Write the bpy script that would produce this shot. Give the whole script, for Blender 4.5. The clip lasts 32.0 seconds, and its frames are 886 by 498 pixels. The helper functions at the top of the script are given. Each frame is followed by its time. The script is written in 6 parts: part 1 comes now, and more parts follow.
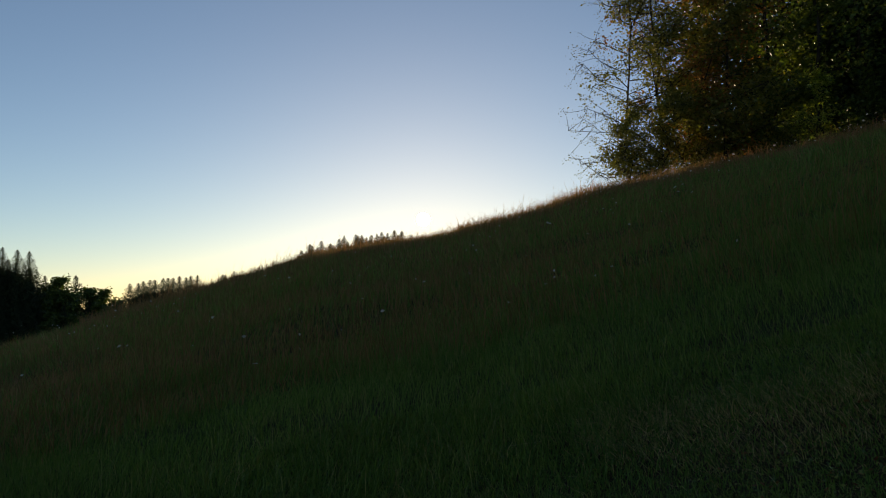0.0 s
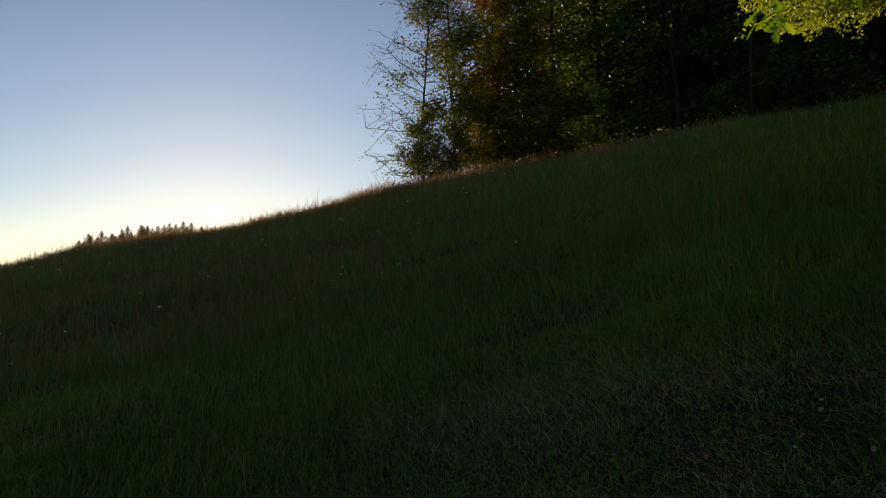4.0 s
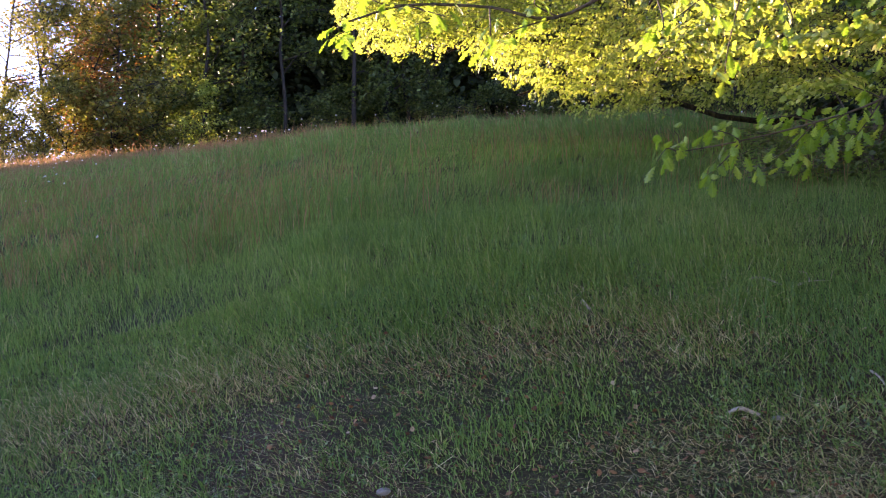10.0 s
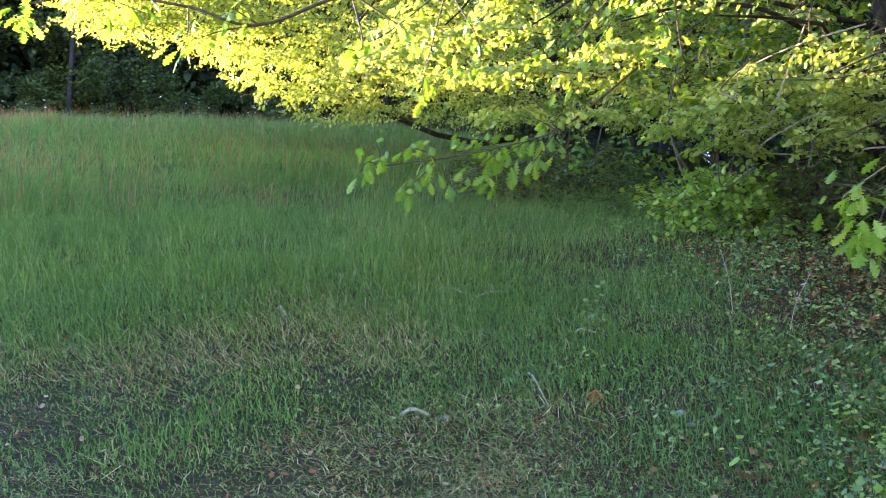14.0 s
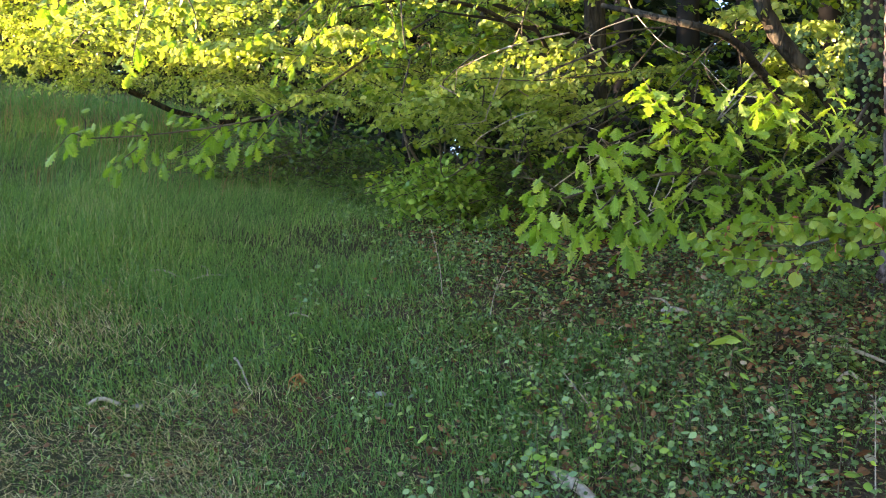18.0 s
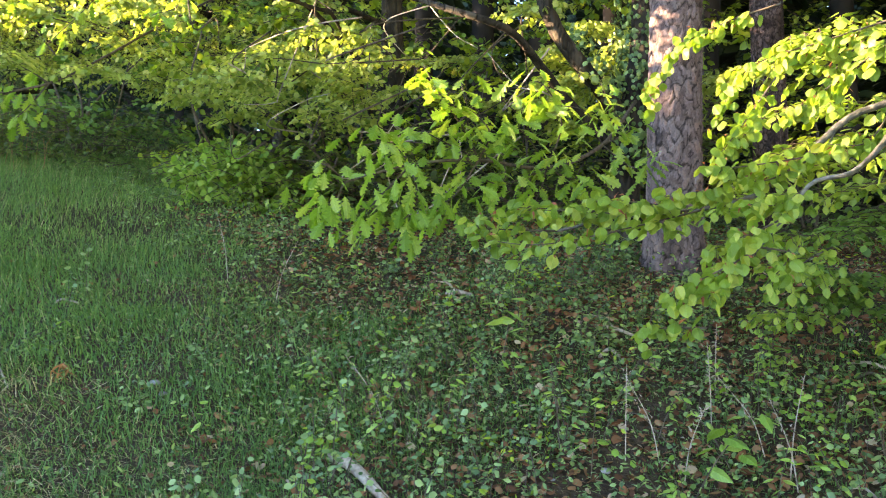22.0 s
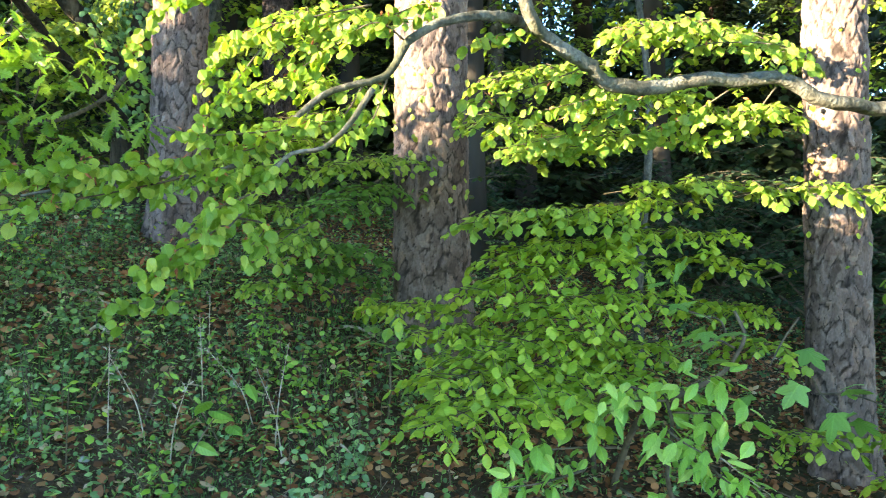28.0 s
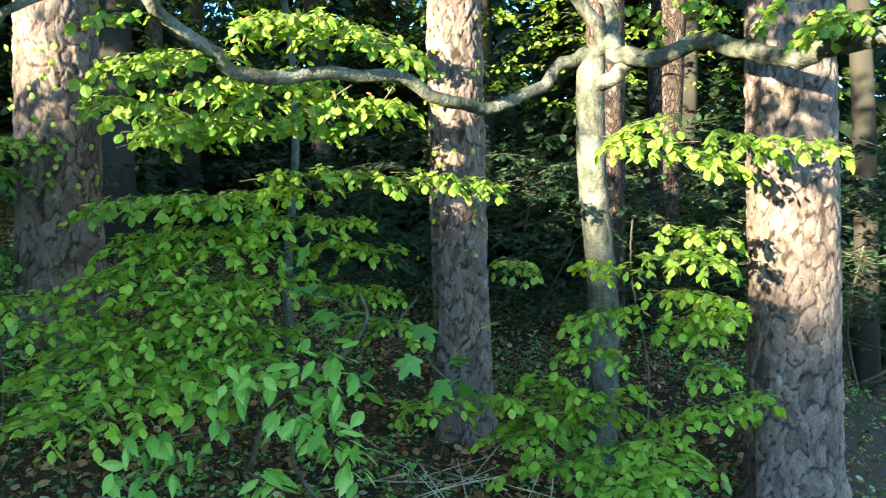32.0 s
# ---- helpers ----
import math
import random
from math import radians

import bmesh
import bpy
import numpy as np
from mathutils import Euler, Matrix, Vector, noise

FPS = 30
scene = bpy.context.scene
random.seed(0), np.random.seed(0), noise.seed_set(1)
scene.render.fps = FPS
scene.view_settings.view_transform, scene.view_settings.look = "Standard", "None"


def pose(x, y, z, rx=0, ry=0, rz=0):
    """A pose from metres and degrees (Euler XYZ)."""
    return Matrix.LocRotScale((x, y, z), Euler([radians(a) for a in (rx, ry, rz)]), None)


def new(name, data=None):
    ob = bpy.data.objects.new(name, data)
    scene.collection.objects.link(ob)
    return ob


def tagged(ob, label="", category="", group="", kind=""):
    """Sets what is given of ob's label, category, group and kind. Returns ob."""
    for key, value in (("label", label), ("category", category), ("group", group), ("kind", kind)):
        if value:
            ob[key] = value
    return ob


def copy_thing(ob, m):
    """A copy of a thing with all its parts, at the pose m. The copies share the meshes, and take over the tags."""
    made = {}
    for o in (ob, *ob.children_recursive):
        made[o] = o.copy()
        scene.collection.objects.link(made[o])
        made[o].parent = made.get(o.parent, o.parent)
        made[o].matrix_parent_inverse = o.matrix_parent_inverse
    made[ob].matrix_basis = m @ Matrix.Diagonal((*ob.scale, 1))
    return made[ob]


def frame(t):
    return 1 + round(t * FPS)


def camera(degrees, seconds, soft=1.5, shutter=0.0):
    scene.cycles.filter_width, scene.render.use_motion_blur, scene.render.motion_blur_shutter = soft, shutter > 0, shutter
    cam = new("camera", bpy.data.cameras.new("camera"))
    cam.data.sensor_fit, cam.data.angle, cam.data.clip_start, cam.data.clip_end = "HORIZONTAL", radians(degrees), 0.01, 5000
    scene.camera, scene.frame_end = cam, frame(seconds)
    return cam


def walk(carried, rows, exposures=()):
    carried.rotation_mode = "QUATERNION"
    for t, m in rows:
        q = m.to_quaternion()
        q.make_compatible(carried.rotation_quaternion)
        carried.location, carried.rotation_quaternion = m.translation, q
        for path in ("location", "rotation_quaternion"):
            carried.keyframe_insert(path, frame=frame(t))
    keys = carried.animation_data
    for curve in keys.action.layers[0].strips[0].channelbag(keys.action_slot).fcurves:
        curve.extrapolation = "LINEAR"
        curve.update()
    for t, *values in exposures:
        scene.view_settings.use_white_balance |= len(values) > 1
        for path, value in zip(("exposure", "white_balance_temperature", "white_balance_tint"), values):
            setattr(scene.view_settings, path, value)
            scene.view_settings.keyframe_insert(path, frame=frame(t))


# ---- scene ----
cam = camera(55.2, 32.0, soft=1.05, shutter=0.25)
PATH = [
    (0, 0.221, 0.426, 1.568, 93.88, 0.93, -10.54), (0.5, 0.227, 0.427, 1.568, 93.62, 1.04, -11.60),
    (1, 0.235, 0.428, 1.569, 93.42, 1.06, -12.88), (1.5, 0.244, 0.429, 1.569, 93.30, 0.98, -14.40),
    (2, 0.253, 0.430, 1.570, 93.27, 0.78, -16.04), (2.5, 0.261, 0.432, 1.571, 93.27, 0.59, -17.82),
    (4.5, 0.297, 0.434, 1.577, 93.48, 0.60, -26.88), (5, 0.302, 0.437, 1.580, 93.49, 0.79, -29.50),
    (5.5, 0.302, 0.441, 1.583, 93.43, 1.03, -31.98), (6, 0.304, 0.443, 1.583, 93.37, 1.12, -34.39),
    (6.5, 0.310, 0.442, 1.581, 93.29, 1.09, -36.79), (7, 0.322, 0.433, 1.578, 93.27, 0.94, -39.23),
    (7.5, 0.335, 0.420, 1.576, 93.25, 0.82, -41.48), (8, 0.346, 0.403, 1.575, 93.24, 0.79, -43.49),
    (8.5, 0.353, 0.383, 1.572, 93.23, 0.76, -45.28), (9, 0.357, 0.361, 1.569, 93.22, 0.62, -47.00),
    (9.5, 0.357, 0.339, 1.568, 93.21, 0.44, -48.78), (10, 0.353, 0.316, 1.566, 93.21, 0.40, -50.51),
    (10.5, 0.349, 0.293, 1.565, 93.26, 0.36, -52.35), (11, 0.347, 0.269, 1.564, 93.27, 0.31, -54.46),
    (11.5, 0.347, 0.247, 1.564, 93.32, 0.05, -56.68), (12, 0.351, 0.226, 1.564, 93.37, -0.25, -59.06),
    (12.5, 0.357, 0.204, 1.564, 93.44, -0.49, -61.50), (13, 0.362, 0.185, 1.565, 93.55, -0.62, -63.85),
    (13.5, 0.368, 0.166, 1.566, 93.56, -0.59, -66.19), (14, 0.373, 0.147, 1.567, 93.63, -0.57, -68.55),
    (14.5, 0.380, 0.128, 1.566, 93.67, -0.51, -70.75), (16.5, 0.407, 0.042, 1.564, 93.36, -0.87, -78.70),
    (17, 0.414, 0.019, 1.564, 93.18, -0.89, -80.91), (17.5, 0.421, -0.003, 1.563, 93.02, -0.91, -83.08),
    (18, 0.428, -0.022, 1.562, 92.88, -0.87, -85.08), (18.5, 0.433, -0.039, 1.561, 92.70, -0.83, -86.83),
    (19, 0.436, -0.053, 1.560, 92.59, -0.82, -88.40), (19.5, 0.437, -0.066, 1.558, 92.52, -0.86, -89.84),
    (20, 0.436, -0.078, 1.557, 92.45, -0.86, -91.16), (20.5, 0.433, -0.088, 1.556, 92.36, -0.81, -92.54),
    (21, 0.429, -0.098, 1.556, 92.25, -0.67, -94.06), (21.5, 0.426, -0.106, 1.557, 92.18, -0.63, -95.88),
    (22, 0.425, -0.112, 1.557, 92.05, -0.63, -98.06), (22.5, 0.423, -0.118, 1.557, 91.81, -0.64, -100.47),
    (23, 0.423, -0.123, 1.557, 91.68, -0.78, -103.06), (23.5, 0.425, -0.129, 1.555, 91.26, -0.77, -105.54),
    (24, 0.429, -0.139, 1.553, 90.97, -0.77, -108.19), (24.5, 0.435, -0.153, 1.553, 90.91, -0.71, -110.75),
    (26.5, 0.465, -0.213, 1.556, 90.82, -0.38, -120.39), (27, 0.468, -0.227, 1.557, 90.64, -0.39, -123.28),
    (27.5, 0.467, -0.238, 1.559, 90.51, -0.34, -126.30), (28, 0.465, -0.249, 1.560, 90.33, -0.36, -129.31),
    (28.5, 0.461, -0.259, 1.561, 90.30, -0.32, -132.29), (29, 0.453, -0.267, 1.560, 90.38, -0.25, -135.16),
    (29.5, 0.440, -0.273, 1.558, 90.49, -0.09, -137.93), (30, 0.421, -0.279, 1.557, 90.58, 0.05, -140.65),
    (30.5, 0.397, -0.285, 1.555, 90.63, 0.13, -143.28), (31, 0.369, -0.292, 1.553, 90.43, 0.22, -145.81),
    (31.5, 0.341, -0.298, 1.550, 90.21, 0.26, -147.98), (32, 0.308, -0.306, 1.545, 89.69, 0.45, -150.64),
]

EXPOSE = [(0, 0.15, 8900, 20), (2.5, 0.15, 8900, 20), (4.5, 0.2, 9000, 24), (6, 0.75, 9000, 30), (7, 1.93, 9200, 40), (8, 3.3, 9600, 48), (9, 3.16, 8500, 58), (10, 3.33, 7400, 62), (11, 3.41, 6900, 59), (13, 4.03, 6800, 47), (14.5, 4.28, 7000, 41), (17, 4.0, 7900, 35), (20, 4.31, 8100, 33), (24, 4.46, 8200, 33), (28, 4.33, 7400, 11), (30, 4.03, 7000, 4), (32, 3.68, 6500, -2)]
walk(cam, [(r[0], pose(*r[1:])) for r in PATH], EXPOSE)

# ---- light: a sun that stands on the crest of the meadow, and the evening sky ----
SUN_AZ, SUN_EL = 9.4, 5.12
world = bpy.data.worlds.new("evening_sky")
scene.world = world
world.use_nodes = True
wn = world.node_tree.nodes
sky = wn.new("ShaderNodeTexSky")
sky.sky_type = "NISHITA"
sky.sun_disc = False
sky.sun_elevation = radians(SUN_EL)
sky.sun_rotation = radians(SUN_AZ)
sky.altitude = 400
sky.air_density = 0.8
sky.dust_density = 0.15
sky.ozone_density = 3.0
wn["Background"].inputs["Strength"].default_value = 0.15
world.node_tree.links.new(sky.outputs[0], wn["Background"].inputs[0])
sun = new("sun", bpy.data.lights.new("sun", "SUN"))
sun.data.energy, sun.data.angle, sun.data.color = 3.3, radians(0.53), (1.0, 0.88, 0.66)
sun_way = Vector((math.sin(radians(SUN_AZ)) * math.cos(radians(SUN_EL)), math.cos(radians(SUN_AZ)) * math.cos(radians(SUN_EL)), math.sin(radians(SUN_EL))))
sun.matrix_world = sun_way.to_track_quat("Z", "Y").to_matrix().to_4x4()

# ---- materials ----
M_SUN = bpy.data.materials.new("sun_glow")
M_SUN.use_nodes = True
glow = M_SUN.node_tree.nodes["Principled BSDF"]
glow.inputs["Base Color"].default_value = (1, 1, 1, 1)
glow.inputs["Emission Color"].default_value = (1.0, 0.9, 0.66, 1)
glow.inputs["Emission Strength"].default_value = 60.0


def ramp_node(nt, stops):
    n = nt.nodes.new("ShaderNodeValToRGB")
    while len(n.color_ramp.elements) < len(stops):
        n.color_ramp.elements.new(0.5)
    for e, (p, c) in zip(n.color_ramp.elements, stops):
        e.position, e.color = p, (*c, 1)
    return n


def base_mat(name, rough=0.8):
    m = bpy.data.materials.new(name)
    m.use_nodes = True
    m.node_tree.nodes["Principled BSDF"].inputs["Roughness"].default_value = rough
    m.node_tree.nodes["Principled BSDF"].inputs["Specular IOR Level"].default_value = 0.18
    return m, m.node_tree, m.node_tree.nodes["Principled BSDF"]


def noise_node(nt, scale, detail=4, vec=None, kind="ShaderNodeTexNoise"):
    n = nt.nodes.new(kind)
    n.inputs["Scale"].default_value = scale
    if kind == "ShaderNodeTexNoise":
        n.inputs["Detail"].default_value = detail
    if vec is not None:
        nt.links.new(vec, n.inputs["Vector"])
    return n


def coord(nt, stretch=(1, 1, 1)):
    c, mp = nt.nodes.new("ShaderNodeTexCoord"), nt.nodes.new("ShaderNodeMapping")
    mp.inputs["Scale"].default_value = stretch
    nt.links.new(c.outputs["Object"], mp.inputs["Vector"])
    return mp.outputs[0]


def mixed(nt, fac, a, b, mode="MIX"):
    n = nt.nodes.new("ShaderNodeMix")
    n.data_type, n.blend_type = "RGBA", mode
    for sock, v in ((n.inputs[0], fac), (n.inputs[6], a), (n.inputs[7], b)):
        if isinstance(v, (int, float)):
            sock.default_value = v
        elif isinstance(v, tuple):
            sock.default_value = (*v, 1)
        else:
            nt.links.new(v, sock)
    return n.outputs[2]


def bump(nt, height, bsdf, strength=0.5, dist=0.01):
    b = nt.nodes.new("ShaderNodeBump")
    b.inputs["Strength"].default_value, b.inputs["Distance"].default_value = strength, dist
    nt.links.new(height, b.inputs["Height"])
    nt.links.new(b.outputs[0], bsdf.inputs["Normal"])


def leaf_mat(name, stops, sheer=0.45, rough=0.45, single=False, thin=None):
    """Leaves: each one a shade of its own from stops, light passing through the blade."""
    m, nt, b = base_mat(name, rough)
    if single:
        src = nt.nodes.new("ShaderNodeObjectInfo").outputs["Random"]
    else:
        src = nt.nodes.new("ShaderNodeNewGeometry").outputs["Random Per Island"]
    r = ramp_node(nt, stops)
    nt.links.new(src, r.inputs[0])
    v = noise_node(nt, 45, 3)
    hue = mixed(nt, 0.45, r.outputs[0], ramp_out(nt, v.outputs[0], [(0.3, (0.62, 0.66, 0.55)), (0.7, (1.1, 1.1, 1.05))]), "MULTIPLY")
    if single:
        sep = nt.nodes.new("ShaderNodeSeparateXYZ")
        nt.links.new(coord(nt), sep.inputs[0])

        def calc(op, p, q):
            n = nt.nodes.new("ShaderNodeMath")
            n.operation = op
            for sock, val in zip(n.inputs, (p, q)):
                if isinstance(val, (int, float)):
                    sock.default_value = val
                else:
                    nt.links.new(val, sock)
            return n.outputs[0]

        ax = calc("ABSOLUTE", sep.outputs[0], 0)
        wave = calc("SINE", calc("MULTIPLY", calc("SUBTRACT", sep.outputs[1], calc("MULTIPLY", ax, 0.9)), 48), 0)
        hue = mixed(nt, 0.55, hue, ramp_out(nt, ax, [(0.0, (1.35, 1.35, 1.2)), (0.03, (0.95, 0.95, 0.95)), (0.4, (1.05, 1.0, 0.9))]), "MULTIPLY")
        hue = mixed(nt, 0.16, hue, ramp_out(nt, wave, [(0.3, (0.75, 0.78, 0.7)), (0.8, (1.08, 1.08, 1.05))]), "MULTIPLY")
        bump(nt, wave, b, 0.2, 0.004)
    nt.links.new(hue, b.inputs["Base Color"])
    b.inputs["Specular IOR Level"].default_value = 0.35 if rough < 0.55 else 0.12
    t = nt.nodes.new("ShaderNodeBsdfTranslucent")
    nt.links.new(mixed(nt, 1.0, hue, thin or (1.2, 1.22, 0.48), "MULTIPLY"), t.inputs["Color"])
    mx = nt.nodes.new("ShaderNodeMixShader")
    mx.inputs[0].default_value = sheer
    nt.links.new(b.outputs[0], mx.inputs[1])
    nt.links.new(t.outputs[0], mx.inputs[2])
    nt.links.new(mx.outputs[0], nt.nodes["Material Output"].inputs["Surface"])
    return m


def ramp_out(nt, src, stops):
    r = ramp_node(nt, stops)
    nt.links.new(src, r.inputs[0])
    return r.outputs[0]


def bark_mat(name, dark, light, scale=9.0, stretch=(1, 1, 0.25), depth=0.012, crack=True, rough=0.9):
    m, nt, b = base_mat(name, rough)
    v = coord(nt, stretch)
    n1 = noise_node(nt, scale * 0.6, 6, v)
    big = noise_node(nt, scale * 0.15, 3, coord(nt))
    col = mixed(nt, ramp_out(nt, n1.outputs[0], [(0.35, (0, 0, 0)), (0.7, (1, 1, 1))]), dark, light)
    col = mixed(nt, 0.5, col, ramp_out(nt, big.outputs[0], [(0.3, (0.5, 0.5, 0.5)), (0.75, (1.2, 1.1, 1.0))]), "MULTIPLY")
    h = n1.outputs[0]
    if crack:
        wob = nt.nodes.new("ShaderNodeVectorMath")
        wob.operation = "MULTIPLY_ADD"
        nt.links.new(noise_node(nt, scale * 0.7, 5, v).outputs["Color"], wob.inputs[0])
        wob.inputs[1].default_value = (0.11, 0.11, 0.11)
        nt.links.new(v, wob.inputs[2])
        vo = noise_node(nt, scale * 1.5, vec=wob.outputs[0], kind="ShaderNodeTexVoronoi")
        vo.feature = "DISTANCE_TO_EDGE"
        fine = noise_node(nt, scale * 5, 6, v)
        rough_edge = nt.nodes.new("ShaderNodeMath")
        rough_edge.operation = "MULTIPLY_ADD"
        nt.links.new(fine.outputs[0], rough_edge.inputs[0])
        rough_edge.inputs[1].default_value = 0.22
        nt.links.new(vo.outputs["Distance"], rough_edge.inputs[2])
        edge = ramp_out(nt, rough_edge.outputs[0], [(0.08, (0, 0, 0)), (0.28, (1, 1, 1))])
        col = mixed(nt, edge, tuple(c * 0.75 for c in dark), col)
        col = mixed(nt, 0.6, col, ramp_out(nt, fine.outputs[0], [(0.3, (0.55, 0.52, 0.5)), (0.7, (1.15, 1.15, 1.15))]), "MULTIPLY")
        cell = noise_node(nt, scale * 1.5, vec=wob.outputs[0], kind="ShaderNodeTexVoronoi")
        sep_ = nt.nodes.new("ShaderNodeSeparateColor")
        nt.links.new(cell.outputs["Color"], sep_.inputs[0])
        col = mixed(nt, 0.75, col, ramp_out(nt, sep_.outputs[0], [(0.0, (0.55, 0.5, 0.48)), (0.5, (0.95, 0.88, 0.84)), (1.0, (1.3, 1.28, 1.26))]), "MULTIPLY")
        h = mixed(nt, 0.35, edge, fine.outputs[0])
    nt.links.new(col, b.inputs["Base Color"])
    bump(nt, h, b, 0.9, depth)
    return m


def plain_mat(name, a, c, scale=30, rough=0.8, strength=0.3, metal=0.0):
    m, nt, b = base_mat(name, rough)
    n = noise_node(nt, scale, 5, coord(nt))
    nt.links.new(mixed(nt, ramp_out(nt, n.outputs[0], [(0.3, (0, 0, 0)), (0.7, (1, 1, 1))]), a, c), b.inputs["Base Color"])
    bump(nt, n.outputs[0], b, strength, 0.004)
    return m


def ground_mat():
    m, nt, b = base_mat("meadow_soil", 0.95)
    b.inputs["Specular IOR Level"].default_value = 0.1
    v = coord(nt)
    n1, n2, n3 = noise_node(nt, 0.5, 5, v), noise_node(nt, 6, 6, v), noise_node(nt, 60, 4, v)
    green = mixed(nt, n2.outputs[0], (0.027, 0.031, 0.013), (0.08, 0.08, 0.036))
    brown = mixed(nt, n2.outputs[0], (0.042, 0.028, 0.017), (0.112, 0.074, 0.045))
    col = mixed(nt, ramp_out(nt, n1.outputs[0], [(0.42, (0, 0, 0)), (0.62, (1, 1, 1))]), green, brown)
    col = mixed(nt, 0.6, col, ramp_out(nt, n3.outputs[0], [(0.3, (0.3, 0.3, 0.3)), (0.7, (1.2, 1.2, 1.2))]), "MULTIPLY")
    nt.links.new(col, b.inputs["Base Color"])
    bump(nt, n3.outputs[0], b, 0.8, 0.03)
    return m


def smooth_bark():
    """Thin grey bark with lichen blotches, dark rain streaks and fine wrinkles."""
    m, nt, b = base_mat("beech_bark", 0.8)
    v = coord(nt)
    fine, mid_, blot = noise_node(nt, 95, 6, v), noise_node(nt, 30, 5, coord(nt, (1, 1, 0.5))), noise_node(nt, 7, 4, v)
    col = mixed(nt, ramp_out(nt, mid_.outputs[0], [(0.32, (0, 0, 0)), (0.66, (1, 1, 1))]), (0.036, 0.036, 0.028), (0.15, 0.144, 0.118))
    col = mixed(nt, ramp_out(nt, blot.outputs[0], [(0.56, (0, 0, 0)), (0.64, (0.75, 0.75, 0.75))]), col, (0.18, 0.18, 0.158))
    col = mixed(nt, ramp_out(nt, blot.outputs[0], [(0.34, (0.7, 0.7, 0.7)), (0.43, (0, 0, 0))]), col, (0.045, 0.052, 0.03))
    col = mixed(nt, 0.8, col, ramp_out(nt, fine.outputs[0], [(0.3, (0.5, 0.5, 0.48)), (0.7, (1.25, 1.22, 1.18))]), "MULTIPLY")
    nt.links.new(col, b.inputs["Base Color"])
    bump(nt, mixed(nt, 0.5, mid_.outputs[0], fine.outputs[0]), b, 1.0, 0.012)
    return m


M_GROUND = ground_mat()
M_GRASS = leaf_mat("meadow_grass", [(0, (0.076, 0.174, 0.049)), (0.5, (0.132, 0.274, 0.076)), (0.88, (0.215, 0.368, 0.111)), (1, (0.42, 0.38, 0.22))], 0.35, 0.75)
M_DEEP = leaf_mat("deep_green_grass", [(0, (0.056, 0.144, 0.049)), (0.6, (0.102, 0.24, 0.078)), (1, (0.17, 0.32, 0.109))], 0.35, 0.6)
M_OLD = leaf_mat("yellowing_grass", [(0, (0.14, 0.19, 0.06)), (0.5, (0.22, 0.28, 0.09)), (0.8, (0.32, 0.34, 0.14)), (1, (0.5, 0.44, 0.26))], 0.3, 0.75)
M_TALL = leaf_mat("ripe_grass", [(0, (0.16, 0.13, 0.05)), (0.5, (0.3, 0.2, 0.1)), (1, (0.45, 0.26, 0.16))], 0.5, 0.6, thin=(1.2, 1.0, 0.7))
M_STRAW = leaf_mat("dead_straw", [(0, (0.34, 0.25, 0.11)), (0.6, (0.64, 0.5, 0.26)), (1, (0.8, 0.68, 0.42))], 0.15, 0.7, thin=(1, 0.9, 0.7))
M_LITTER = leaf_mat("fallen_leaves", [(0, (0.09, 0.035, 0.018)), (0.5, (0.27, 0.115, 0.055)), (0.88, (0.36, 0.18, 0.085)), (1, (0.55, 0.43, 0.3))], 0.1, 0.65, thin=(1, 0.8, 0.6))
M_MINT = leaf_mat("woodland_herb_leaves", [(0, (0.09, 0.19, 0.085)), (0.6, (0.18, 0.32, 0.13)), (1, (0.3, 0.43, 0.18))], 0.3, 0.5)
M_IVY = leaf_mat("ground_ivy_leaves", [(0, (0.055, 0.12, 0.045)), (0.6, (0.125, 0.235, 0.075)), (1, (0.27, 0.38, 0.12))], 0.25, 0.4)
M_SPRING = leaf_mat("spring_leaves", [(0, (0.21, 0.31, 0.065)), (0.5, (0.35, 0.45, 0.11)), (1, (0.54, 0.58, 0.2))], 0.5, 0.4)
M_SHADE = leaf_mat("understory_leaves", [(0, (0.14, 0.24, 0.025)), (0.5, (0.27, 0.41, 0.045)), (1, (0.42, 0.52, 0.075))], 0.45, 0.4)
M_YOUNG = leaf_mat("young_beech_leaves", [(0, (0.13, 0.24, 0.03)), (0.5, (0.24, 0.37, 0.06)), (1, (0.38, 0.48, 0.1))], 0.5, 0.4)
M_LIME = leaf_mat("lime_leaves", [(0, (0.13, 0.25, 0.035)), (0.6, (0.24, 0.38, 0.065)), (1, (0.4, 0.48, 0.11))], 0.5, 0.38, single=True)
M_OAK = leaf_mat("oak_leaves", [(0, (0.13, 0.27, 0.035)), (0.6, (0.23, 0.41, 0.06)), (1, (0.38, 0.5, 0.11))], 0.5, 0.36, single=True)
M_CHERRY = leaf_mat("cherry_leaves", [(0, (0.17, 0.34, 0.06)), (0.6, (0.29, 0.49, 0.1)), (1, (0.43, 0.58, 0.16))], 0.4, 0.28, single=True)
M_SEEDLING = leaf_mat("seedling_leaves", [(0, (0.13, 0.28, 0.045)), (0.6, (0.23, 0.41, 0.075)), (1, (0.35, 0.5, 0.12))], 0.4, 0.35)
M_MAPLE = leaf_mat("maple_leaves", [(0, (0.1, 0.24, 0.06)), (0.6, (0.17, 0.34, 0.09)), (1, (0.24, 0.42, 0.12))], 0.4, 0.45, single=True)
M_DARKLEAF = leaf_mat("forest_leaves", [(0, (0.045, 0.085, 0.025)), (0.6, (0.095, 0.15, 0.04)), (1, (0.18, 0.23, 0.06))], 0.4, 0.5)
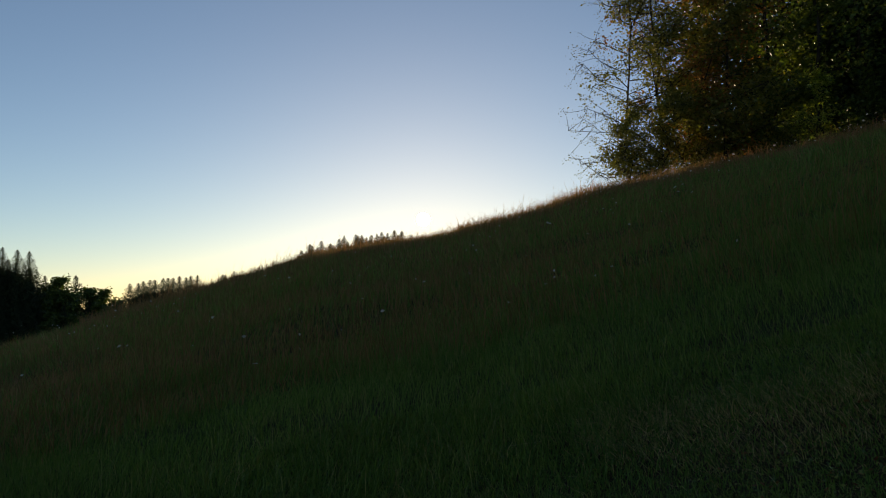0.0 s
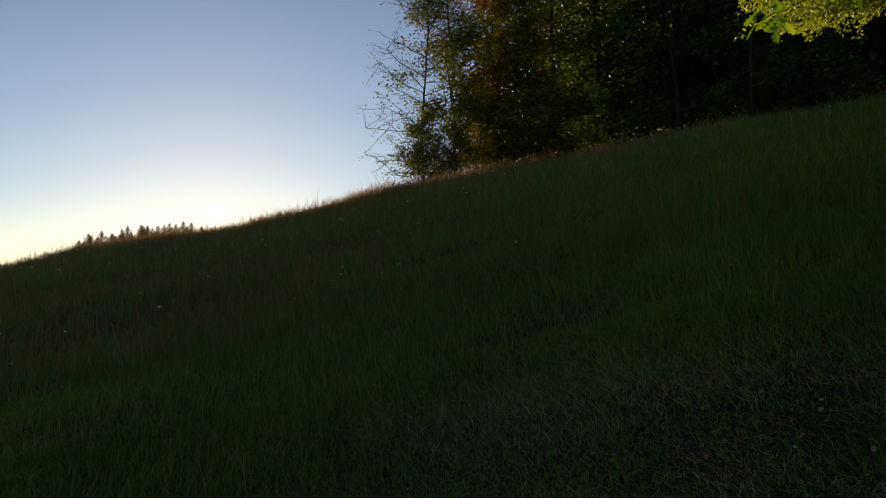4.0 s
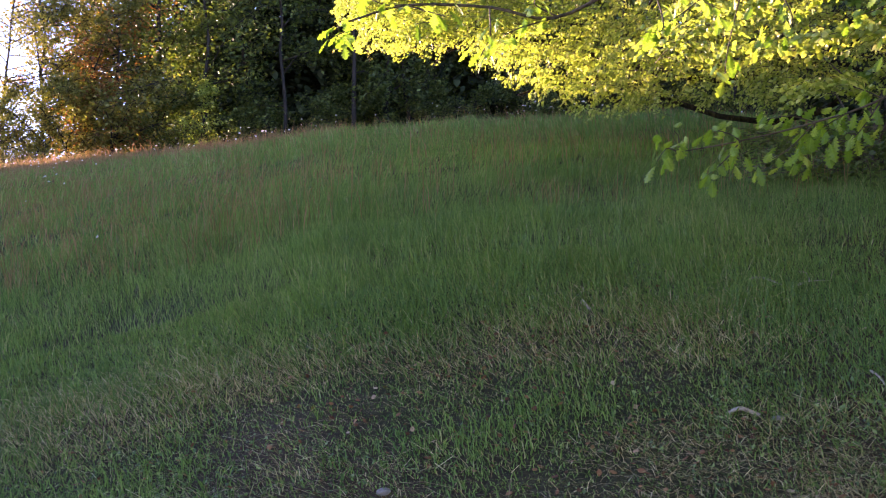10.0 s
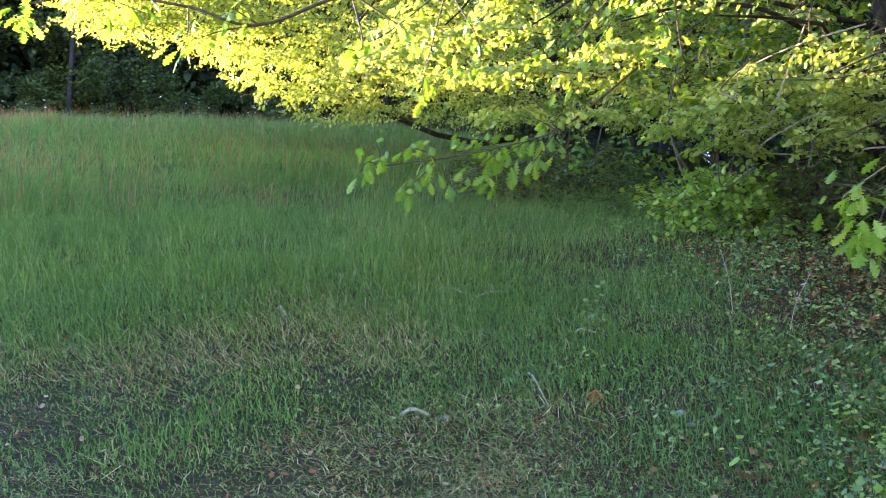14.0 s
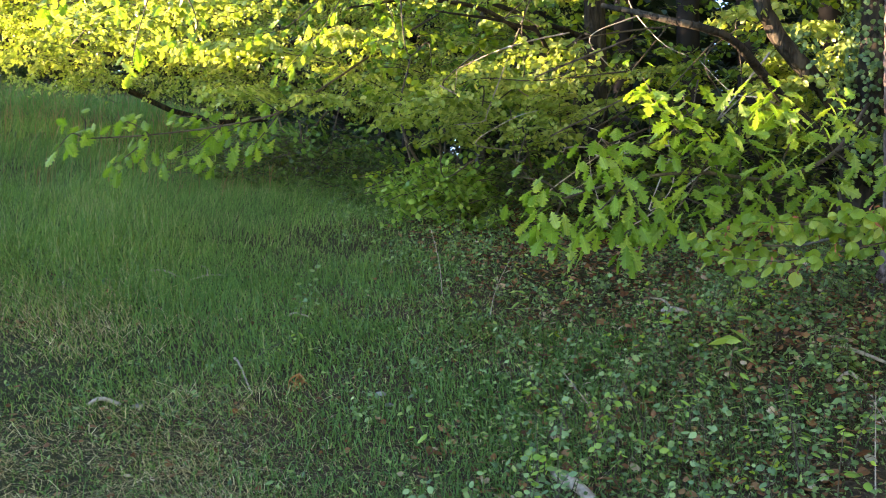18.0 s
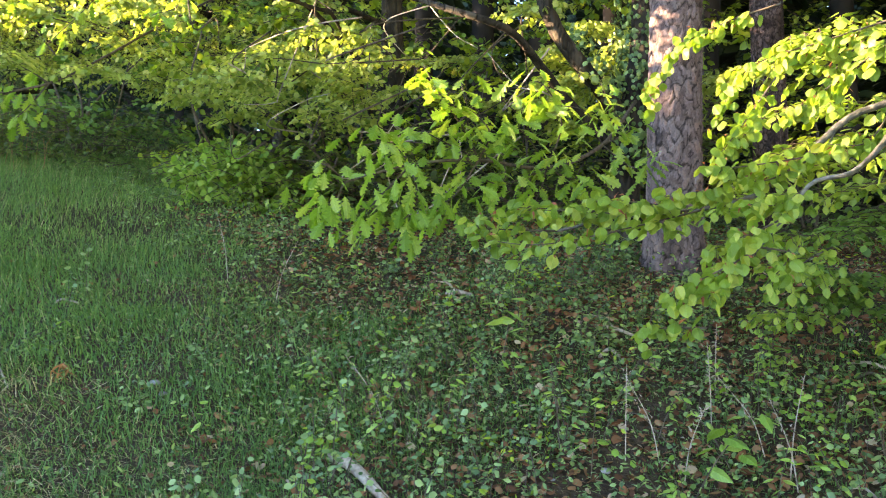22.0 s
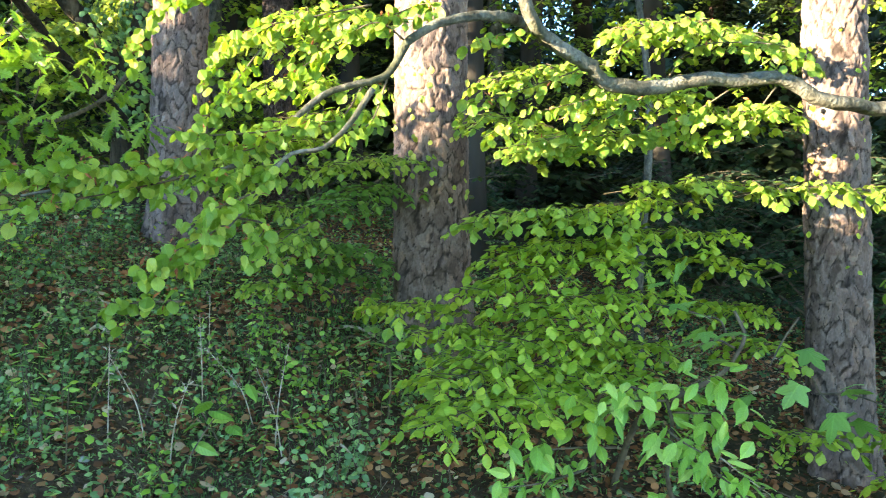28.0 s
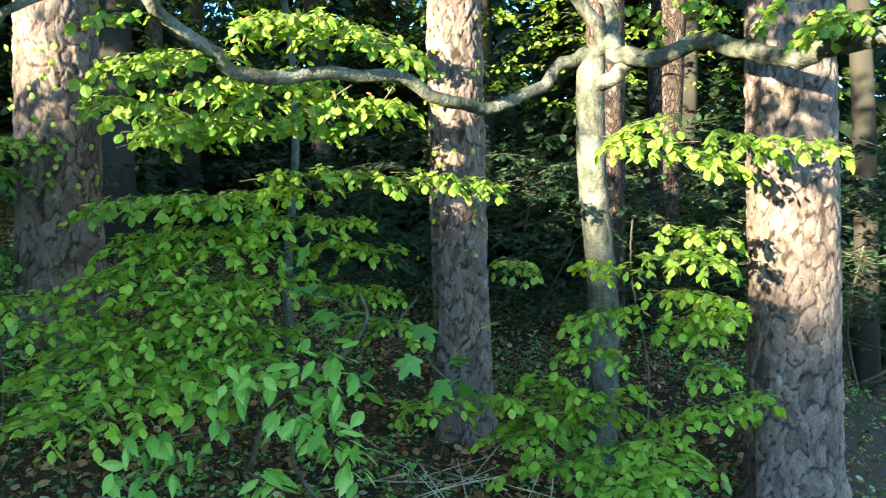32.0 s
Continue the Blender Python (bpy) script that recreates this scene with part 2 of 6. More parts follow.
M_OLIVE = leaf_mat("young_olive_leaves", [(0, (0.1, 0.11, 0.025)), (0.6, (0.18, 0.18, 0.045)), (1, (0.28, 0.25, 0.07))], 0.45, 0.5)
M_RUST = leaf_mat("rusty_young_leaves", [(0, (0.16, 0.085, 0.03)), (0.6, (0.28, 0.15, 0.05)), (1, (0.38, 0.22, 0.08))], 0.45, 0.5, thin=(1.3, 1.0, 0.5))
M_BUSH = leaf_mat("bush_leaves", [(0, (0.06, 0.14, 0.025)), (0.6, (0.12, 0.25, 0.045)), (1, (0.2, 0.35, 0.075))], 0.4, 0.45)
# leaf green darkened to stand in for the shade deep in the wood
M_GLOOM = leaf_mat("shade_tinted_leaves", [(0, (0.022, 0.05, 0.03)), (0.6, (0.045, 0.085, 0.045)), (1, (0.08, 0.13, 0.06))], 0.3, 0.6)
M_NEEDLE = leaf_mat("spruce_needles", [(0, (0.02, 0.036, 0.018)), (0.6, (0.042, 0.066, 0.03)), (1, (0.08, 0.105, 0.045))], 0.15, 0.6)
M_PINEFAR = bark_mat("far_pine_bark", (0.055, 0.038, 0.033), (0.23, 0.168, 0.145), 20, (1, 1, 0.55), 0.025)


def plate_bark():
    """Pine bark: greyish-pink plates over dark brown furrows."""
    m, nt, b = base_mat("pine_bark", 0.88)
    plate, tone = nt.nodes.new("ShaderNodeAttribute"), nt.nodes.new("ShaderNodeAttribute")
    plate.attribute_name, tone.attribute_name = "plate", "tone"
    fine, mid_ = noise_node(nt, 130, 6, coord(nt, (1, 1, 0.6))), noise_node(nt, 9, 4, coord(nt))
    col = ramp_out(nt, tone.outputs["Fac"], [(0.0, (0.075, 0.053, 0.046)), (0.35, (0.132, 0.094, 0.082)), (0.6, (0.18, 0.14, 0.126)), (0.8, (0.225, 0.15, 0.12)), (1.0, (0.29, 0.245, 0.225))])
    col = mixed(nt, ramp_out(nt, plate.outputs["Fac"], [(0.06, (0, 0, 0)), (0.45, (1, 1, 1))]), (0.03, 0.021, 0.017), col)
    col = mixed(nt, 0.7, col, ramp_out(nt, fine.outputs[0], [(0.3, (0.55, 0.52, 0.5)), (0.7, (1.2, 1.18, 1.16))]), "MULTIPLY")
    col = mixed(nt, 0.5, col, ramp_out(nt, mid_.outputs[0], [(0.35, (0.72, 0.7, 0.66)), (0.65, (1.15, 1.12, 1.1))]), "MULTIPLY")
    nt.links.new(col, b.inputs["Base Color"])
    bump(nt, fine.outputs[0], b, 0.6, 0.006)
    return m


M_PINE = plate_bark()
M_BEECH = smooth_bark()
M_OAKBARK = bark_mat("oak_bark", (0.03, 0.026, 0.018), (0.09, 0.078, 0.052), 14, (1, 1, 0.25), 0.012)
M_FARBARK = bark_mat("far_bark", (0.022, 0.019, 0.016), (0.065, 0.056, 0.045), 5, (1, 1, 0.3), 0.01, crack=False)
M_TWIG = plain_mat("twig_bark", (0.045, 0.036, 0.024), (0.14, 0.112, 0.075), 40)
M_PALE = plain_mat("pale_dead_wood", (0.22, 0.17, 0.12), (0.48, 0.4, 0.31), 60)
M_BUD = plain_mat("red_bud_scales", (0.2, 0.06, 0.03), (0.4, 0.16, 0.07), 80)
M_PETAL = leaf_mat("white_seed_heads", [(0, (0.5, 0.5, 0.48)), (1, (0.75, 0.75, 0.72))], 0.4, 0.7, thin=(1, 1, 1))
M_STONE = plain_mat("pale_stone", (0.16, 0.15, 0.13), (0.34, 0.32, 0.28), 25)

# ---- geometry helpers ----


def P(az, r, z):
    a = radians(az)
    return np.array((r * math.sin(a), r * math.cos(a), z))


AZ = [-180, -120, -60, -30, -17, -9.4, -2.9, 2.5, 7.4, 13.2, 21.2, 29.8, 38.6, 44, 56, 65, 74, 85, 100, 111, 123, 140, 152, 170, 180]
NEAR = [0.0, -0.1, 0.0, 0.06, 0.07, 0.09, 0.115, 0.14, 0.155, 0.17, 0.21, 0.25, 0.29, 0.32, 0.335, 0.34, 0.345, 0.34, 0.325, 0.33, 0.325, 0.24, 0.2, 0.17, 0.0]
FAR = [-0.08, -0.18, -0.1, -0.06, -0.045, -0.005, 0.029, 0.057, 0.068, 0.086, 0.124, 0.146, 0.171, 0.190, 0.201, 0.2, 0.18, 0.14, 0.12, 0.1, 0.07, 0.0, -0.03, -0.04, -0.08]


def land(x, y):
    """Height of the ground: a slope that rounds off to a crest, different in each direction."""
    x, y = np.asarray(x, float), np.asarray(y, float)
    az, r = np.degrees(np.arctan2(x, y)), np.hypot(x, y)
    s, e = np.interp(az, AZ, NEAR), np.interp(az, AZ, FAR)
    q = ((s - e) / 2) ** 2 / 1.55
    rc = np.sqrt(1.55 / q)
    zc = s * rc - q * rc * rc
    over = np.maximum(r - rc, 0)
    z = np.where(r < rc, s * r - q * r * r, zc + e * over - 0.02 * np.minimum(over, 60) ** 1.2)
    wave = 0.05 * np.sin(x * 0.9 + 1) * np.cos(y * 1.1) + 0.02 * np.sin(x * 2.7) * np.sin(y * 3.1 + 2)
    bank = np.interp(az, [72, 86, 112, 132], [0, 1, 1, 0]) * np.interp(r, [3.1, 4.1, 5.2, 7.5], [0, 0.16, 0.16, 0.05])
    return z + bank + wave * np.clip((r - 1.5) / 3, 0, 1)


def build(name, verts, faces, mat, parent=None, label="", smooth=False):
    """A mesh object from arrays; faces: (n, 3) or (n, 4)."""
    me = bpy.data.meshes.new(name)
    verts = np.asarray(verts, np.float32)
    faces = np.asarray(faces, np.int32)
    k = faces.shape[1]
    me.vertices.add(len(verts))
    me.vertices.foreach_set("co", verts.ravel())
    me.loops.add(faces.size)
    me.loops.foreach_set("vertex_index", faces.ravel())
    me.polygons.add(len(faces))
    me.polygons.foreach_set("loop_start", np.arange(0, faces.size, k, dtype=np.int32))
    if smooth:
        me.polygons.foreach_set("use_smooth", np.ones(len(faces), bool))
    me.update(calc_edges=True)
    me.materials.append(mat)
    ob = new(name, me)
    if parent is not None:
        ob.parent = parent
    if label:
        ob["label"] = label
    return ob


def thing(name, at, label, category, group="", kind=""):
    ob = new(name)
    ob.location = at
    ob.empty_display_size = 0.1
    return tagged(ob, label, category, group, kind)


def smooth_line(pts, n):
    """Points along a soft curve through pts (Catmull-Rom)."""
    p = np.asarray(pts, float)
    p = np.vstack([2 * p[0] - p[1], p, 2 * p[-1] - p[-2]])
    u = np.linspace(0, len(p) - 3 - 1e-6, n)
    i = u.astype(int)
    f = (u - i)[:, None]
    a, b, c, d = p[i], p[i + 1], p[i + 2], p[i + 3]
    return 0.5 * (2 * b + (c - a) * f + (2 * a - 5 * b + 4 * c - d) * f ** 2 + (3 * b - a - 3 * c + d) * f ** 3)


def tube_np(line, radii, sides=8, lump=0.0, seed=0, flare=None):
    """Vertices and quads of a closed tube along line."""
    line = np.asarray(line, float)
    n = len(line)
    radii = np.broadcast_to(radii, (n,))
    t = np.gradient(line, axis=0)
    t /= np.linalg.norm(t, axis=1, keepdims=True) + 1e-9
    ref = np.array((0.13, 0.97, 0.2)) if abs(t[0][2]) > 0.7 else np.array((0.1, 0.1, 1.0))
    u = np.cross(t, ref)
    u /= np.linalg.norm(u, axis=1, keepdims=True) + 1e-9
    w = np.cross(t, u)
    g = np.random.default_rng(seed)
    a = np.linspace(0, 2 * math.pi, sides, endpoint=False)
    rad = radii[:, None] * np.ones(sides)
    if lump:
        ph = g.uniform(0, 6, 6)
        k = np.arange(n)[:, None] / n
        rad = rad * (1 + lump * (np.sin(2 * a + ph[0] + 5 * k) + 0.7 * np.sin(3 * a + ph[1] - 9 * k) + 0.5 * np.sin(5 * a + ph[2] + 14 * k)))
        rad = rad * (1 + lump * 0.6 * g.uniform(-1, 1, (n, sides)))
    if flare is not None:
        rad = rad * (1 + flare[:, None] * (0.6 + 0.4 * np.cos(5 * a + 1)))
    v = line[:, None] + rad[..., None] * (np.cos(a)[None, :, None] * u[:, None] + np.sin(a)[None, :, None] * w[:, None])
    i, j = np.meshgrid(np.arange(n - 1), np.arange(sides), indexing="ij")
    j2 = (j + 1) % sides
    f = np.stack([i * sides + j, i * sides + j2, (i + 1) * sides + j2, (i + 1) * sides + j], -1).reshape(-1, 4)
    v = v.reshape(-1, 3)
    caps = []
    for ring, flip in ((0, True), (n - 1, False)):
        c = len(v)
        v = np.vstack([v, line[ring]])
        q = ring * sides + np.arange(0, sides)
        for k in range(0, sides, 2):
            tri = [q[k], q[(k + 1) % sides], q[(k + 2) % sides], c]
            caps.append(tri[::-1] if flip else tri)
    return v, np.vstack([f, np.array(caps)])


def joined(pieces):
    vs, fs, o = [], [], 0
    for v, f in pieces:
        vs.append(v)
        fs.append(f + o)
        o += len(v)
    return np.vstack(vs), np.vstack(fs)


def limb(name, pts, r0, r1, mat, parent=None, label="", sides=10, n=None, lump=0.05, seed=1):
    line = smooth_line(pts, n or max(8, 4 * len(pts)))
    if r0 > 0.012 and len(line) > 12:
        g = np.random.default_rng(seed + 900)
        jog = g.normal(0, 1, (len(line), 3))
        jog = (jog + np.roll(jog, 1, 0) + np.roll(jog, 2, 0)) / 3 * np.linspace(r0, r1, len(line))[:, None] * 0.42
        jog[:2] = jog[-3:] = 0
        line = line + jog
    v, f = tube_np(line, np.linspace(r0, r1, len(line)), sides, lump, seed)
    return build(name, v, f, mat, parent, label, True)


# leaf outlines: rows of (along, half width); the blade is folded a little on its rib and bends at the tip
LIMELEAF = [(0, 0), (0.03, 0.2), (0.16, 0.39), (0.36, 0.47), (0.58, 0.44), (0.78, 0.31), (0.92, 0.13), (1, 0)]
BEECHLEAF = [(0, 0), (0.12, 0.24), (0.38, 0.4), (0.66, 0.34), (0.88, 0.14), (1, 0)]
LANCE = [(0, 0), (0.1, 0.12), (0.28, 0.22), (0.48, 0.25), (0.7, 0.18), (0.88, 0.07), (1, 0)]
SMALL = [(0, 0), (0.45, 0.33), (1, 0)]
OAKLEAF = [(0, 0), (0.14, 0.05), (0.26, 0.15), (0.31, 0.07), (0.43, 0.24), (0.5, 0.1), (0.61, 0.31), (0.69, 0.13), (0.8, 0.26), (0.87, 0.12), (0.95, 0.12), (1, 0)]


def leaf_shape(outline, fold=0.25, droop=0.25):
    """Vertices and triangles of a unit leaf along +y, its face to +z."""
    o = np.array(outline)
    y, w = o[:, 0], o[:, 1]
    rib = np.stack([0 * y, y, -droop * y ** 2], 1)
    left = np.stack([-w, y, -droop * y ** 2 + fold * w + 0.07 * w * np.sin(23 * y + 1)], 1)[1:-1]
    right = left * (-1, 1, 1)
    n = len(y)
    m = n - 2
    v = np.vstack([rib, left, right])
    f = []
    L = lambda i: n + i - 1
    Rr = lambda i: n + m + i - 1
    f += [(0, 1, L(1)), (0, Rr(1), 1)]
    for i in range(1, m):
        f += [(i, i + 1, L(i + 1)), (i, L(i + 1), L(i)), (i, Rr(i), Rr(i + 1)), (i, Rr(i + 1), i + 1)]
    f += [(m, n - 1, L(m)), (m, Rr(m), n - 1)]
    return v, np.array(f)


def maple_shape():
    """A five-lobed leaf as one fan."""
    pts = [(0, 0)]
    tips = [(-115, 0.55), (-58, 0.85), (0, 1.0), (58, 0.85), (115, 0.55)]
    ring = []
    for k, (a, r) in enumerate(tips):
        ring += [(a - 20, r * 0.7), (a - 9, r * 0.86), (a, r), (a + 9, r * 0.86), (a + 20, r * 0.7)]
        if k < 4:
            ring.append((a + 29, 0.5))
    xy = np.array([(r * math.sin(radians(a)), 0.35 + 0.65 * r * math.cos(radians(a))) for a, r in ring])
    v = np.vstack([[0, 0.32, 0.03], np.column_stack([xy[:, 0] * 0.65, xy[:, 1], -0.18 * (xy[:, 0] ** 2 + (xy[:, 1] - 0.3) ** 2)]), [0, 0.2, 0]])
    n = len(v)
    f = [(0, i + 1, i) for i in range(1, n - 2)] + [(0, 1, n - 1), (0, n - 1, n - 2)]
    return v, np.array(f)


def frames_np(way, up_, n, g, tilt=0.5):
    """Rotation matrices whose y follows way and whose z is near up_, with some scatter."""
    y = np.broadcast_to(way, (n, 3)) + 0.0
    y = y / (np.linalg.norm(y, axis=1, keepdims=True) + 1e-9)
    z = np.broadcast_to(up_, (n, 3)) + g.normal(0, tilt, (n, 3))
    x = np.cross(y, z)
    x /= np.linalg.norm(x, axis=1, keepdims=True) + 1e-9
    z = np.cross(x, y)
    return np.stack([x, y, z], -1)


def scatter(shape, pos, rot, size):
    """Many copies of a leaf as one pair of arrays."""
    v, f = shape
    n, k = len(pos), len(v)
    vs = np.einsum("nij,kj->nki", rot, v) * np.reshape(size, (-1, 1, 1)) + pos[:, None]
    fs = f[None] + (np.arange(n) * k)[:, None, None]
    return vs.reshape(-1, 3), fs.reshape(-1, f.shape[1])


S_SMALL = leaf_shape(SMALL, 0.3, 0.2)
S_BEECH = leaf_shape(BEECHLEAF, -0.3, 0.34)
S_LIME = leaf_shape(LIMELEAF, -0.38, 0.5)
S_LANCE = leaf_shape(LANCE, -0.3, 0.45)
S_OAK = leaf_shape(OAKLEAF, -0.25, 0.35)
S_MAPLE = maple_shape()


# ---- ground: one sheet to the horizon ----
radii = np.concatenate([[0.3, 0.8, 1.3], np.arange(1.8, 14, 0.28), np.geomspace(14, 900, 70)])
turns = np.radians(np.arange(-180, 180, 1.5))
rr, aa = np.meshgrid(radii, turns, indexing="ij")
gx, gy = rr * np.sin(aa), rr * np.cos(aa)
gz = land(gx, gy)
gv = np.vstack([np.stack([gx, gy, gz], -1).reshape(-1, 3), [[0, 0, 0]]])
nr, na = rr.shape
ii, jj = np.meshgrid(np.arange(nr - 1), np.arange(na), indexing="ij")
j2 = (jj + 1) % na
gf = np.stack([ii * na + jj, (ii + 1) * na + jj, (ii + 1) * na + j2, ii * na + j2], -1).reshape(-1, 4)
mid = np.array([[k, (k + 1) % na, (k + 2) % na, nr * na] for k in range(0, na, 2)])
ground = build("ground", gv, np.vstack([gf, mid]), M_GROUND, smooth=True)
tagged(ground, "sloping meadow soil that rises to a rounded crest", "ground", kind="structure")


def blades(n, az, rr_, height, width, mat, name, label, seed, power=1.0, lean=0.35, keep=None):
    """Grass as stuff: bent blades with a quad and a tip each."""
    g = np.random.default_rng(seed)
    a = np.radians(g.uniform(az[0], az[1], n))
    r = rr_[0] + (rr_[1] - rr_[0]) * g.random(n) ** power
    x, y = r * np.sin(a), r * np.cos(a)
    if keep is not None:
        ok = keep(x, y, g)
        x, y, r = x[ok], y[ok], r[ok]
        n = len(x)
    z = land(x, y) - 0.02
    clump = np.sin(x * 1.3 + y * 0.7) * np.sin(y * 1.1 - x * 0.4) + 0.6 * np.sin(x * 3.7 + 1.1) * np.sin(y * 4.1 + x) + 0.4 * np.sin(x * 9.1) * np.sin(y * 8.3)
    h = g.uniform(height[0], height[1], n) * (0.72 + 0.24 * clump + 0.2 * g.random(n))
    az_ = np.degrees(np.arctan2(x, y))
    h = np.maximum(h * np.interp(az_, [66, 84, 96], [1, 0.6, 0.45]) * np.interp(r, [3, 5.5], [0.75, 1]), 0.02)
    w = g.uniform(width[0], width[1], n)
    th = g.uniform(0, 2 * math.pi, n)
    dx, dy = np.cos(th), np.sin(th)
    wind = 0.35 * np.sin(x * 0.8 + 2) * lean
    lx, ly = (g.normal(0, lean, n) + wind) * h, (g.normal(0, lean, n) - wind) * h
    base = np.stack([x, y, z], -1)
    side = np.stack([dx * w, dy * w, 0 * w], -1)
    mid_ = base + np.stack([lx * 0.3, ly * 0.3, h * 0.6], -1)
    tip = base + np.stack([lx, ly, h * (1 - 0.3 * np.minimum(1, np.hypot(lx, ly) / h))], -1)
    v = np.stack([base - side, base + side, mid_ - side * 0.7, mid_ + side * 0.7, tip], 1).reshape(-1, 3)
    k = np.arange(n)[:, None] * 5
    f = np.concatenate([k + [0, 1, 3], k + [0, 3, 2], k + [2, 3, 4]], 0)
    ob = build(name, v, f, mat)
    return tagged(ob, label, "grass", kind="stuff")


def meadow(x, y, g):
    """Grass thins out where the wood begins and on the trodden strip near the camera."""
    az, r = np.degrees(np.arctan2(x, y)), np.hypot(x, y)
    edge = np.interp(az, [-180, 70, 76, 84, 92, 100, 112, 180], [99, 99, 26, 7.5, 5.0, 4.0, 3.2, 2.6])
    bare = np.clip((r - 3.0) / 1.6, 0.8, 1)
    return (r < edge + g.normal(0, 1.0, len(x))) & (g.random(len(x)) < bare)


def taller(x, y, g):
    """Where the grass was left to grow: it thickens over a few metres."""
    r = np.hypot(x, y)
    grown = np.clip((r - 4.3 - 0.6 * np.sin(x * 1.7) * np.cos(y * 2.1)) / 2.2, 0.0, 1)
    return meadow(x, y, g) & (g.random(len(x)) < grown)


# places where the turf is worn down to straw
STRAW = [((2.62, 2.59, 1.25), (0.45, 0.3)), ((3.07, 2.40, 1.27), (0.35, 0.3)), ((2.81, 1.43, 1.06), (0.3, 0.22)), ((2.96, 0.92, 1.05), (0.3, 0.2)), ((3.01, 2.49, 1.25), (0.35, 0.3)), ((2.78, 1.42, 1.08), (0.3, 0.2)), ((2.85, 0.92, 1.01), (0.25, 0.2)), ((2.29, 2.79, 1.18), (0.4, 0.3)), ((4.22, 1.84, 1.50), (0.3, 0.2))]


def field(x, y, f, s):
    """An uneven pattern of patches, from -1 to 1."""
    return np.sin(f * x + s + 1.3 * np.sin(0.7 * f * y + 2 * s)) * np.cos(1.1 * f * y - 0.5 * f * x + 3 * s + 1.1 * np.sin(0.9 * f * x + s))


def worn(x, y):
    w = 0 * x
    for at, sp in STRAW:
        w = np.maximum(w, np.exp(-1.2 * (((x - at[0]) / sp[0]) ** 2 + ((y - at[1]) / sp[1]) ** 2)))
    return w


def turf(lo, hi, s=0.4):
    """Meadow kept where the patch pattern lies between lo and hi, thin on the worn places."""
    def keep(x, y, g):
        v = 0.6 * field(x, y, 1.4, s) + 0.5 * field(x, y, 3.7, s + 1) + g.normal(0, 0.22, len(x))
        return meadow(x, y, g) & (v > lo) & (v < hi) & (g.random(len(x)) > 0.4 * worn(x, y))
    return keep


def grown(lo, hi, s=1.7):
    t = turf(lo, hi, s)
    return lambda x, y, g: t(x, y, g) & taller(x, y, g)


blades(250000, (-22, 116), (2.2, 5.6), (0.035, 0.12), (0.0013, 0.003), M_GRASS, "grass", "short green grass on the trodden strip", 1, 0.8, lean=0.8, keep=turf(-9, 9))
blades(95000, (-22, 112), (2.2, 5.6), (0.03, 0.1), (0.0012, 0.0024), M_OLD, "grass", "short yellowing grass on the trodden strip", 21, 0.8, lean=1.1, keep=turf(-9, 0.1))
blades(70000, (-22, 108), (2.2, 5.0), (0.06, 0.16), (0.0016, 0.0034), M_DEEP, "grass", "lusher grass tufts on the trodden strip", 10, 0.8, lean=0.5, keep=turf(0.3, 9))
blades(200000, (-20, 98), (3.9, 9), (0.09, 0.27), (0.001, 0.0021), M_GRASS, "grass", "tall green meadow grass on the slope", 2, 0.9, lean=0.55, keep=grown(-9, 9))
blades(60000, (22, 98), (3.9, 9), (0.1, 0.31), (0.0011, 0.0024), M_DEEP, "grass", "deep green clumps in the meadow", 22, 0.9, lean=0.55, keep=grown(0.25, 9, 0.9))
blades(50000, (-20, 98), (3.9, 9), (0.07, 0.24), (0.0013, 0.0026), M_OLD, "grass", "paler grass in the meadow", 23, 0.9, lean=0.5, keep=grown(-9, -0.15, 2.3))
blades(34000, (26, 98), (8.5, 20), (0.14, 0.3), (0.003, 0.006), M_DEEP, "grass", "deep green clumps higher on the slope", 24, 0.9, lean=0.45, keep=turf(0.2, 9, 0.3))
blades(130000, (-20, 98), (8.5, 17), (0.12, 0.28), (0.002, 0.004), M_GRASS, "grass", "tall green meadow grass higher on the slope", 12, 0.9, lean=0.55, keep=meadow)
blades(90000, (-25, 80), (14, 48), (0.2, 0.42), (0.005, 0.011), M_GRASS, "grass", "tall meadow grass near the crest", 3, 0.9, lean=0.5, keep=meadow)
blades(56000, (-12, 44), (24, 45), (0.35, 0.6), (0.003, 0.007), M_TALL, "ripe_grass", "ripe reddish grass stalks along the crest", 4, 1.0, lean=0.2)
blades(900, (-11, 25), (22, 40), (0.55, 0.95), (0.005, 0.011), M_TALL, "ripe_grass", "single tall grass stalks on the crest", 27, 1.0, lean=0.16)
blades(4500, (12, 42), (24, 42), (0.5, 0.8), (0.006, 0.012), M_TALL, "ripe_grass", "reddish flowering grass along the lit crest", 31, 1.0, lean=0.3)
blades(80000, (-20, 46), (7, 26), (0.2, 0.45), (0.002, 0.0045), M_TALL, "ripe_grass", "brownish ripe grass on the dark slope", 25, 0.9, lean=0.4, keep=lambda x, y, g: g.random(len(x)) < np.interp(np.degrees(np.arctan2(x, y)), [-20, 14, 46], [1, 0.8, 0]))
blades(5000, (35, 75), (7, 30), (0.35, 0.6), (0.0015, 0.004), M_TALL, "ripe_grass", "pale flowering grass stalks in the meadow", 5, 1.0, lean=0.2)

# the same turf underfoot and on the side that falls away
blades(50000, (-180, 180), (0.35, 2.4), (0.03, 0.11), (0.0016, 0.0034), M_GRASS, "grass", "short grass underfoot", 28, 0.6, lean=0.8)
blades(70000, (-180, -18), (2.2, 14), (0.06, 0.26), (0.002, 0.004), M_GRASS, "grass", "meadow grass on the falling slope", 29, 0.7, lean=0.6)

# ---- the near trees ----


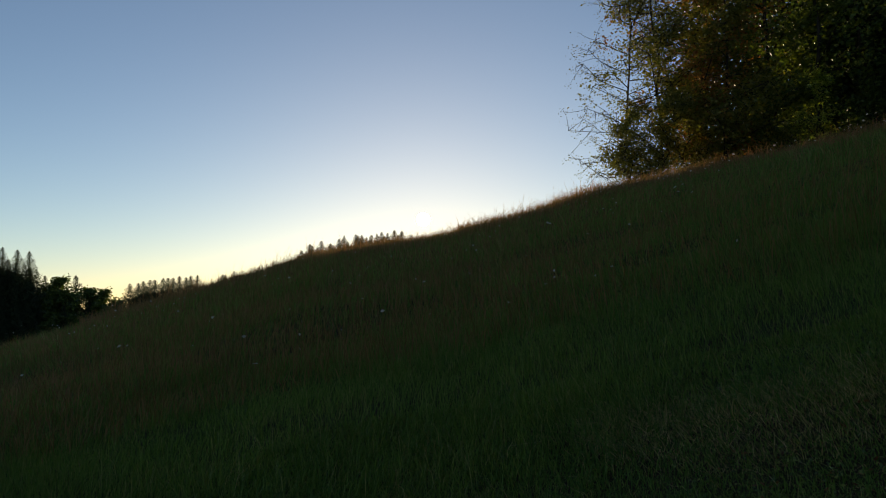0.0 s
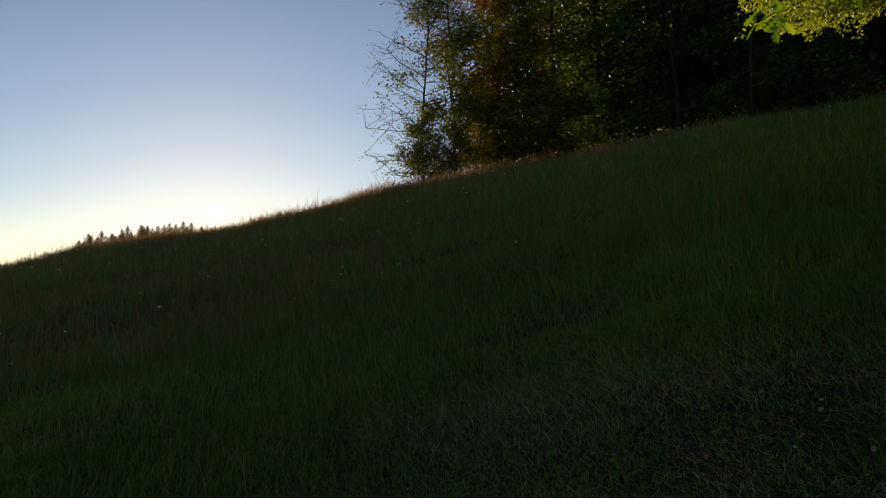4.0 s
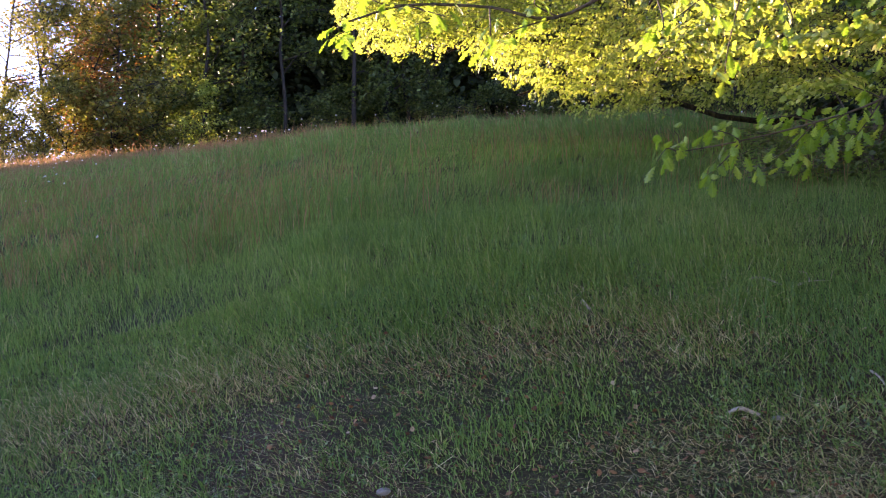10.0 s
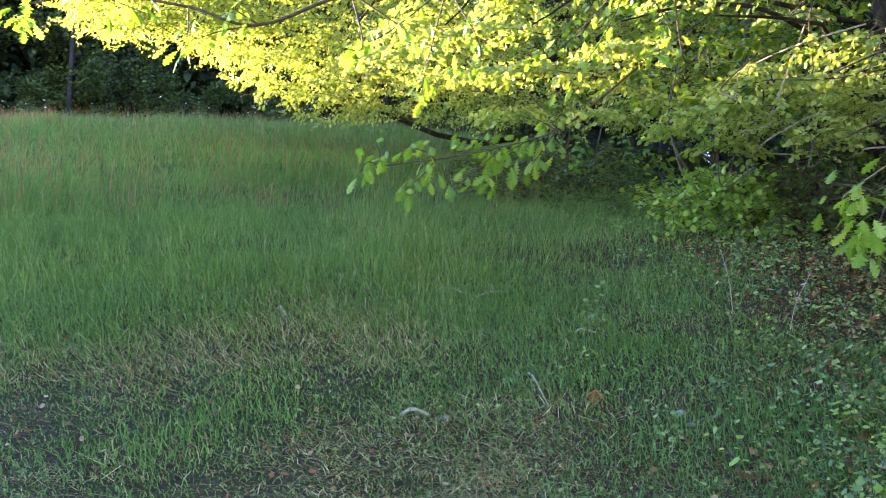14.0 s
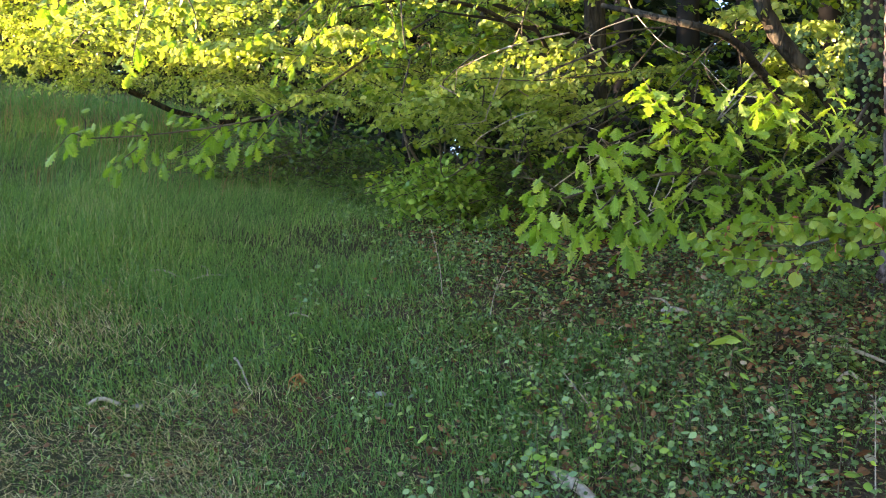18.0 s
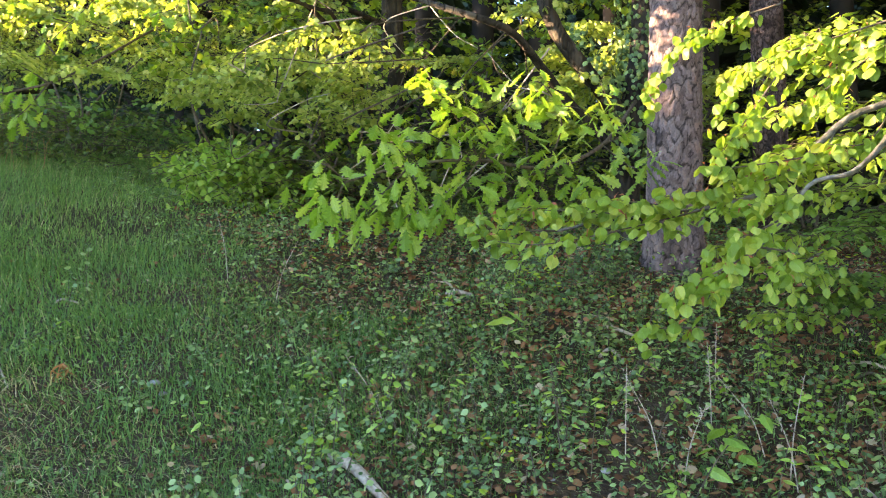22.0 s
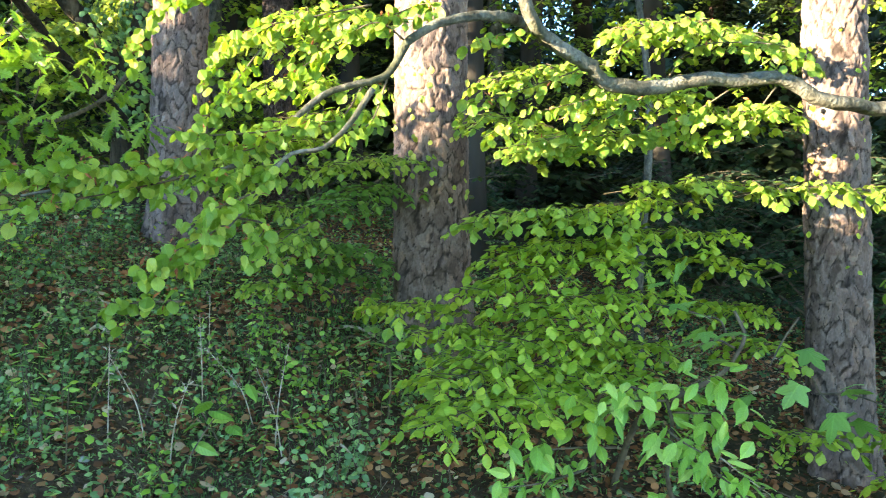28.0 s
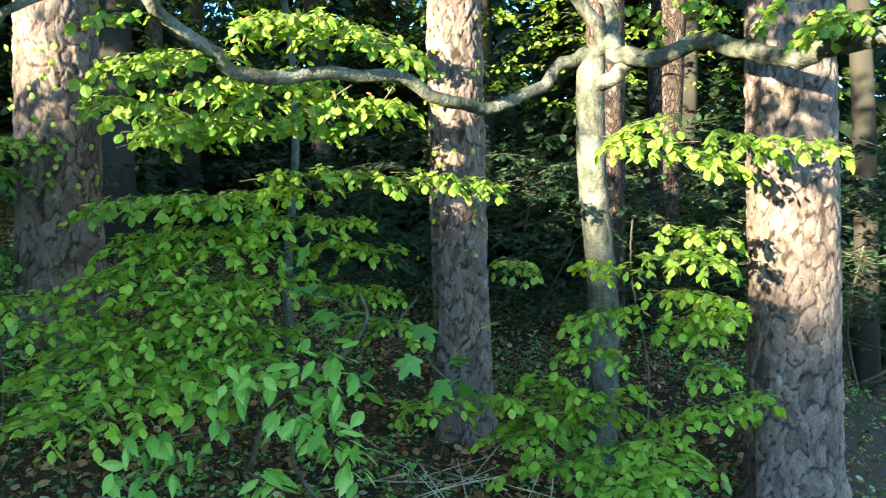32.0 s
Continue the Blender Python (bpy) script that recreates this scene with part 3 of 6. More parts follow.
def on_land(az, r, dz=0.0):
    p = P(az, r, 0)
    p[2] = float(land(p[0], p[1])) + dz
    return p


def stem(name, base, top, r0, r1, mat, label, category="tree", lump=0.035, bend=0.1, sides=28, n=60, root=0.35, seed=3):
    """A trunk with a root flare, as a thing with its trunk as a part."""
    base, top = np.array(base, float), np.array(top, float)
    t = thing(name, base, label, category)
    g = np.random.default_rng(seed)
    k = np.linspace(0, 1, n)
    wob = np.stack([np.sin(k * 5 + g.uniform(0, 6)), np.sin(k * 4 + g.uniform(0, 6)), 0 * k], -1) * bend * (k * (1 - k))[:, None] * 2
    line = (top - base) * k[:, None] + wob
    line[0, 2] -= 0.12
    hgt = k * np.linalg.norm(top - base)
    v, f = tube_np(line, r0 + (r1 - r0) * k ** 0.8, sides, lump, seed, flare=root * np.exp(-hgt / 0.18))
    build("trunk", v, f, mat, t, smooth=True)
    return t


def cells(u, v, wide, high, seed, around):
    """Nearest and second-nearest distance in a jittered grid of plates, and a number of its own for each plate."""
    g = np.random.default_rng(seed)
    nu, nv = max(5, round(around / wide)), 130
    jx, jy, tone = g.random((nu, nv)), g.random((nu, nv)), g.random((nu, nv))
    a, b = u / around * nu, v / high + 4
    ia, ib = np.floor(a).astype(int), np.floor(b).astype(int)
    d1, d2, own = np.full(a.shape, 9.0), np.full(a.shape, 9.0), np.zeros(a.shape)
    for p in (-1, 0, 1):
        for q in (-1, 0, 1):
            ca, cb = ia + p, np.clip(ib + q, 0, nv - 1)
            d = np.hypot(ca + jx[ca % nu, cb] - a, cb + jy[ca % nu, cb] - b)
            near = d < d1
            d2 = np.where(near, d1, np.minimum(d2, d))
            own = np.where(near, tone[ca % nu, cb], own)
            d1 = np.where(near, d, d1)
    return d1, d2, own


def plated(name, base, top, r0, r1, label, seed=3, root=0.35):
    """A pine whose bark stands out in real plates over the height that the walk passes."""
    base, top = np.array(base, float), np.array(top, float)
    t = thing(name, base, label, "tree")
    g = np.random.default_rng(seed)
    tall = top[2] - base[2]
    h = np.concatenate([np.arange(0, 3.5, 0.0085), np.linspace(3.52, tall, 26)])
    k = h / tall
    sides = 150
    wob = np.stack([np.sin(k * 5 + g.uniform(0, 6)), np.sin(k * 4 + g.uniform(0, 6)), 0 * k], -1) * 0.1 * (k * (1 - k))[:, None] * 2
    line = (top - base) * k[:, None] + wob
    line[0, 2] -= 0.12
    a = np.linspace(0, 2 * math.pi, sides, endpoint=False)
    rad = (r0 + (r1 - r0) * k ** 0.8)[:, None] * (1 + root * np.exp(-h / 0.16)[:, None] * (0.5 + 0.5 * np.cos(5 * a + seed)))
    around = 2 * math.pi * r0
    u, v = np.meshgrid(a * r0, h)
    v = v.copy()
    wu = 0.003 * np.sin(v * 140 + 9 * np.sin(a * 5)) + 0.012 * np.sin(v * 21 + 3 * np.sin(a * 3) + seed) + 0.006 * np.sin(v * 67 + 5 * np.sin(2 * a))
    wv = 0.018 * np.sin(a * 5 + v * 9 + seed) + 0.008 * np.sin(a * 11 - v * 31)
    d1, d2, own = cells(u + wu, v + wv, 0.036, 0.105, seed, around)
    e1, e2, small = cells(u + wu * 0.6, v + wv, 0.021, 0.034, seed + 7, around)
    gap = np.clip((d2 - d1) / 0.34, 0, 1)
    flake = np.clip((e2 - e1) / 0.3, 0, 1)
    rise = 0.009 * (gap ** 0.45 - 1) + 0.007 * (own - 0.5) * gap + 0.006 * (small - 0.5) * flake + 0.0015 * (flake - 1) + g.normal(0, 0.0006, gap.shape)
    rise *= np.where(h < 3.5, 1, 0.2)[:, None]
    rad = rad * (1 + 0.03 * np.sin(2 * a + seed + 3 * k[:, None])) + rise
    verts = line[:, None] + rad[..., None] * np.stack([np.cos(a), np.sin(a), 0 * a], -1)[None]
    n = len(h)
    i, j = np.meshgrid(np.arange(n - 1), np.arange(sides), indexing="ij")
    j2 = (j + 1) % sides
    f = np.stack([i * sides + j, i * sides + j2, (i + 1) * sides + j2, (i + 1) * sides + j], -1).reshape(-1, 4)
    ob = build("trunk", verts.reshape(-1, 3), f, M_PINE, t, smooth=True)
    for key, val in (("plate", gap * (0.75 + 0.25 * flake)), ("tone", 0.5 * own + 0.5 * small)):
        ob.data.attributes.new(key, "FLOAT", "POINT").data.foreach_set("value", val.ravel().astype(np.float32))
    return t


pine_l = plated("pine_tree", on_land(127.3, 4.15), P(126.6, 4.2, 12), 0.165, 0.11, "tall pine with thick plated reddish-brown bark", seed=11)
pine_m = plated("pine_tree", on_land(150.2, 4.15), P(149.3, 4.2, 12), 0.125, 0.10, "slim pine with plated bark and ivy sprigs", seed=12)
pine_r = plated("pine_tree", on_land(169.0, 3.8), P(167.6, 3.95, 12), 0.165, 0.14, "stout pine with sunlit plated bark beside the path", seed=13)
pine_c = plated("pine_tree", on_land(112.6, 5.1), P(113.2, 5.3, 12), 0.15, 0.11, "dark pine behind the leafy branches", seed=14)
pine_b = stem("pine_tree", on_land(159.6, 6.3), P(159.2, 6.4, 12), 0.14, 0.11, M_PINEFAR, "pine standing close behind the beech", seed=15)
beech = stem("beech_tree", on_land(158.4, 4.0), (1.47, -3.61, 2.33), 0.062, 0.056, M_BEECH, "smooth grey beech with crooked low limbs", bend=0.05, seed=16)


def leaf_mass(name, parent, shape, n, centers, spread, size, mat, seed, up_=(0, 0, 1), tilt=0.6, flat=0.5, label=""):
    """Leaves round a set of centres as one joined part."""
    g = np.random.default_rng(seed)
    c = np.asarray(centers, float)
    k = g.integers(0, len(c), n)
    off = g.normal(0, 1, (n, 3)) * spread
    off[:, 2] *= flat
    pos = c[k] + off
    way = g.normal(0, 1, (n, 3))
    way[:, 2] = -0.25 + 0.35 * way[:, 2]
    rot = frames_np(way, np.array(up_), n, g, tilt)
    v, f = scatter(shape, pos, rot, g.uniform(size[0], size[1], n))
    ob = build(name, v, f, mat, parent, label)
    ob["kind"] = "stuff"
    return ob


def needle_crown(tree, at, z0, z1, width, n, seed):
    """Pine crown: tufts of long needles on spreading limbs high above the walk."""
    g = np.random.default_rng(seed)
    tufts = []
    base = Vector(tree.location)
    for k in range(11):
        a, h = g.uniform(0, 2 * math.pi), z0 + (z1 - z0) * (k + g.random()) / 11
        e = np.array((math.cos(a), math.sin(a), 0.25)) * width * g.uniform(0.5, 1.0)
        p0 = np.array((at[0] - base.x, at[1] - base.y, h - base.z))
        limb("limb", [p0, p0 + e * 0.5 + (0, 0, 0.15), p0 + e], 0.045, 0.012, M_PINEFAR, tree, "", 7, None, 0.06, seed + k)
        tufts += [p0 + e * u + g.normal(0, 0.35, 3) for u in (0.3, 0.45, 0.6, 0.75, 0.9, 1.0) for _ in range(2)]
    leaf_mass("crown", tree, S_SMALL, n * 3, tufts, 0.5, (0.3, 0.6), M_NEEDLE, seed, tilt=0.9, flat=0.6)


for k, t_ in enumerate((pine_l, pine_m, pine_r, pine_c, pine_b)):
    needle_crown(t_, t_.location, 6.2, 11.5, 4.0, 3400, 150 + 20 * k)
    g_ = np.random.default_rng(170 + k)
    for j in range(3):
        h = g_.uniform(1.6, 4.5)
        a = g_.uniform(0, 2 * math.pi)
        o = np.array((math.cos(a), math.sin(a), 0.1))
        limb("dead_snag", [o * 0.08 + (0, 0, h), o * 0.2 + (0, 0, h + 0.02), o * 0.3 + (0, 0, h)], 0.012, 0.006, M_TWIG, t_, "", 6, None, 0.1, j)

# broad canopy of the edge tree that hangs over the meadow
edge_tree = stem("hornbeam_tree", on_land(88, 11.5), P(87, 11.3, 9), 0.2, 0.08, M_OAKBARK, "spreading hornbeam at the wood's edge in bright young leaf", seed=21)

# ---- wood on the crest ----


def forest_tree(name, az, r, height, width, low, mat, n, size, label, seed, limbs=9, bark=M_FARBARK, trunk_r=0.16, shape=S_SMALL, sparse=1.0):
    g = np.random.default_rng(seed)
    base = on_land(az, r, -0.1)
    t = thing(name, base, label, "tree")
    k = np.linspace(0, 1, 14)
    line = np.stack([np.cumsum(g.normal(0, 0.12, 14)), np.cumsum(g.normal(0, 0.12, 14)), k * height], -1)
    line -= line[0]
    v, f = tube_np(line, trunk_r * (1 - 0.85 * k), 8, 0.06, seed)
    build("trunk", v, f, bark, t, smooth=True)
    ends, pieces = [], []
    for i in range(limbs):
        h = low + (0.97 - low) * (i + g.random()) / limbs
        p0 = np.array([np.interp(h, k, line[:, j]) for j in range(3)])
        a = g.uniform(0, 2 * math.pi)
        env = max(0.12, math.sin(math.pi * min(1, 0.3 + 0.7 * (h - low) / (1.0 - low)))) ** 0.7
        reach = width * env * g.uniform(0.6, 1.1)
        p2 = p0 + np.array((math.cos(a) * reach, math.sin(a) * reach, reach * g.uniform(0.1, 0.7)))
        p1 = (p0 + p2) / 2 + g.normal(0, 0.12 * reach, 3)
        ln = smooth_line([p0, p1, p2], 7)
        pieces.append(tube_np(ln, np.linspace(trunk_r * 0.4, 0.012, 7), 5, 0, seed))
        for u in (0.35, 0.55, 0.75, 0.9, 1.0):
            q = ln[int(u * 6)]
            for _ in range(3):
                e = q + g.normal(0, 0.28 * reach * (0.4 + u * 0.4), 3) * (1, 1, 0.7)
                pieces.append(tube_np(smooth_line([q, (q + e) / 2 + g.normal(0, 0.05, 3), e], 4), np.linspace(0.014, 0.004, 4), 4))
                ends.append(e)
    v, f = joined(pieces)
    build("branch_mass", v, f, bark, t, smooth=True)["kind"] = "stuff"
    if n:
        leaf_mass("crown", t, shape, n, ends, 0.11 * width * sparse, size, mat, seed + 1, tilt=0.8, flat=0.8)
    return t


def spruce(name, at, height, width, seed, label, n=2600, bare=0.06, trunk_r=0.13, spray=1.0):
    """A conifer: whorls of drooping boughs with needle sprays."""
    g = np.random.default_rng(seed)
    t = thing(name, at, label, "tree")
    k = np.linspace(0, 1, 10)
    v, f = tube_np(np.stack([0 * k, 0 * k, k * height], -1), trunk_r * (1 - 0.93 * k), 8, 0.04, seed)
    build("trunk", v, f, M_FARBARK, t, smooth=True)
    h = bare + (0.99 - bare) * g.random(n) ** 0.85
    env = width * (1 - h) ** 0.8 * (0.88 + 0.12 * np.sin(h * 60) + 0.15 * g.random(n))
    a = np.round(g.uniform(0, 14, n)) / 14 * 2 * math.pi + g.normal(0, 0.16, n) + np.floor(h * 22) * 1.7
    d = env * g.random(n) ** 0.8
    pos = np.stack([np.cos(a) * d, np.sin(a) * d, h * height - 0.28 * d + 0.06 * d ** 2], -1)
    way = np.stack([np.cos(a), np.sin(a), -0.35 + 0 * a], -1) + g.normal(0, 0.3, (n, 3))
    rot = frames_np(way, np.array((0, 0, 1.0)), n, g, 0.35)
    v, f = scatter(leaf_shape(LANCE, 0.1, 0.3), pos, rot, g.uniform(0.35, 0.8, n) * (width / 2.2) * spray * (1.05 - 0.88 * h))
    ob = build("crown", v, f, M_NEEDLE, t)
    ob["kind"] = "stuff"
    return t


forest_tree("maple_tree", 23.0, 44, 14.0, 3.0, 0.05, M_OLIVE, 15000, (0.055, 0.11), "half-bare young tree with airy twigs at the wood's end", 31, 64, trunk_r=0.07, sparse=0.5)
forest_tree("maple_tree", 25.2, 43.5, 13.0, 3.2, 0.03, M_OLIVE, 17000, (0.1, 0.19), "olive-green young tree at the wood's edge", 32, 24, trunk_r=0.1)
forest_tree("cherry_tree", 27.6, 45, 14, 3.4, 0.06, M_RUST, 10000, (0.13, 0.24), "tree with rusty young leaves at the wood's edge", 33, 24, trunk_r=0.12)
forest_tree("maple_tree", 29.2, 43, 11, 3.0, 0.02, M_OLIVE, 7000, (0.13, 0.24), "leafy olive-green tree by the crest", 34, 22, trunk_r=0.1)
forest_tree("beech_tree", 31.5, 46, 18, 3.8, 0.05, M_DARKLEAF, 8000, (0.16, 0.3), "dark broadleaf tree on the crest", 35, 24)
forest_tree("hazel_bush", 34.4, 44, 4.5, 1.2, 0.02, M_SPRING, 2200, (0.09, 0.16), "pale green bush under the wood's edge", 36, 10, trunk_r=0.05)
forest_tree("hazel_bush", 23.4, 42.5, 4.2, 1.5, 0.02, M_OLIVE, 5000, (0.07, 0.14), "low leafy bush at the wood's end", 37, 16, trunk_r=0.04)
forest_tree("hazel_bush", 25.0, 42, 4.8, 1.9, 0.02, M_OLIVE, 7000, (0.08, 0.15), "low leafy bush at the wood's end", 38, 16, trunk_r=0.04)
forest_tree("hazel_bush", 27.0, 42.5, 4.4, 1.9, 0.02, M_OLIVE, 6000, (0.08, 0.15), "low bush under the wood's edge", 39, 16, trunk_r=0.04)
g0 = np.random.default_rng(5)
kinds = [M_DARKLEAF, M_DARKLEAF, M_OLIVE, M_DARKLEAF]
for i, az_ in enumerate(np.linspace(33, 80, 22)):
    forest_tree("forest_tree", az_ + g0.uniform(-0.7, 0.7), 46 + g0.uniform(-2, 3), g0.uniform(15, 21), g0.uniform(2.6, 3.8), g0.uniform(0.02, 0.16), kinds[i % 4] if az_ < 37 else M_DARKLEAF, 5200, (0.15, 0.28), "dark forest tree with a bare lower trunk", 40 + i, 13, trunk_r=g0.uniform(0.1, 0.19))
for i in range(18):
    forest_tree("hazel_bush", 28.5 + 2.7 * i + g0.uniform(-0.8, 0.8), 44.5 + g0.uniform(-0.8, 1.2), g0.uniform(2.0, 4.2), g0.uniform(1.3, 2.0), 0.02, M_DARKLEAF if i % 3 or i > 2 else M_OLIVE, 2600, (0.1, 0.2), "dark low bush under the trees on the crest", 90 + i, 9, trunk_r=0.04)
proto = spruce("spruce_tree", on_land(36, 52, -0.1), 20, 3.0, 71, "dark spruce in the wood on the crest")
for i, az_ in enumerate(np.linspace(29, 84, 44)):
    p = on_land(az_ + g0.uniform(-1, 1), g0.uniform(49, 66), -0.2)
    s = g0.uniform(0.8, 1.25)
    c = copy_thing(proto, pose(*p, rz=g0.uniform(0, 360)) @ Matrix.Diagonal((s, s, s * g0.uniform(0.9, 1.1), 1)))
for az_, r_, s in ((38.6, 50, 1.0), (39.8, 53, 1.1), (40.7, 49.5, 0.95), (41.6, 52, 1.1), (42.6, 50, 1.0), (44.2, 51, 1.05), (46.0, 50.5, 1.0)):
    copy_thing(proto, pose(*on_land(az_, r_, -0.2), rz=g0.uniform(0, 360)) @ Matrix.Diagonal((s * 1.15, s * 1.15, s, 1)))
# conifers on the far ridge beyond the meadow, and the wooded hill across the valley
far_proto = spruce("spruce_tree", P(-8.6, 160, -7), 13, 3.4, 72, "distant dark spruce on the far ridge", n=5000, spray=0.6)
ridge = [(-7.6, 0.64), (-7.3, 0.6), (-8.1, 0.6), (-8.4, 0.66), (-8.8, 0.62), (-9.1, 0.5), (-6.6, 0.6), (-7.0, 0.55), (-9.6, 0.55), (-5.9, 0.5), (-5.5, 0.45), (-6.2, 0.4)]
for az_, s in ridge:
    copy_thing(far_proto, pose(*P(az_, 160, 7.0 - 12.5 * s + (az_ + 7.6) * 0.4 + 1.2 * (s - 0.5)), rz=g0.uniform(0, 360)) @ Matrix.Diagonal((s * 2.1, s * 2.1, s, 1)))
for i, az_ in enumerate(np.linspace(-4.5, 8.6, 64)):
    top = 1.55 + 150 * math.tan(radians(np.interp(az_, [-4.5, -2.8, 0, 2.0, 4, 6.5, 8.6], [1.95, 2.45, 3.1, 4.25, 4.7, 5.0, 5.2]))) + g0.uniform(-1.6, 0.9) - 0.3
    s = g0.uniform(0.3, 0.65)
    copy_thing(far_proto, pose(*P(az_ + g0.uniform(-0.15, 0.15), 150, top - 13 * s), rz=g0.uniform(0, 360)) @ Matrix.Diagonal((s * 1.9, s * 1.9, s, 1)))


# ---- leafy branches: twigs with single leaves ----
S_BUD = leaf_shape([(0, 0), (0.4, 0.16), (1, 0)], 0.5, 0.5)
LEAFMESH = {}


def leaf_data(kind, shape, mat):
    if kind not in LEAFMESH:
        me = bpy.data.meshes.new(kind)
        me.from_pydata([tuple(map(float, p)) for p in shape[0]], [], [tuple(map(int, q)) for q in shape[1]])
        me.materials.append(mat)
        LEAFMESH[kind] = me
    return LEAFMESH[kind]


def spread(line, n, g, fan, hang, tip=True, start=0.0):
    """Leaf places and ways along a twig: alternate sides, fanned out and hanging."""
    u = start + (1 - start) * (np.arange(n) + 0.6) / n
    idx = u * (len(line) - 1)
    i = np.clip(idx.astype(int), 0, len(line) - 2)
    f = (idx - i)[:, None]
    pos = line[i] * (1 - f) + line[i + 1] * f
    t = line[i + 1] - line[i]
    t /= np.linalg.norm(t, axis=1, keepdims=True) + 1e-9
    side = np.cross(t, (0, 0, 1.0))
    side /= np.linalg.norm(side, axis=1, keepdims=True) + 1e-9
    sg = np.where(np.arange(n) % 2 == 0, 1.0, -1.0)[:, None]
    way = t * (1.1 - fan) + side * sg * fan + np.array((0, 0, -hang)) + g.normal(0, 0.22, (n, 3))
    return pos, way


def leafy_twig(parent, pts, r0, r1, n, kind, shape, mat, size, seed, fan=0.75, hang=0.25, tilt=0.35, start=0.15, bark=M_TWIG, name="twig", sides=6, label="", buds=False):
    """A twig as a part with its leaves as sub-parts."""
    g = np.random.default_rng(seed)
    line = smooth_line(pts, max(8, 5 * len(pts)))
    v, f = tube_np(line, np.linspace(r0, r1, len(line)), sides, 0.08, seed)
    tw = build(name, v, f, bark, parent, label, True)
    if parent is not None:
        tw.matrix_parent_inverse = Matrix.Translation(parent.location).inverted()
    pos, way = spread(line, n, g, fan, hang, start=start)
    pos = pos + g.normal(0, 0.35 * size[1], (n, 3))
    rot = frames_np(way, np.array((0, 0, 1.0)), n, g, tilt)
    me = leaf_data(kind, shape, mat)
    if buds:
        k = max(3, n // 3)
        pick = g.choice(n, k, replace=False)
        bv, bf = scatter(S_BUD, pos[pick], frames_np(g.normal(0, 1, (k, 3)) - (0, 0, 0.4), np.array((0, 0, 1.0)), k, g, 0.8), g.uniform(0.012, 0.026, k))
        build("bud_scale_mass", bv, bf, M_BUD, tw, "papery red-brown bud scales")["kind"] = "stuff"
    sz = g.uniform(size[0], size[1], n)
    pet = 0.12 * sz[:, None] * rot[:, :, 1]
    for k in range(n):
        lf = new("leaf", me)
        lf.parent = tw
        m = Matrix(rot[k].tolist()).to_4x4()
        m.translation = pos[k] + pet[k]
        lf.matrix_basis = m @ Matrix.Diagonal((sz[k], sz[k], sz[k], 1))
    return tw


def twig_cloud(name, parent, twigs, shape, mat, size, per, seed, fan=0.75, hang=0.2, tilt=0.35, bark=M_TWIG, r=(0.003, 0.001), label="", bname="twig_mass"):
    """Many leafy twigs: their wood as one part, their leaves as another."""
    g = np.random.default_rng(seed)
    wood, pp, ww = [], [], []
    for pts in twigs:
        line = smooth_line(pts, 6)
        wood.append(tube_np(line, np.linspace(r[0], r[1], 6), 4))
        p, w = spread(line, per, g, fan, hang, start=0.05)
        pp.append(p + g.normal(0, 0.3 * size[1], p.shape))
        ww.append(w)
    pos, way = np.vstack(pp), np.vstack(ww)
    rot = frames_np(way, np.array((0, 0, 1.0)), len(pos), g, tilt)
    v, f = scatter(shape, pos, rot, g.uniform(size[0], size[1], len(pos)))
    lo = build(name, v, f, mat, parent, label)
    wv, wf = joined(wood)
    wo = build(bname, wv, wf, bark, parent, smooth=True)
    for o in (lo, wo):
        o["kind"] = "stuff"
        if parent is not None:
            o.matrix_parent_inverse = Matrix.Translation(parent.location).inverted()
    return lo


def world_limb(parent, name, pts, r0, r1, mat, label="", seed=1, sides=12, lump=0.05, n=None):
    ob = limb(name, pts, r0, r1, mat, parent, label, sides, n, lump, seed)
    ob.matrix_parent_inverse = Matrix.Translation(parent.location).inverted()
    return ob


def away(p, d):
    """A point d metres farther from the middle of the walk, level."""
    p = np.asarray(p, float)
    h = p[:2] / np.hypot(*p[:2])
    return p + np.array((*(h * d), 0))


# -- beech: crooked limbs over the view, with hanging young leaves
LOW = [(1.48, -3.60, 2.32), (1.55, -3.53, 2.27), (1.63, -3.44, 2.15), (1.72, -3.29, 2.08), (1.77, -3.15, 2.06), (1.82, -2.95, 2.08), (1.91, -2.78, 2.13), (1.99, -2.60, 2.12), (2.07, -2.41, 2.08), (2.11, -2.25, 2.07), (2.13, -2.16, 2.12), (2.14, -2.08, 2.15), (2.16, -1.99, 2.20), (2.15, -1.92, 2.25), (2.14, -1.89, 2.34), (2.13, -1.86, 2.47)]
world_limb(beech, "low_limb", LOW, 0.028, 0.019, M_BEECH, "sagging grey limb that runs across the trunks", 3, 14, 0.09, 60)
OVER = [(2.21, -1.97, 2.23), (2.19, -1.85, 2.22), (2.21, -1.75, 2.21), (2.22, -1.65, 2.17), (2.23, -1.57, 2.11), (2.24, -1.52, 2.03), (2.25, -1.45, 1.99), (2.29, -1.33, 1.94), (2.31, -1.25, 1.85), (2.34, -1.20, 1.80), (2.39, -1.13, 1.76), (2.52, -1.04, 1.74), (2.67, -0.91, 1.73), (2.80, -0.78, 1.70)]
world_limb(beech, "arching_branch", OVER, 0.015, 0.0035, M_BEECH, "sunlit arching branch", 4, 12, 0.07, 56)
FORK = [(2.17, -1.42, 1.96), (2.18, -1.36, 1.87), (2.20, -1.30, 1.81), (2.24, -1.23, 1.79), (2.25, -1.17, 1.71), (2.26, -1.11, 1.64), (2.27, -1.06, 1.58)]
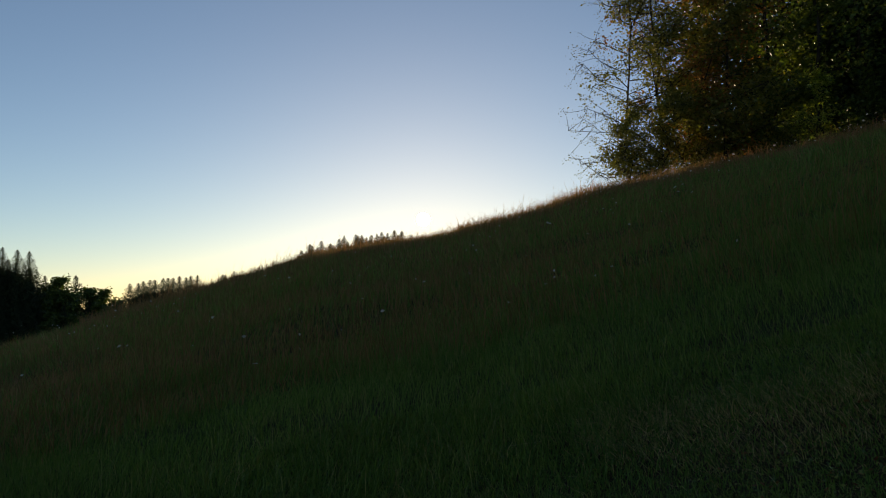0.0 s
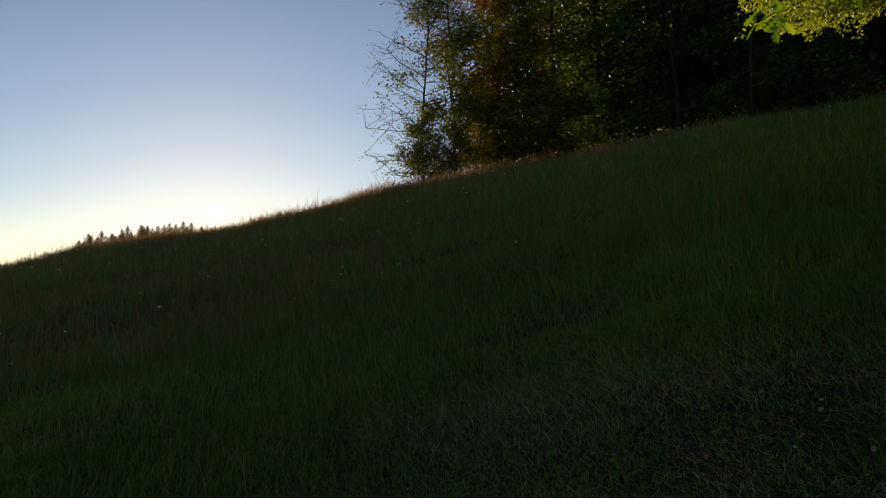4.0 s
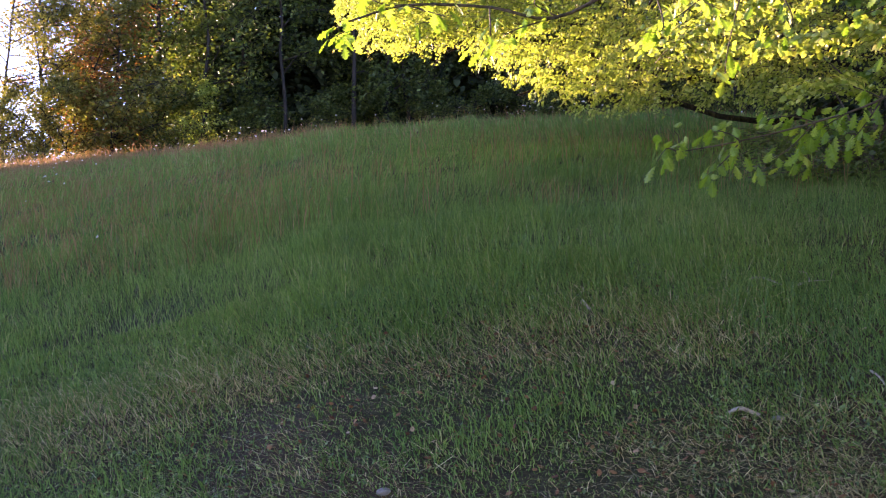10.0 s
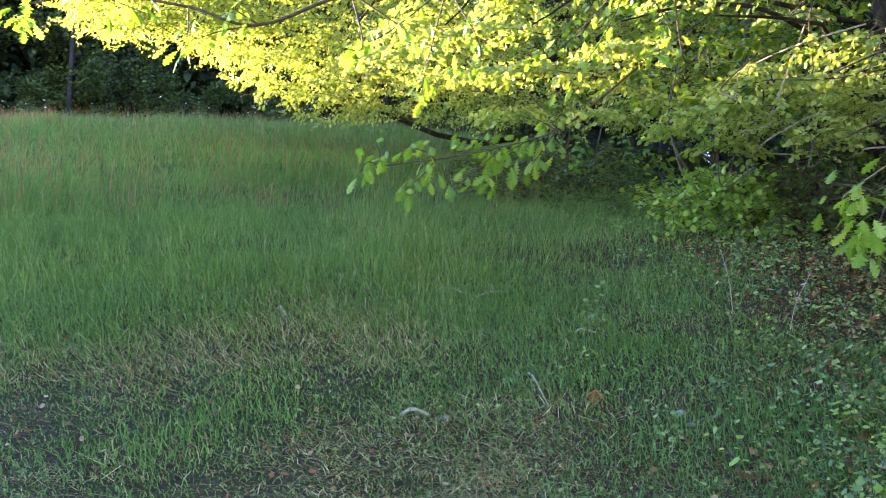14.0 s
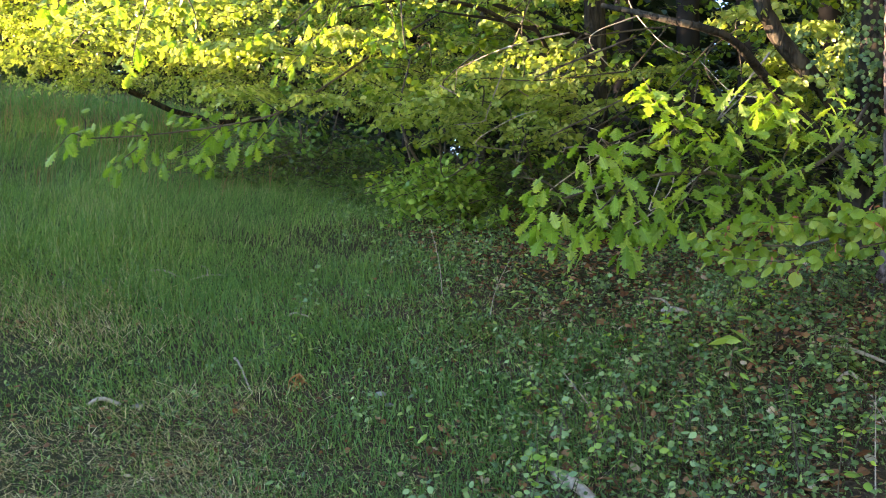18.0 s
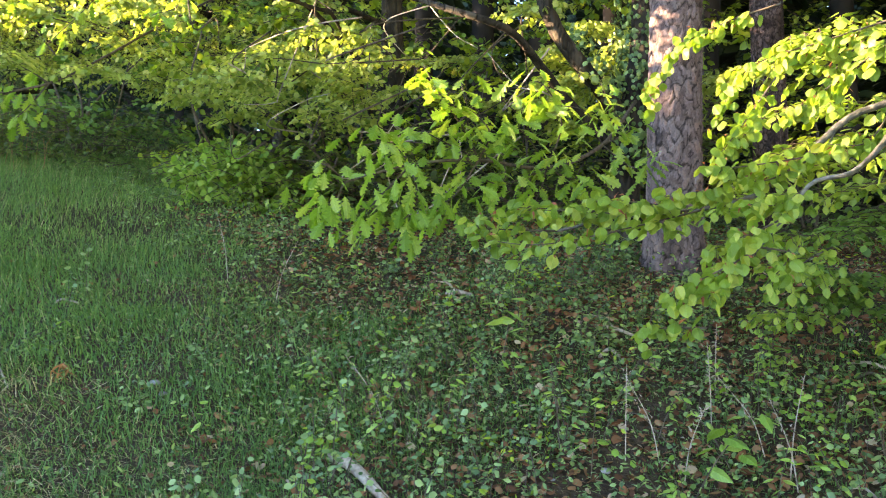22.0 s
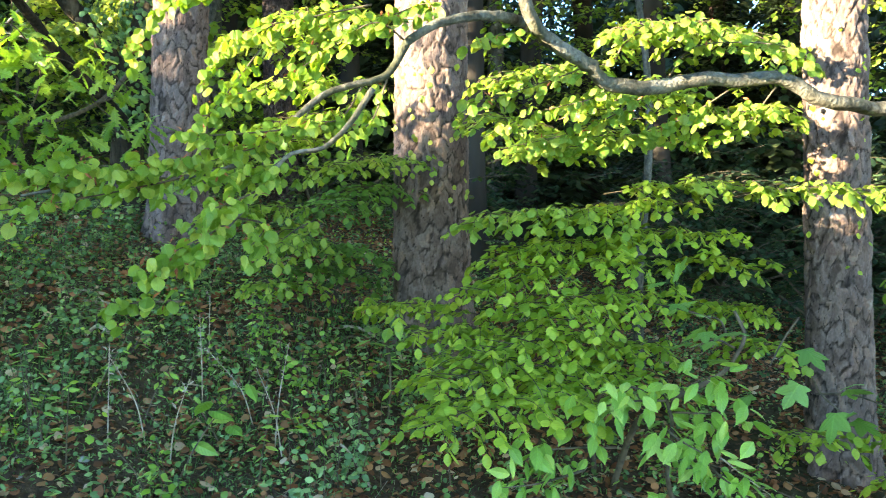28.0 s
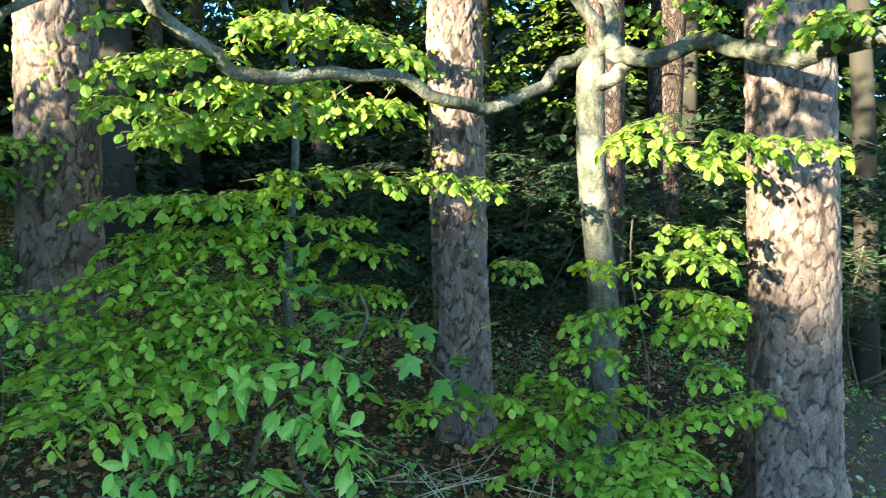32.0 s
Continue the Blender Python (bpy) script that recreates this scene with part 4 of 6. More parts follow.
world_limb(beech, "forked_twig", FORK, 0.008, 0.0025, M_BEECH, "", 5, 8)
world_limb(beech, "upper_limb", [(1.46, -3.61, 2.28), (1.42, -3.57, 2.38), (1.45, -3.51, 2.48), (1.53, -3.37, 2.55), (1.65, -3.21, 2.59)], 0.034, 0.02, M_BEECH, "", 6)
world_limb(beech, "upper_limb", [(1.42, -3.57, 2.36), (1.39, -3.63, 2.46), (1.47, -3.71, 2.65), (1.52, -3.80, 3.07)], 0.034, 0.026, M_BEECH, "", 7)
world_limb(beech, "side_limb", [(1.39, -3.59, 2.38), (1.31, -3.54, 2.27), (1.17, -3.49, 2.26), (0.97, -3.44, 2.28), (0.84, -3.36, 2.21), (0.69, -3.28, 2.14), (0.58, -3.24, 2.15), (0.47, -3.20, 2.16), (0.34, -3.16, 2.16), (0.18, -3.10, 2.12)], 0.036, 0.03, M_BEECH, "thick side limb in front of the stout pine", 8, 14, 0.09, 44)
world_limb(beech, "side_limb", [(1.45, -3.61, 2.19), (1.37, -3.58, 2.20), (1.30, -3.54, 2.25)], 0.035, 0.03, M_BEECH, "", 9)

BEECH_TWIGS = [
    # along the arching branch and below it
    ([OVER[6], (2.24, -1.37, 1.89), (2.24, -1.27, 1.88)], 12), ([OVER[5], (2.20, -1.44, 1.89), (2.17, -1.33, 1.83)], 9),
    ([OVER[7], (2.30, -1.28, 1.87), (2.28, -1.09, 1.83), (2.27, -0.99, 1.82)], 14), ([OVER[8], (2.31, -1.15, 1.80), (2.30, -1.04, 1.81)], 9),
    ([OVER[10], (2.36, -1.03, 1.77), (2.35, -0.91, 1.76)], 12), ([OVER[11], (2.45, -0.93, 1.75), (2.38, -0.83, 1.75), (2.40, -0.75, 1.75)], 14),
    ([OVER[12], (2.60, -0.79, 1.74), (2.57, -0.68, 1.74)], 10), ([OVER[13], (2.78, -0.65, 1.70), (2.80, -0.53, 1.71), (2.70, -0.58, 1.75)], 14),
    ([(2.43, -1.09, 1.75), (2.54, -0.94, 1.73), (2.65, -0.78, 1.75), (2.74, -0.62, 1.76)], 22),
    ([(2.44, -1.06, 1.74), (2.51, -0.87, 1.69), (2.57, -0.67, 1.65), (2.71, -0.52, 1.67)], 18),
    ([FORK[4], (2.21, -1.07, 1.67), (2.23, -0.99, 1.64)], 9), ([FORK[5], (2.23, -1.03, 1.60), (2.25, -0.94, 1.55), (2.24, -0.89, 1.51)], 16),
    ([FORK[6], (2.25, -1.00, 1.55), (2.21, -0.96, 1.52)], 9), ([FORK[5], (2.22, -1.16, 1.62), (2.20, -1.09, 1.55)], 8),
    ([(2.30, -1.00, 1.45), (2.31, -0.91, 1.45), (2.32, -0.82, 1.44)], 6),
    ([FORK[3], (2.26, -1.16, 1.74), (2.27, -1.07, 1.74)], 10),
    # leaves against the dark gap above the arch
    ([OVER[4], (2.25, -1.48, 2.15), (2.36, -1.41, 2.09), (2.41, -1.33, 2.02)], 16), ([(2.38, -1.56, 2.24), (2.48, -1.42, 2.20), (2.57, -1.25, 2.14), (2.61, -1.17, 2.00)], 22),
    ([(2.62, -1.37, 2.34), (2.69, -1.24, 2.30), (2.74, -1.12, 2.23), (2.78, -1.03, 2.08)], 20), ([(2.54, -1.31, 2.11), (2.53, -1.22, 1.99), (2.52, -1.13, 1.88)], 14),
    ([OVER[3], (2.27, -1.67, 2.24), (2.34, -1.58, 2.20), (2.41, -1.47, 2.15)], 14), ([(2.48, -1.55, 2.23), (2.53, -1.47, 2.13), (2.57, -1.39, 2.01)], 14),
    ([LOW[10], (2.18, -2.11, 2.09), (2.25, -1.96, 2.03), (2.29, -1.83, 1.99)], 12), ([LOW[9], (2.13, -2.17, 2.02), (2.24, -2.05, 1.98), (2.30, -1.90, 1.90)], 16),
    ([LOW[8], (2.13, -2.29, 1.99), (2.24, -2.19, 1.93), (2.34, -2.01, 1.88)], 22), ([(1.96, -2.63, 2.08), (2.08, -2.54, 1.99), (2.22, -2.36, 1.92), (2.33, -2.17, 1.89)], 26),
    ([(1.89, -2.79, 2.10), (1.99, -2.73, 1.97), (2.14, -2.55, 1.93)], 18), ([(2.11, -2.25, 2.12), (2.05, -2.23, 2.18), (1.95, -2.26, 2.22), (1.79, -2.32, 2.21)], 16),
    ([(0.69, -3.28, 2.15), (0.61, -3.19, 2.20), (0.49, -3.15, 2.21)], 9), ([(0.47, -3.20, 2.16), (0.49, -3.10, 2.21), (0.58, -3.04, 2.23)], 10), ([(0.97, -3.44, 2.28), (0.93, -3.34, 2.35), (1.02, -3.22, 2.36)], 10), ([(0.81, -3.37, 2.20), (0.76, -3.27, 2.29), (0.66, -3.18, 2.35)], 12), ([(1.17, -3.49, 2.26), (1.13, -3.40, 2.35), (1.21, -3.27, 2.37)], 10),
    ([LOW[12], (2.20, -1.86, 2.17), (2.22, -1.76, 2.13)], 8), ([(2.05, -2.44, 2.11), (1.95, -2.45, 2.19), (1.77, -2.57, 2.18), (1.70, -2.62, 2.13)], 9),
]
for k, (pts, n) in enumerate(BEECH_TWIGS):
    leafy_twig(beech, pts, 0.0028, 0.001, int(n * 3.6), "hanging_leaf", S_LIME, M_LIME, (0.022, 0.036), 300 + k, fan=0.8, hang=0.42, tilt=0.45, buds=True)

# unseen beech twigs added above the walk to dapple the trunks with shade
SUNWARD = np.array((math.sin(radians(SUN_AZ)), math.cos(radians(SUN_AZ)), 0))
ACROSS = np.array((SUNWARD[1], -SUNWARD[0], 0))
gb = np.random.default_rng(391)
above = []
for k in range(150):
    o = gb.uniform(1.7, 2.4) if k % 4 == 0 else gb.uniform(0.7, 1.8)
    p = ACROSS * o + SUNWARD * gb.uniform(-0.7, 0.7) + (0, 0, 1.6 + max(0.45, (o - 0.3) * 0.47) + gb.random() ** 0.8 * 0.95)
    th = gb.uniform(0, 2 * math.pi)
    d = np.array((math.sin(th), math.cos(th), gb.normal(0, 0.15))) * gb.uniform(0.15, 0.3)
    above.append([p - d, p + (0, 0, 0.03), p + d * 0.6])
# unseen limb that carries the added twigs, and their shading leaves
world_limb(beech, "upper_limb", [(1.65, -3.21, 2.59), ACROSS * 1.9 - SUNWARD * 1.3 + (0, 0, 3.0), ACROSS * 1.5 - SUNWARD * 0.4 + (0, 0, 3.05), ACROSS * 1.2 + SUNWARD * 0.8 + (0, 0, 3.0)], 0.02, 0.007, M_BEECH, "", 41)
twig_cloud("crown", beech, above, S_LIME, M_SPRING, (0.04, 0.062), 12, 392, fan=0.8, hang=0.5, tilt=0.6)

# -- oak at the wood's edge, trunk wrapped in ivy, boughs reaching over the meadow
oak = stem("oak_tree", on_land(110.0, 5.75), (5.28, -1.99, 3.77), 0.09, 0.085, M_OAKBARK, "oak with an ivy-grown trunk and fresh lobed leaves", bend=0.15, seed=22)
world_limb(oak, "limb", [(5.29, -1.95, 2.38), (5.26, -1.74, 2.70), (5.22, -1.55, 2.88), (5.17, -1.36, 3.16), (5.19, -1.26, 3.56)], 0.06, 0.04, M_OAKBARK, "leaning limb", 31)
world_limb(oak, "limb", [(5.28, -1.97, 2.20), (4.85, -1.38, 2.56), (4.51, -1.07, 2.76), (4.37, -0.79, 2.82), (4.61, -0.43, 2.99)], 0.03, 0.012, M_OAKBARK, "", 32)
SPRAY = [(5.10, -1.89, 2.60), (4.21, -1.39, 2.19), (3.81, -1.02, 2.02), (3.57, -0.69, 2.01), (3.46, -0.42, 1.97), (3.38, -0.18, 1.89)]
world_limb(oak, "bough", SPRAY, 0.010, 0.004, M_TWIG, "", 33, 8)
OAK_TWIGS = [
    ([SPRAY[5], (3.33, -0.12, 1.94), (3.33, -0.02, 1.96)], 9), ([SPRAY[5], (3.33, -0.14, 1.81), (3.31, -0.06, 1.79)], 9), ([SPRAY[4], (3.42, -0.30, 1.84), (3.38, -0.22, 1.75)], 12),
    ([SPRAY[4], (3.41, -0.44, 1.84), (3.37, -0.36, 1.73)], 13), ([SPRAY[4], (3.42, -0.34, 2.04), (3.37, -0.25, 2.02)], 10), ([SPRAY[3], (3.49, -0.59, 1.87), (3.45, -0.51, 1.82)], 10),
    ([SPRAY[3], (3.49, -0.61, 2.12), (3.40, -0.51, 2.22), (3.36, -0.45, 2.31)], 16), ([SPRAY[3], (3.47, -0.71, 2.10), (3.38, -0.61, 2.18), (3.39, -0.59, 2.26)], 12),
    ([SPRAY[2], (3.54, -0.86, 2.11), (3.46, -0.75, 2.12)], 12), ([SPRAY[2], (3.60, -1.02, 2.17), (3.52, -0.92, 2.30), (3.45, -0.81, 2.26)], 14), ([SPRAY[2], (3.65, -0.80, 1.93), (3.58, -0.67, 1.96)], 12),
    ([SPRAY[2], (3.68, -1.09, 1.96), (3.48, -1.07, 2.00)], 10), ([SPRAY[1], (4.17, -1.51, 2.26), (4.01, -1.37, 2.31), (3.93, -1.29, 2.41)], 12), ([SPRAY[3], (3.50, -0.51, 2.08), (3.46, -0.40, 2.13)], 11), ([SPRAY[1], (4.07, -1.49, 2.07), (3.86, -1.49, 2.11)], 10), ([SPRAY[2], (3.72, -0.95, 1.88), (3.64, -0.84, 1.80)], 9), ([SPRAY[1], (4.05, -1.26, 2.31), (3.80, -1.04, 2.28)], 10),
]
for k, (pts, n) in enumerate(OAK_TWIGS):
    leafy_twig(oak, pts, 0.004, 0.0015, int(n * 2.5), "lobed_leaf", S_OAK, M_OAK, (0.06, 0.098), 400 + k, fan=0.8, hang=0.45, tilt=0.4)
# a second bough of the oak, low over the grass, and the one high above it
BOUGH = [(7.39, 0.61, 3.91), (6.34, 0.97, 3.28), (5.39, 1.13, 2.79), (4.80, 1.24, 2.50), (4.66, 1.51, 2.40), (4.53, 1.83, 2.33), (4.36, 2.08, 2.28)]
world_limb(oak, "bough", BOUGH, 0.009, 0.003, M_TWIG, "", 34, 8)
for k, (pts, n) in enumerate([
    ([BOUGH[6], (4.33, 2.13, 2.30), (4.26, 2.15, 2.23)], 8), ([BOUGH[6], (4.36, 2.08, 2.36), (4.35, 2.10, 2.39)], 4), ([BOUGH[5], (4.45, 1.88, 2.23), (4.36, 1.96, 2.13)], 11),
    ([BOUGH[5], (4.51, 1.88, 2.37), (4.47, 1.96, 2.40)], 8), ([BOUGH[4], (4.56, 1.62, 2.26), (4.47, 1.73, 2.19)], 10), ([BOUGH[4], (4.65, 1.53, 2.29), (4.60, 1.54, 2.18)], 9),
    ([BOUGH[4], (4.62, 1.62, 2.44), (4.58, 1.73, 2.43)], 8), ([BOUGH[3], (4.70, 1.40, 2.42), (4.67, 1.48, 2.37)], 9), ([BOUGH[3], (4.72, 1.31, 2.36), (4.70, 1.39, 2.27)], 8), ([BOUGH[3], (4.78, 1.30, 2.54), (4.76, 1.36, 2.57)], 5)]):
    leafy_twig(oak, pts, 0.004, 0.0015, int(n * 1.7), "lobed_leaf", S_OAK, M_OAK, (0.065, 0.105), 430 + k, fan=0.8, hang=0.4, tilt=0.4)
HIGH = [(5.34, -0.82, 3.57), (4.74, 0.81, 3.31), (4.09, 1.60, 3.09), (3.56, 1.84, 2.90), (3.20, 2.06, 2.67), (3.00, 2.25, 2.70), (2.75, 2.46, 2.69), (2.59, 2.62, 2.62)]
world_limb(oak, "bough", HIGH, 0.010, 0.004, M_TWIG, "", 35, 8)
for k, (pts, n) in enumerate([
    ([HIGH[7], (2.59, 2.62, 2.59), (2.51, 2.62, 2.54)], 9), ([HIGH[6], (2.80, 2.41, 2.67), (2.82, 2.32, 2.63)], 7), ([HIGH[6], (2.70, 2.52, 2.69), (2.65, 2.56, 2.71)], 7), ([HIGH[5], (2.96, 2.22, 2.57), (2.90, 2.22, 2.48)], 9),
    ([HIGH[4], (3.11, 2.11, 2.71), (3.08, 2.06, 2.73)], 6), ([HIGH[4], (3.08, 2.14, 2.62), (2.99, 2.18, 2.57)], 6), ([HIGH[3], (3.58, 1.79, 2.67), (3.55, 1.86, 2.65)], 6), ([HIGH[3], (3.65, 1.66, 2.77), (3.68, 1.59, 2.72)], 7),
    ([HIGH[2], (3.96, 1.87, 2.84), (3.87, 2.03, 2.77)], 8), ([HIGH[2], (4.15, 1.45, 2.78), (4.11, 1.55, 2.66)], 10), ([HIGH[2], (4.14, 1.73, 2.71), (4.13, 1.75, 2.54)], 9),
    ([HIGH[1], (4.57, 1.13, 2.90), (4.50, 1.35, 2.83)], 9), ([HIGH[1], (4.61, 0.96, 2.91), (4.56, 1.18, 2.63)], 11), ([HIGH[1], (4.87, 0.64, 2.98), (4.75, 0.75, 2.85)], 10)]):
    leafy_twig(oak, pts, 0.004, 0.0015, int(n * 1.7), "lobed_leaf", S_OAK, M_OAK, (0.05, 0.085), 450 + k, fan=0.8, hang=0.35, tilt=0.45)


def random_twigs(g, n, az, r, el, length, droop=0.15, lean_az=None):
    """Twigs filling a piece of the space: az degrees, r metres, el a pair of (low, high) rules in degrees seen from the walk."""
    out = []
    for _ in range(n):
        a = g.uniform(*az)
        rad = g.uniform(*r)
        lo, hi = (float(np.interp(a, *e)) if isinstance(e, tuple) else e for e in el)
        e = lo + (hi - lo) * g.random()
        p = P(a, rad, 1.55 + (rad - 0.45) * math.tan(radians(e)))
        th = g.uniform(0, 2 * math.pi) if lean_az is None else radians(lean_az) + g.normal(0, 0.7)
        d = np.array((math.sin(th), math.cos(th), g.normal(0.0, 0.12))) * g.uniform(*length)
        out.append([p - d, p - d * 0.4 + (0, 0, droop * 0.3), p + (0, 0, -droop * length[1] * g.random())])
    return out


gt = np.random.default_rng(77)
# bright canopy of the hornbeam: its lower rim
RIM = ([43, 44.5, 46, 50, 53, 56.5, 58.5, 61, 63, 67, 72, 76, 79, 83, 90, 96], [19.8, 17.6, 16.6, 17.6, 16.2, 13.6, 13.4, 12.4, 12.6, 12.8, 12.2, 12.4, 11.6, 11.4, 11.8, 12.5])
TOP = ([42, 46, 52, 60, 96], [22, 23.5, 24, 24, 24])
for k, (nn, rr2) in enumerate(((1000, (8.6, 9.6)), (950, (9.4, 11.0)), (500, (11, 12.5)))):
    rim = (RIM[0], [v - (0.8 if k == 2 else 0.0) for v in RIM[1]])
    twig_cloud("crown", edge_tree, random_twigs(gt, nn, (43.5, 92), rr2, (rim, TOP), (0.35, 0.8), 0.2, 300), S_SMALL, M_SPRING, (0.034, 0.055), 42, 500 + k, fan=0.7, hang=0.55, tilt=0.6)
for k in range(9):
    a0 = 88 - k * 4.6
    z1 = 1.55 + 9 * math.tan(radians(14 + (k % 3) * 3))
    world_limb(edge_tree, "limb", [P(87.5, 11.4, 3.9 + 0.4 * k), P((a0 + 87) / 2, 10.6, z1 - 0.2), P(a0, 10, z1 + 0.2), P(a0 - 5, 9.8, z1)], 0.05, 0.01, M_OAKBARK, "", 90 + k, 7)

def shelf(parent, a, b, wide, mat, seed, size=(0.024, 0.039), gap=0.03, name="leaf_spray", tilt=0.2):
    """A flat spray of the beech: a drooping twig from a to b, side twigs in its plane, leaves lying along them."""
    g = np.random.default_rng(seed)
    a, b = np.array(a, float), np.array(b, float)
    long = np.linalg.norm(b - a)
    line = smooth_line([a, (a + b) / 2 + (0, 0, 0.05 * long), b], 14)
    wood = [tube_np(line, np.linspace(0.0032, 0.001, 14), 5)]
    way = (b - a) / long
    flat = np.cross(way, (0, 0, 1.0))
    flat /= np.linalg.norm(flat)
    twigs = [line[3:]]
    n = max(4, int(long / gap))
    for k in range(n):
        u = 0.12 + 0.86 * (k + g.random() * 0.5) / n
        p = line[int(u * 13)]
        reach = wide * (0.35 + 0.75 * math.sin(math.pi * min(1, u * 0.75 + 0.2))) * g.uniform(0.6, 1.15)
        d = way * g.uniform(0.45, 0.8) + flat * (1 if k % 2 else -1) + (0, 0, g.normal(-0.05, 0.12))
        d /= np.linalg.norm(d)
        tw = smooth_line([p, p + d * reach * 0.55 + (0, 0, 0.012), p + d * reach - (0, 0, 0.03)], 6)
        twigs.append(tw)
        wood.append(tube_np(tw, np.linspace(0.0016, 0.0007, 6), 4))
    pp, ww = [], []
    for tw in twigs:
        m = max(3, int(np.linalg.norm(tw[-1] - tw[0]) / 0.0155))
        p, w = spread(tw, m, g, 0.66, 0.14, start=0.06)
        pp.append(np.vstack([p + g.normal(0, 0.006, p.shape), tw[-1:]]))
        ww.append(np.vstack([w, (tw[-1] - tw[-2])[None] / np.linalg.norm(tw[-1] - tw[-2]) - (0, 0, 0.2)]))
    pos, ways = np.vstack(pp), np.vstack(ww)
    rot = frames_np(ways, np.array((0, 0, 1.0)), len(pos), g, tilt)
    v, f = scatter(S_BEECH, pos, rot, g.uniform(size[0], size[1], len(pos)))
    wv, wf = joined(wood)
    for o in (build(name, v, f, mat, parent), build("twig", wv, wf, M_TWIG, parent, smooth=True)):
        o["kind"] = "stuff"
        o.matrix_parent_inverse = Matrix.Translation(parent.location).inverted()


# drier, twiggier crown between hornbeam and oak
hazel = stem("hornbeam_tree", on_land(95, 7.4), P(94, 7.2, 7), 0.11, 0.05, M_OAKBARK, "twiggy hornbeam with bare grey twigs among yellow-green leaves", seed=23)
# inner leaves coloured darker than the outer sprays, painting shade into the crown
twig_cloud("inner_crown", hazel, random_twigs(gt, 300, (80, 118), (7.0, 9.5), (6.5, 27), (0.25, 0.6), 0.15), S_BEECH, M_SHADE, (0.05, 0.085), 14, 521, fan=0.7, hang=0.2, tilt=0.5)
twig_cloud("inner_crown", hazel, random_twigs(np.random.default_rng(526), 240, (74, 108), (6.8, 8.4), (([74, 82, 90, 100, 108], [9.5, 8, 7, 6.5, 7]), 24), (0.25, 0.55), 0.15), S_BEECH, M_BUSH, (0.04, 0.07), 16, 527, fan=0.7, hang=0.2, tilt=0.4)
for k in range(5):
    a_ = 90 - 5.5 * k
    world_limb(hazel, "limb", [P(94.5, 7.2, 2.6 + 0.5 * k), P((a_ + 94) / 2, 6.4, 3.3 + 0.2 * k), P(a_, 5.4, 3.15 + 0.15 * k), P(a_ - 5, 5.0, 3.1)], 0.022, 0.005, M_OAKBARK, "", 130 + k, 6)
gs = np.random.default_rng(528)
for k in range(72):
    if k < 36:
        a_, r_ = gs.uniform(64, 94), gs.uniform(4.6, 6.2)
        e_ = gs.uniform(float(np.interp(a_, [64, 70, 76, 84, 94], [15, 13.3, 13, 12.3, 11.5])), 25)
        size_ = (0.026, 0.044)
    else:
        a_, r_ = gs.uniform(82, 113), gs.uniform(5.2, 7.3)
        e_ = gs.uniform(float(np.interp(a_, [82, 90, 96, 104, 113], [11, 10, 9.2, 8.6, 11])), 26)
        size_ = (0.032, 0.052)
    tip_ = P(a_, r_, 1.55 + (r_ - 0.45) * math.tan(radians(e_)))
    th_ = radians(300 + gs.normal(0, 40))
    long_ = gs.uniform(0.5, 0.95)
    shelf(hazel, tip_ - np.array((math.sin(th_), math.cos(th_), gs.normal(-0.12, 0.15))) * long_, tip_, gs.uniform(0.16, 0.28), M_SPRING, 6200 + k, size_, 0.05, tilt=0.8)
for k in range(44):
    a, e = gt.uniform(84, 105), gt.uniform(9, 17)
    p = P(a, gt.uniform(4.9, 6.2), 1.55 + 5 * math.tan(radians(e)))
    q = p + gt.normal(0, 0.3, 3)
    world_limb(hazel, "bare_twig", [q + gt.normal(0, 0.2, 3) + (0.2, -0.3, 0.3), q, (p + q) / 2 + gt.normal(0, 0.06, 3), p], 0.0055, 0.002, M_PALE if k % 3 == 0 else M_TWIG, "", 600 + k, 5, 0.1)

# -- understory between the trunks: flat layers of young beech leaves
young = stem("beech_sapling", on_land(140, 4.9), P(139, 4.7, 3.4), 0.03, 0.012, M_BEECH, "young beech with flat tiers of fresh leaves", root=0.1, sides=10, n=20, seed=24)


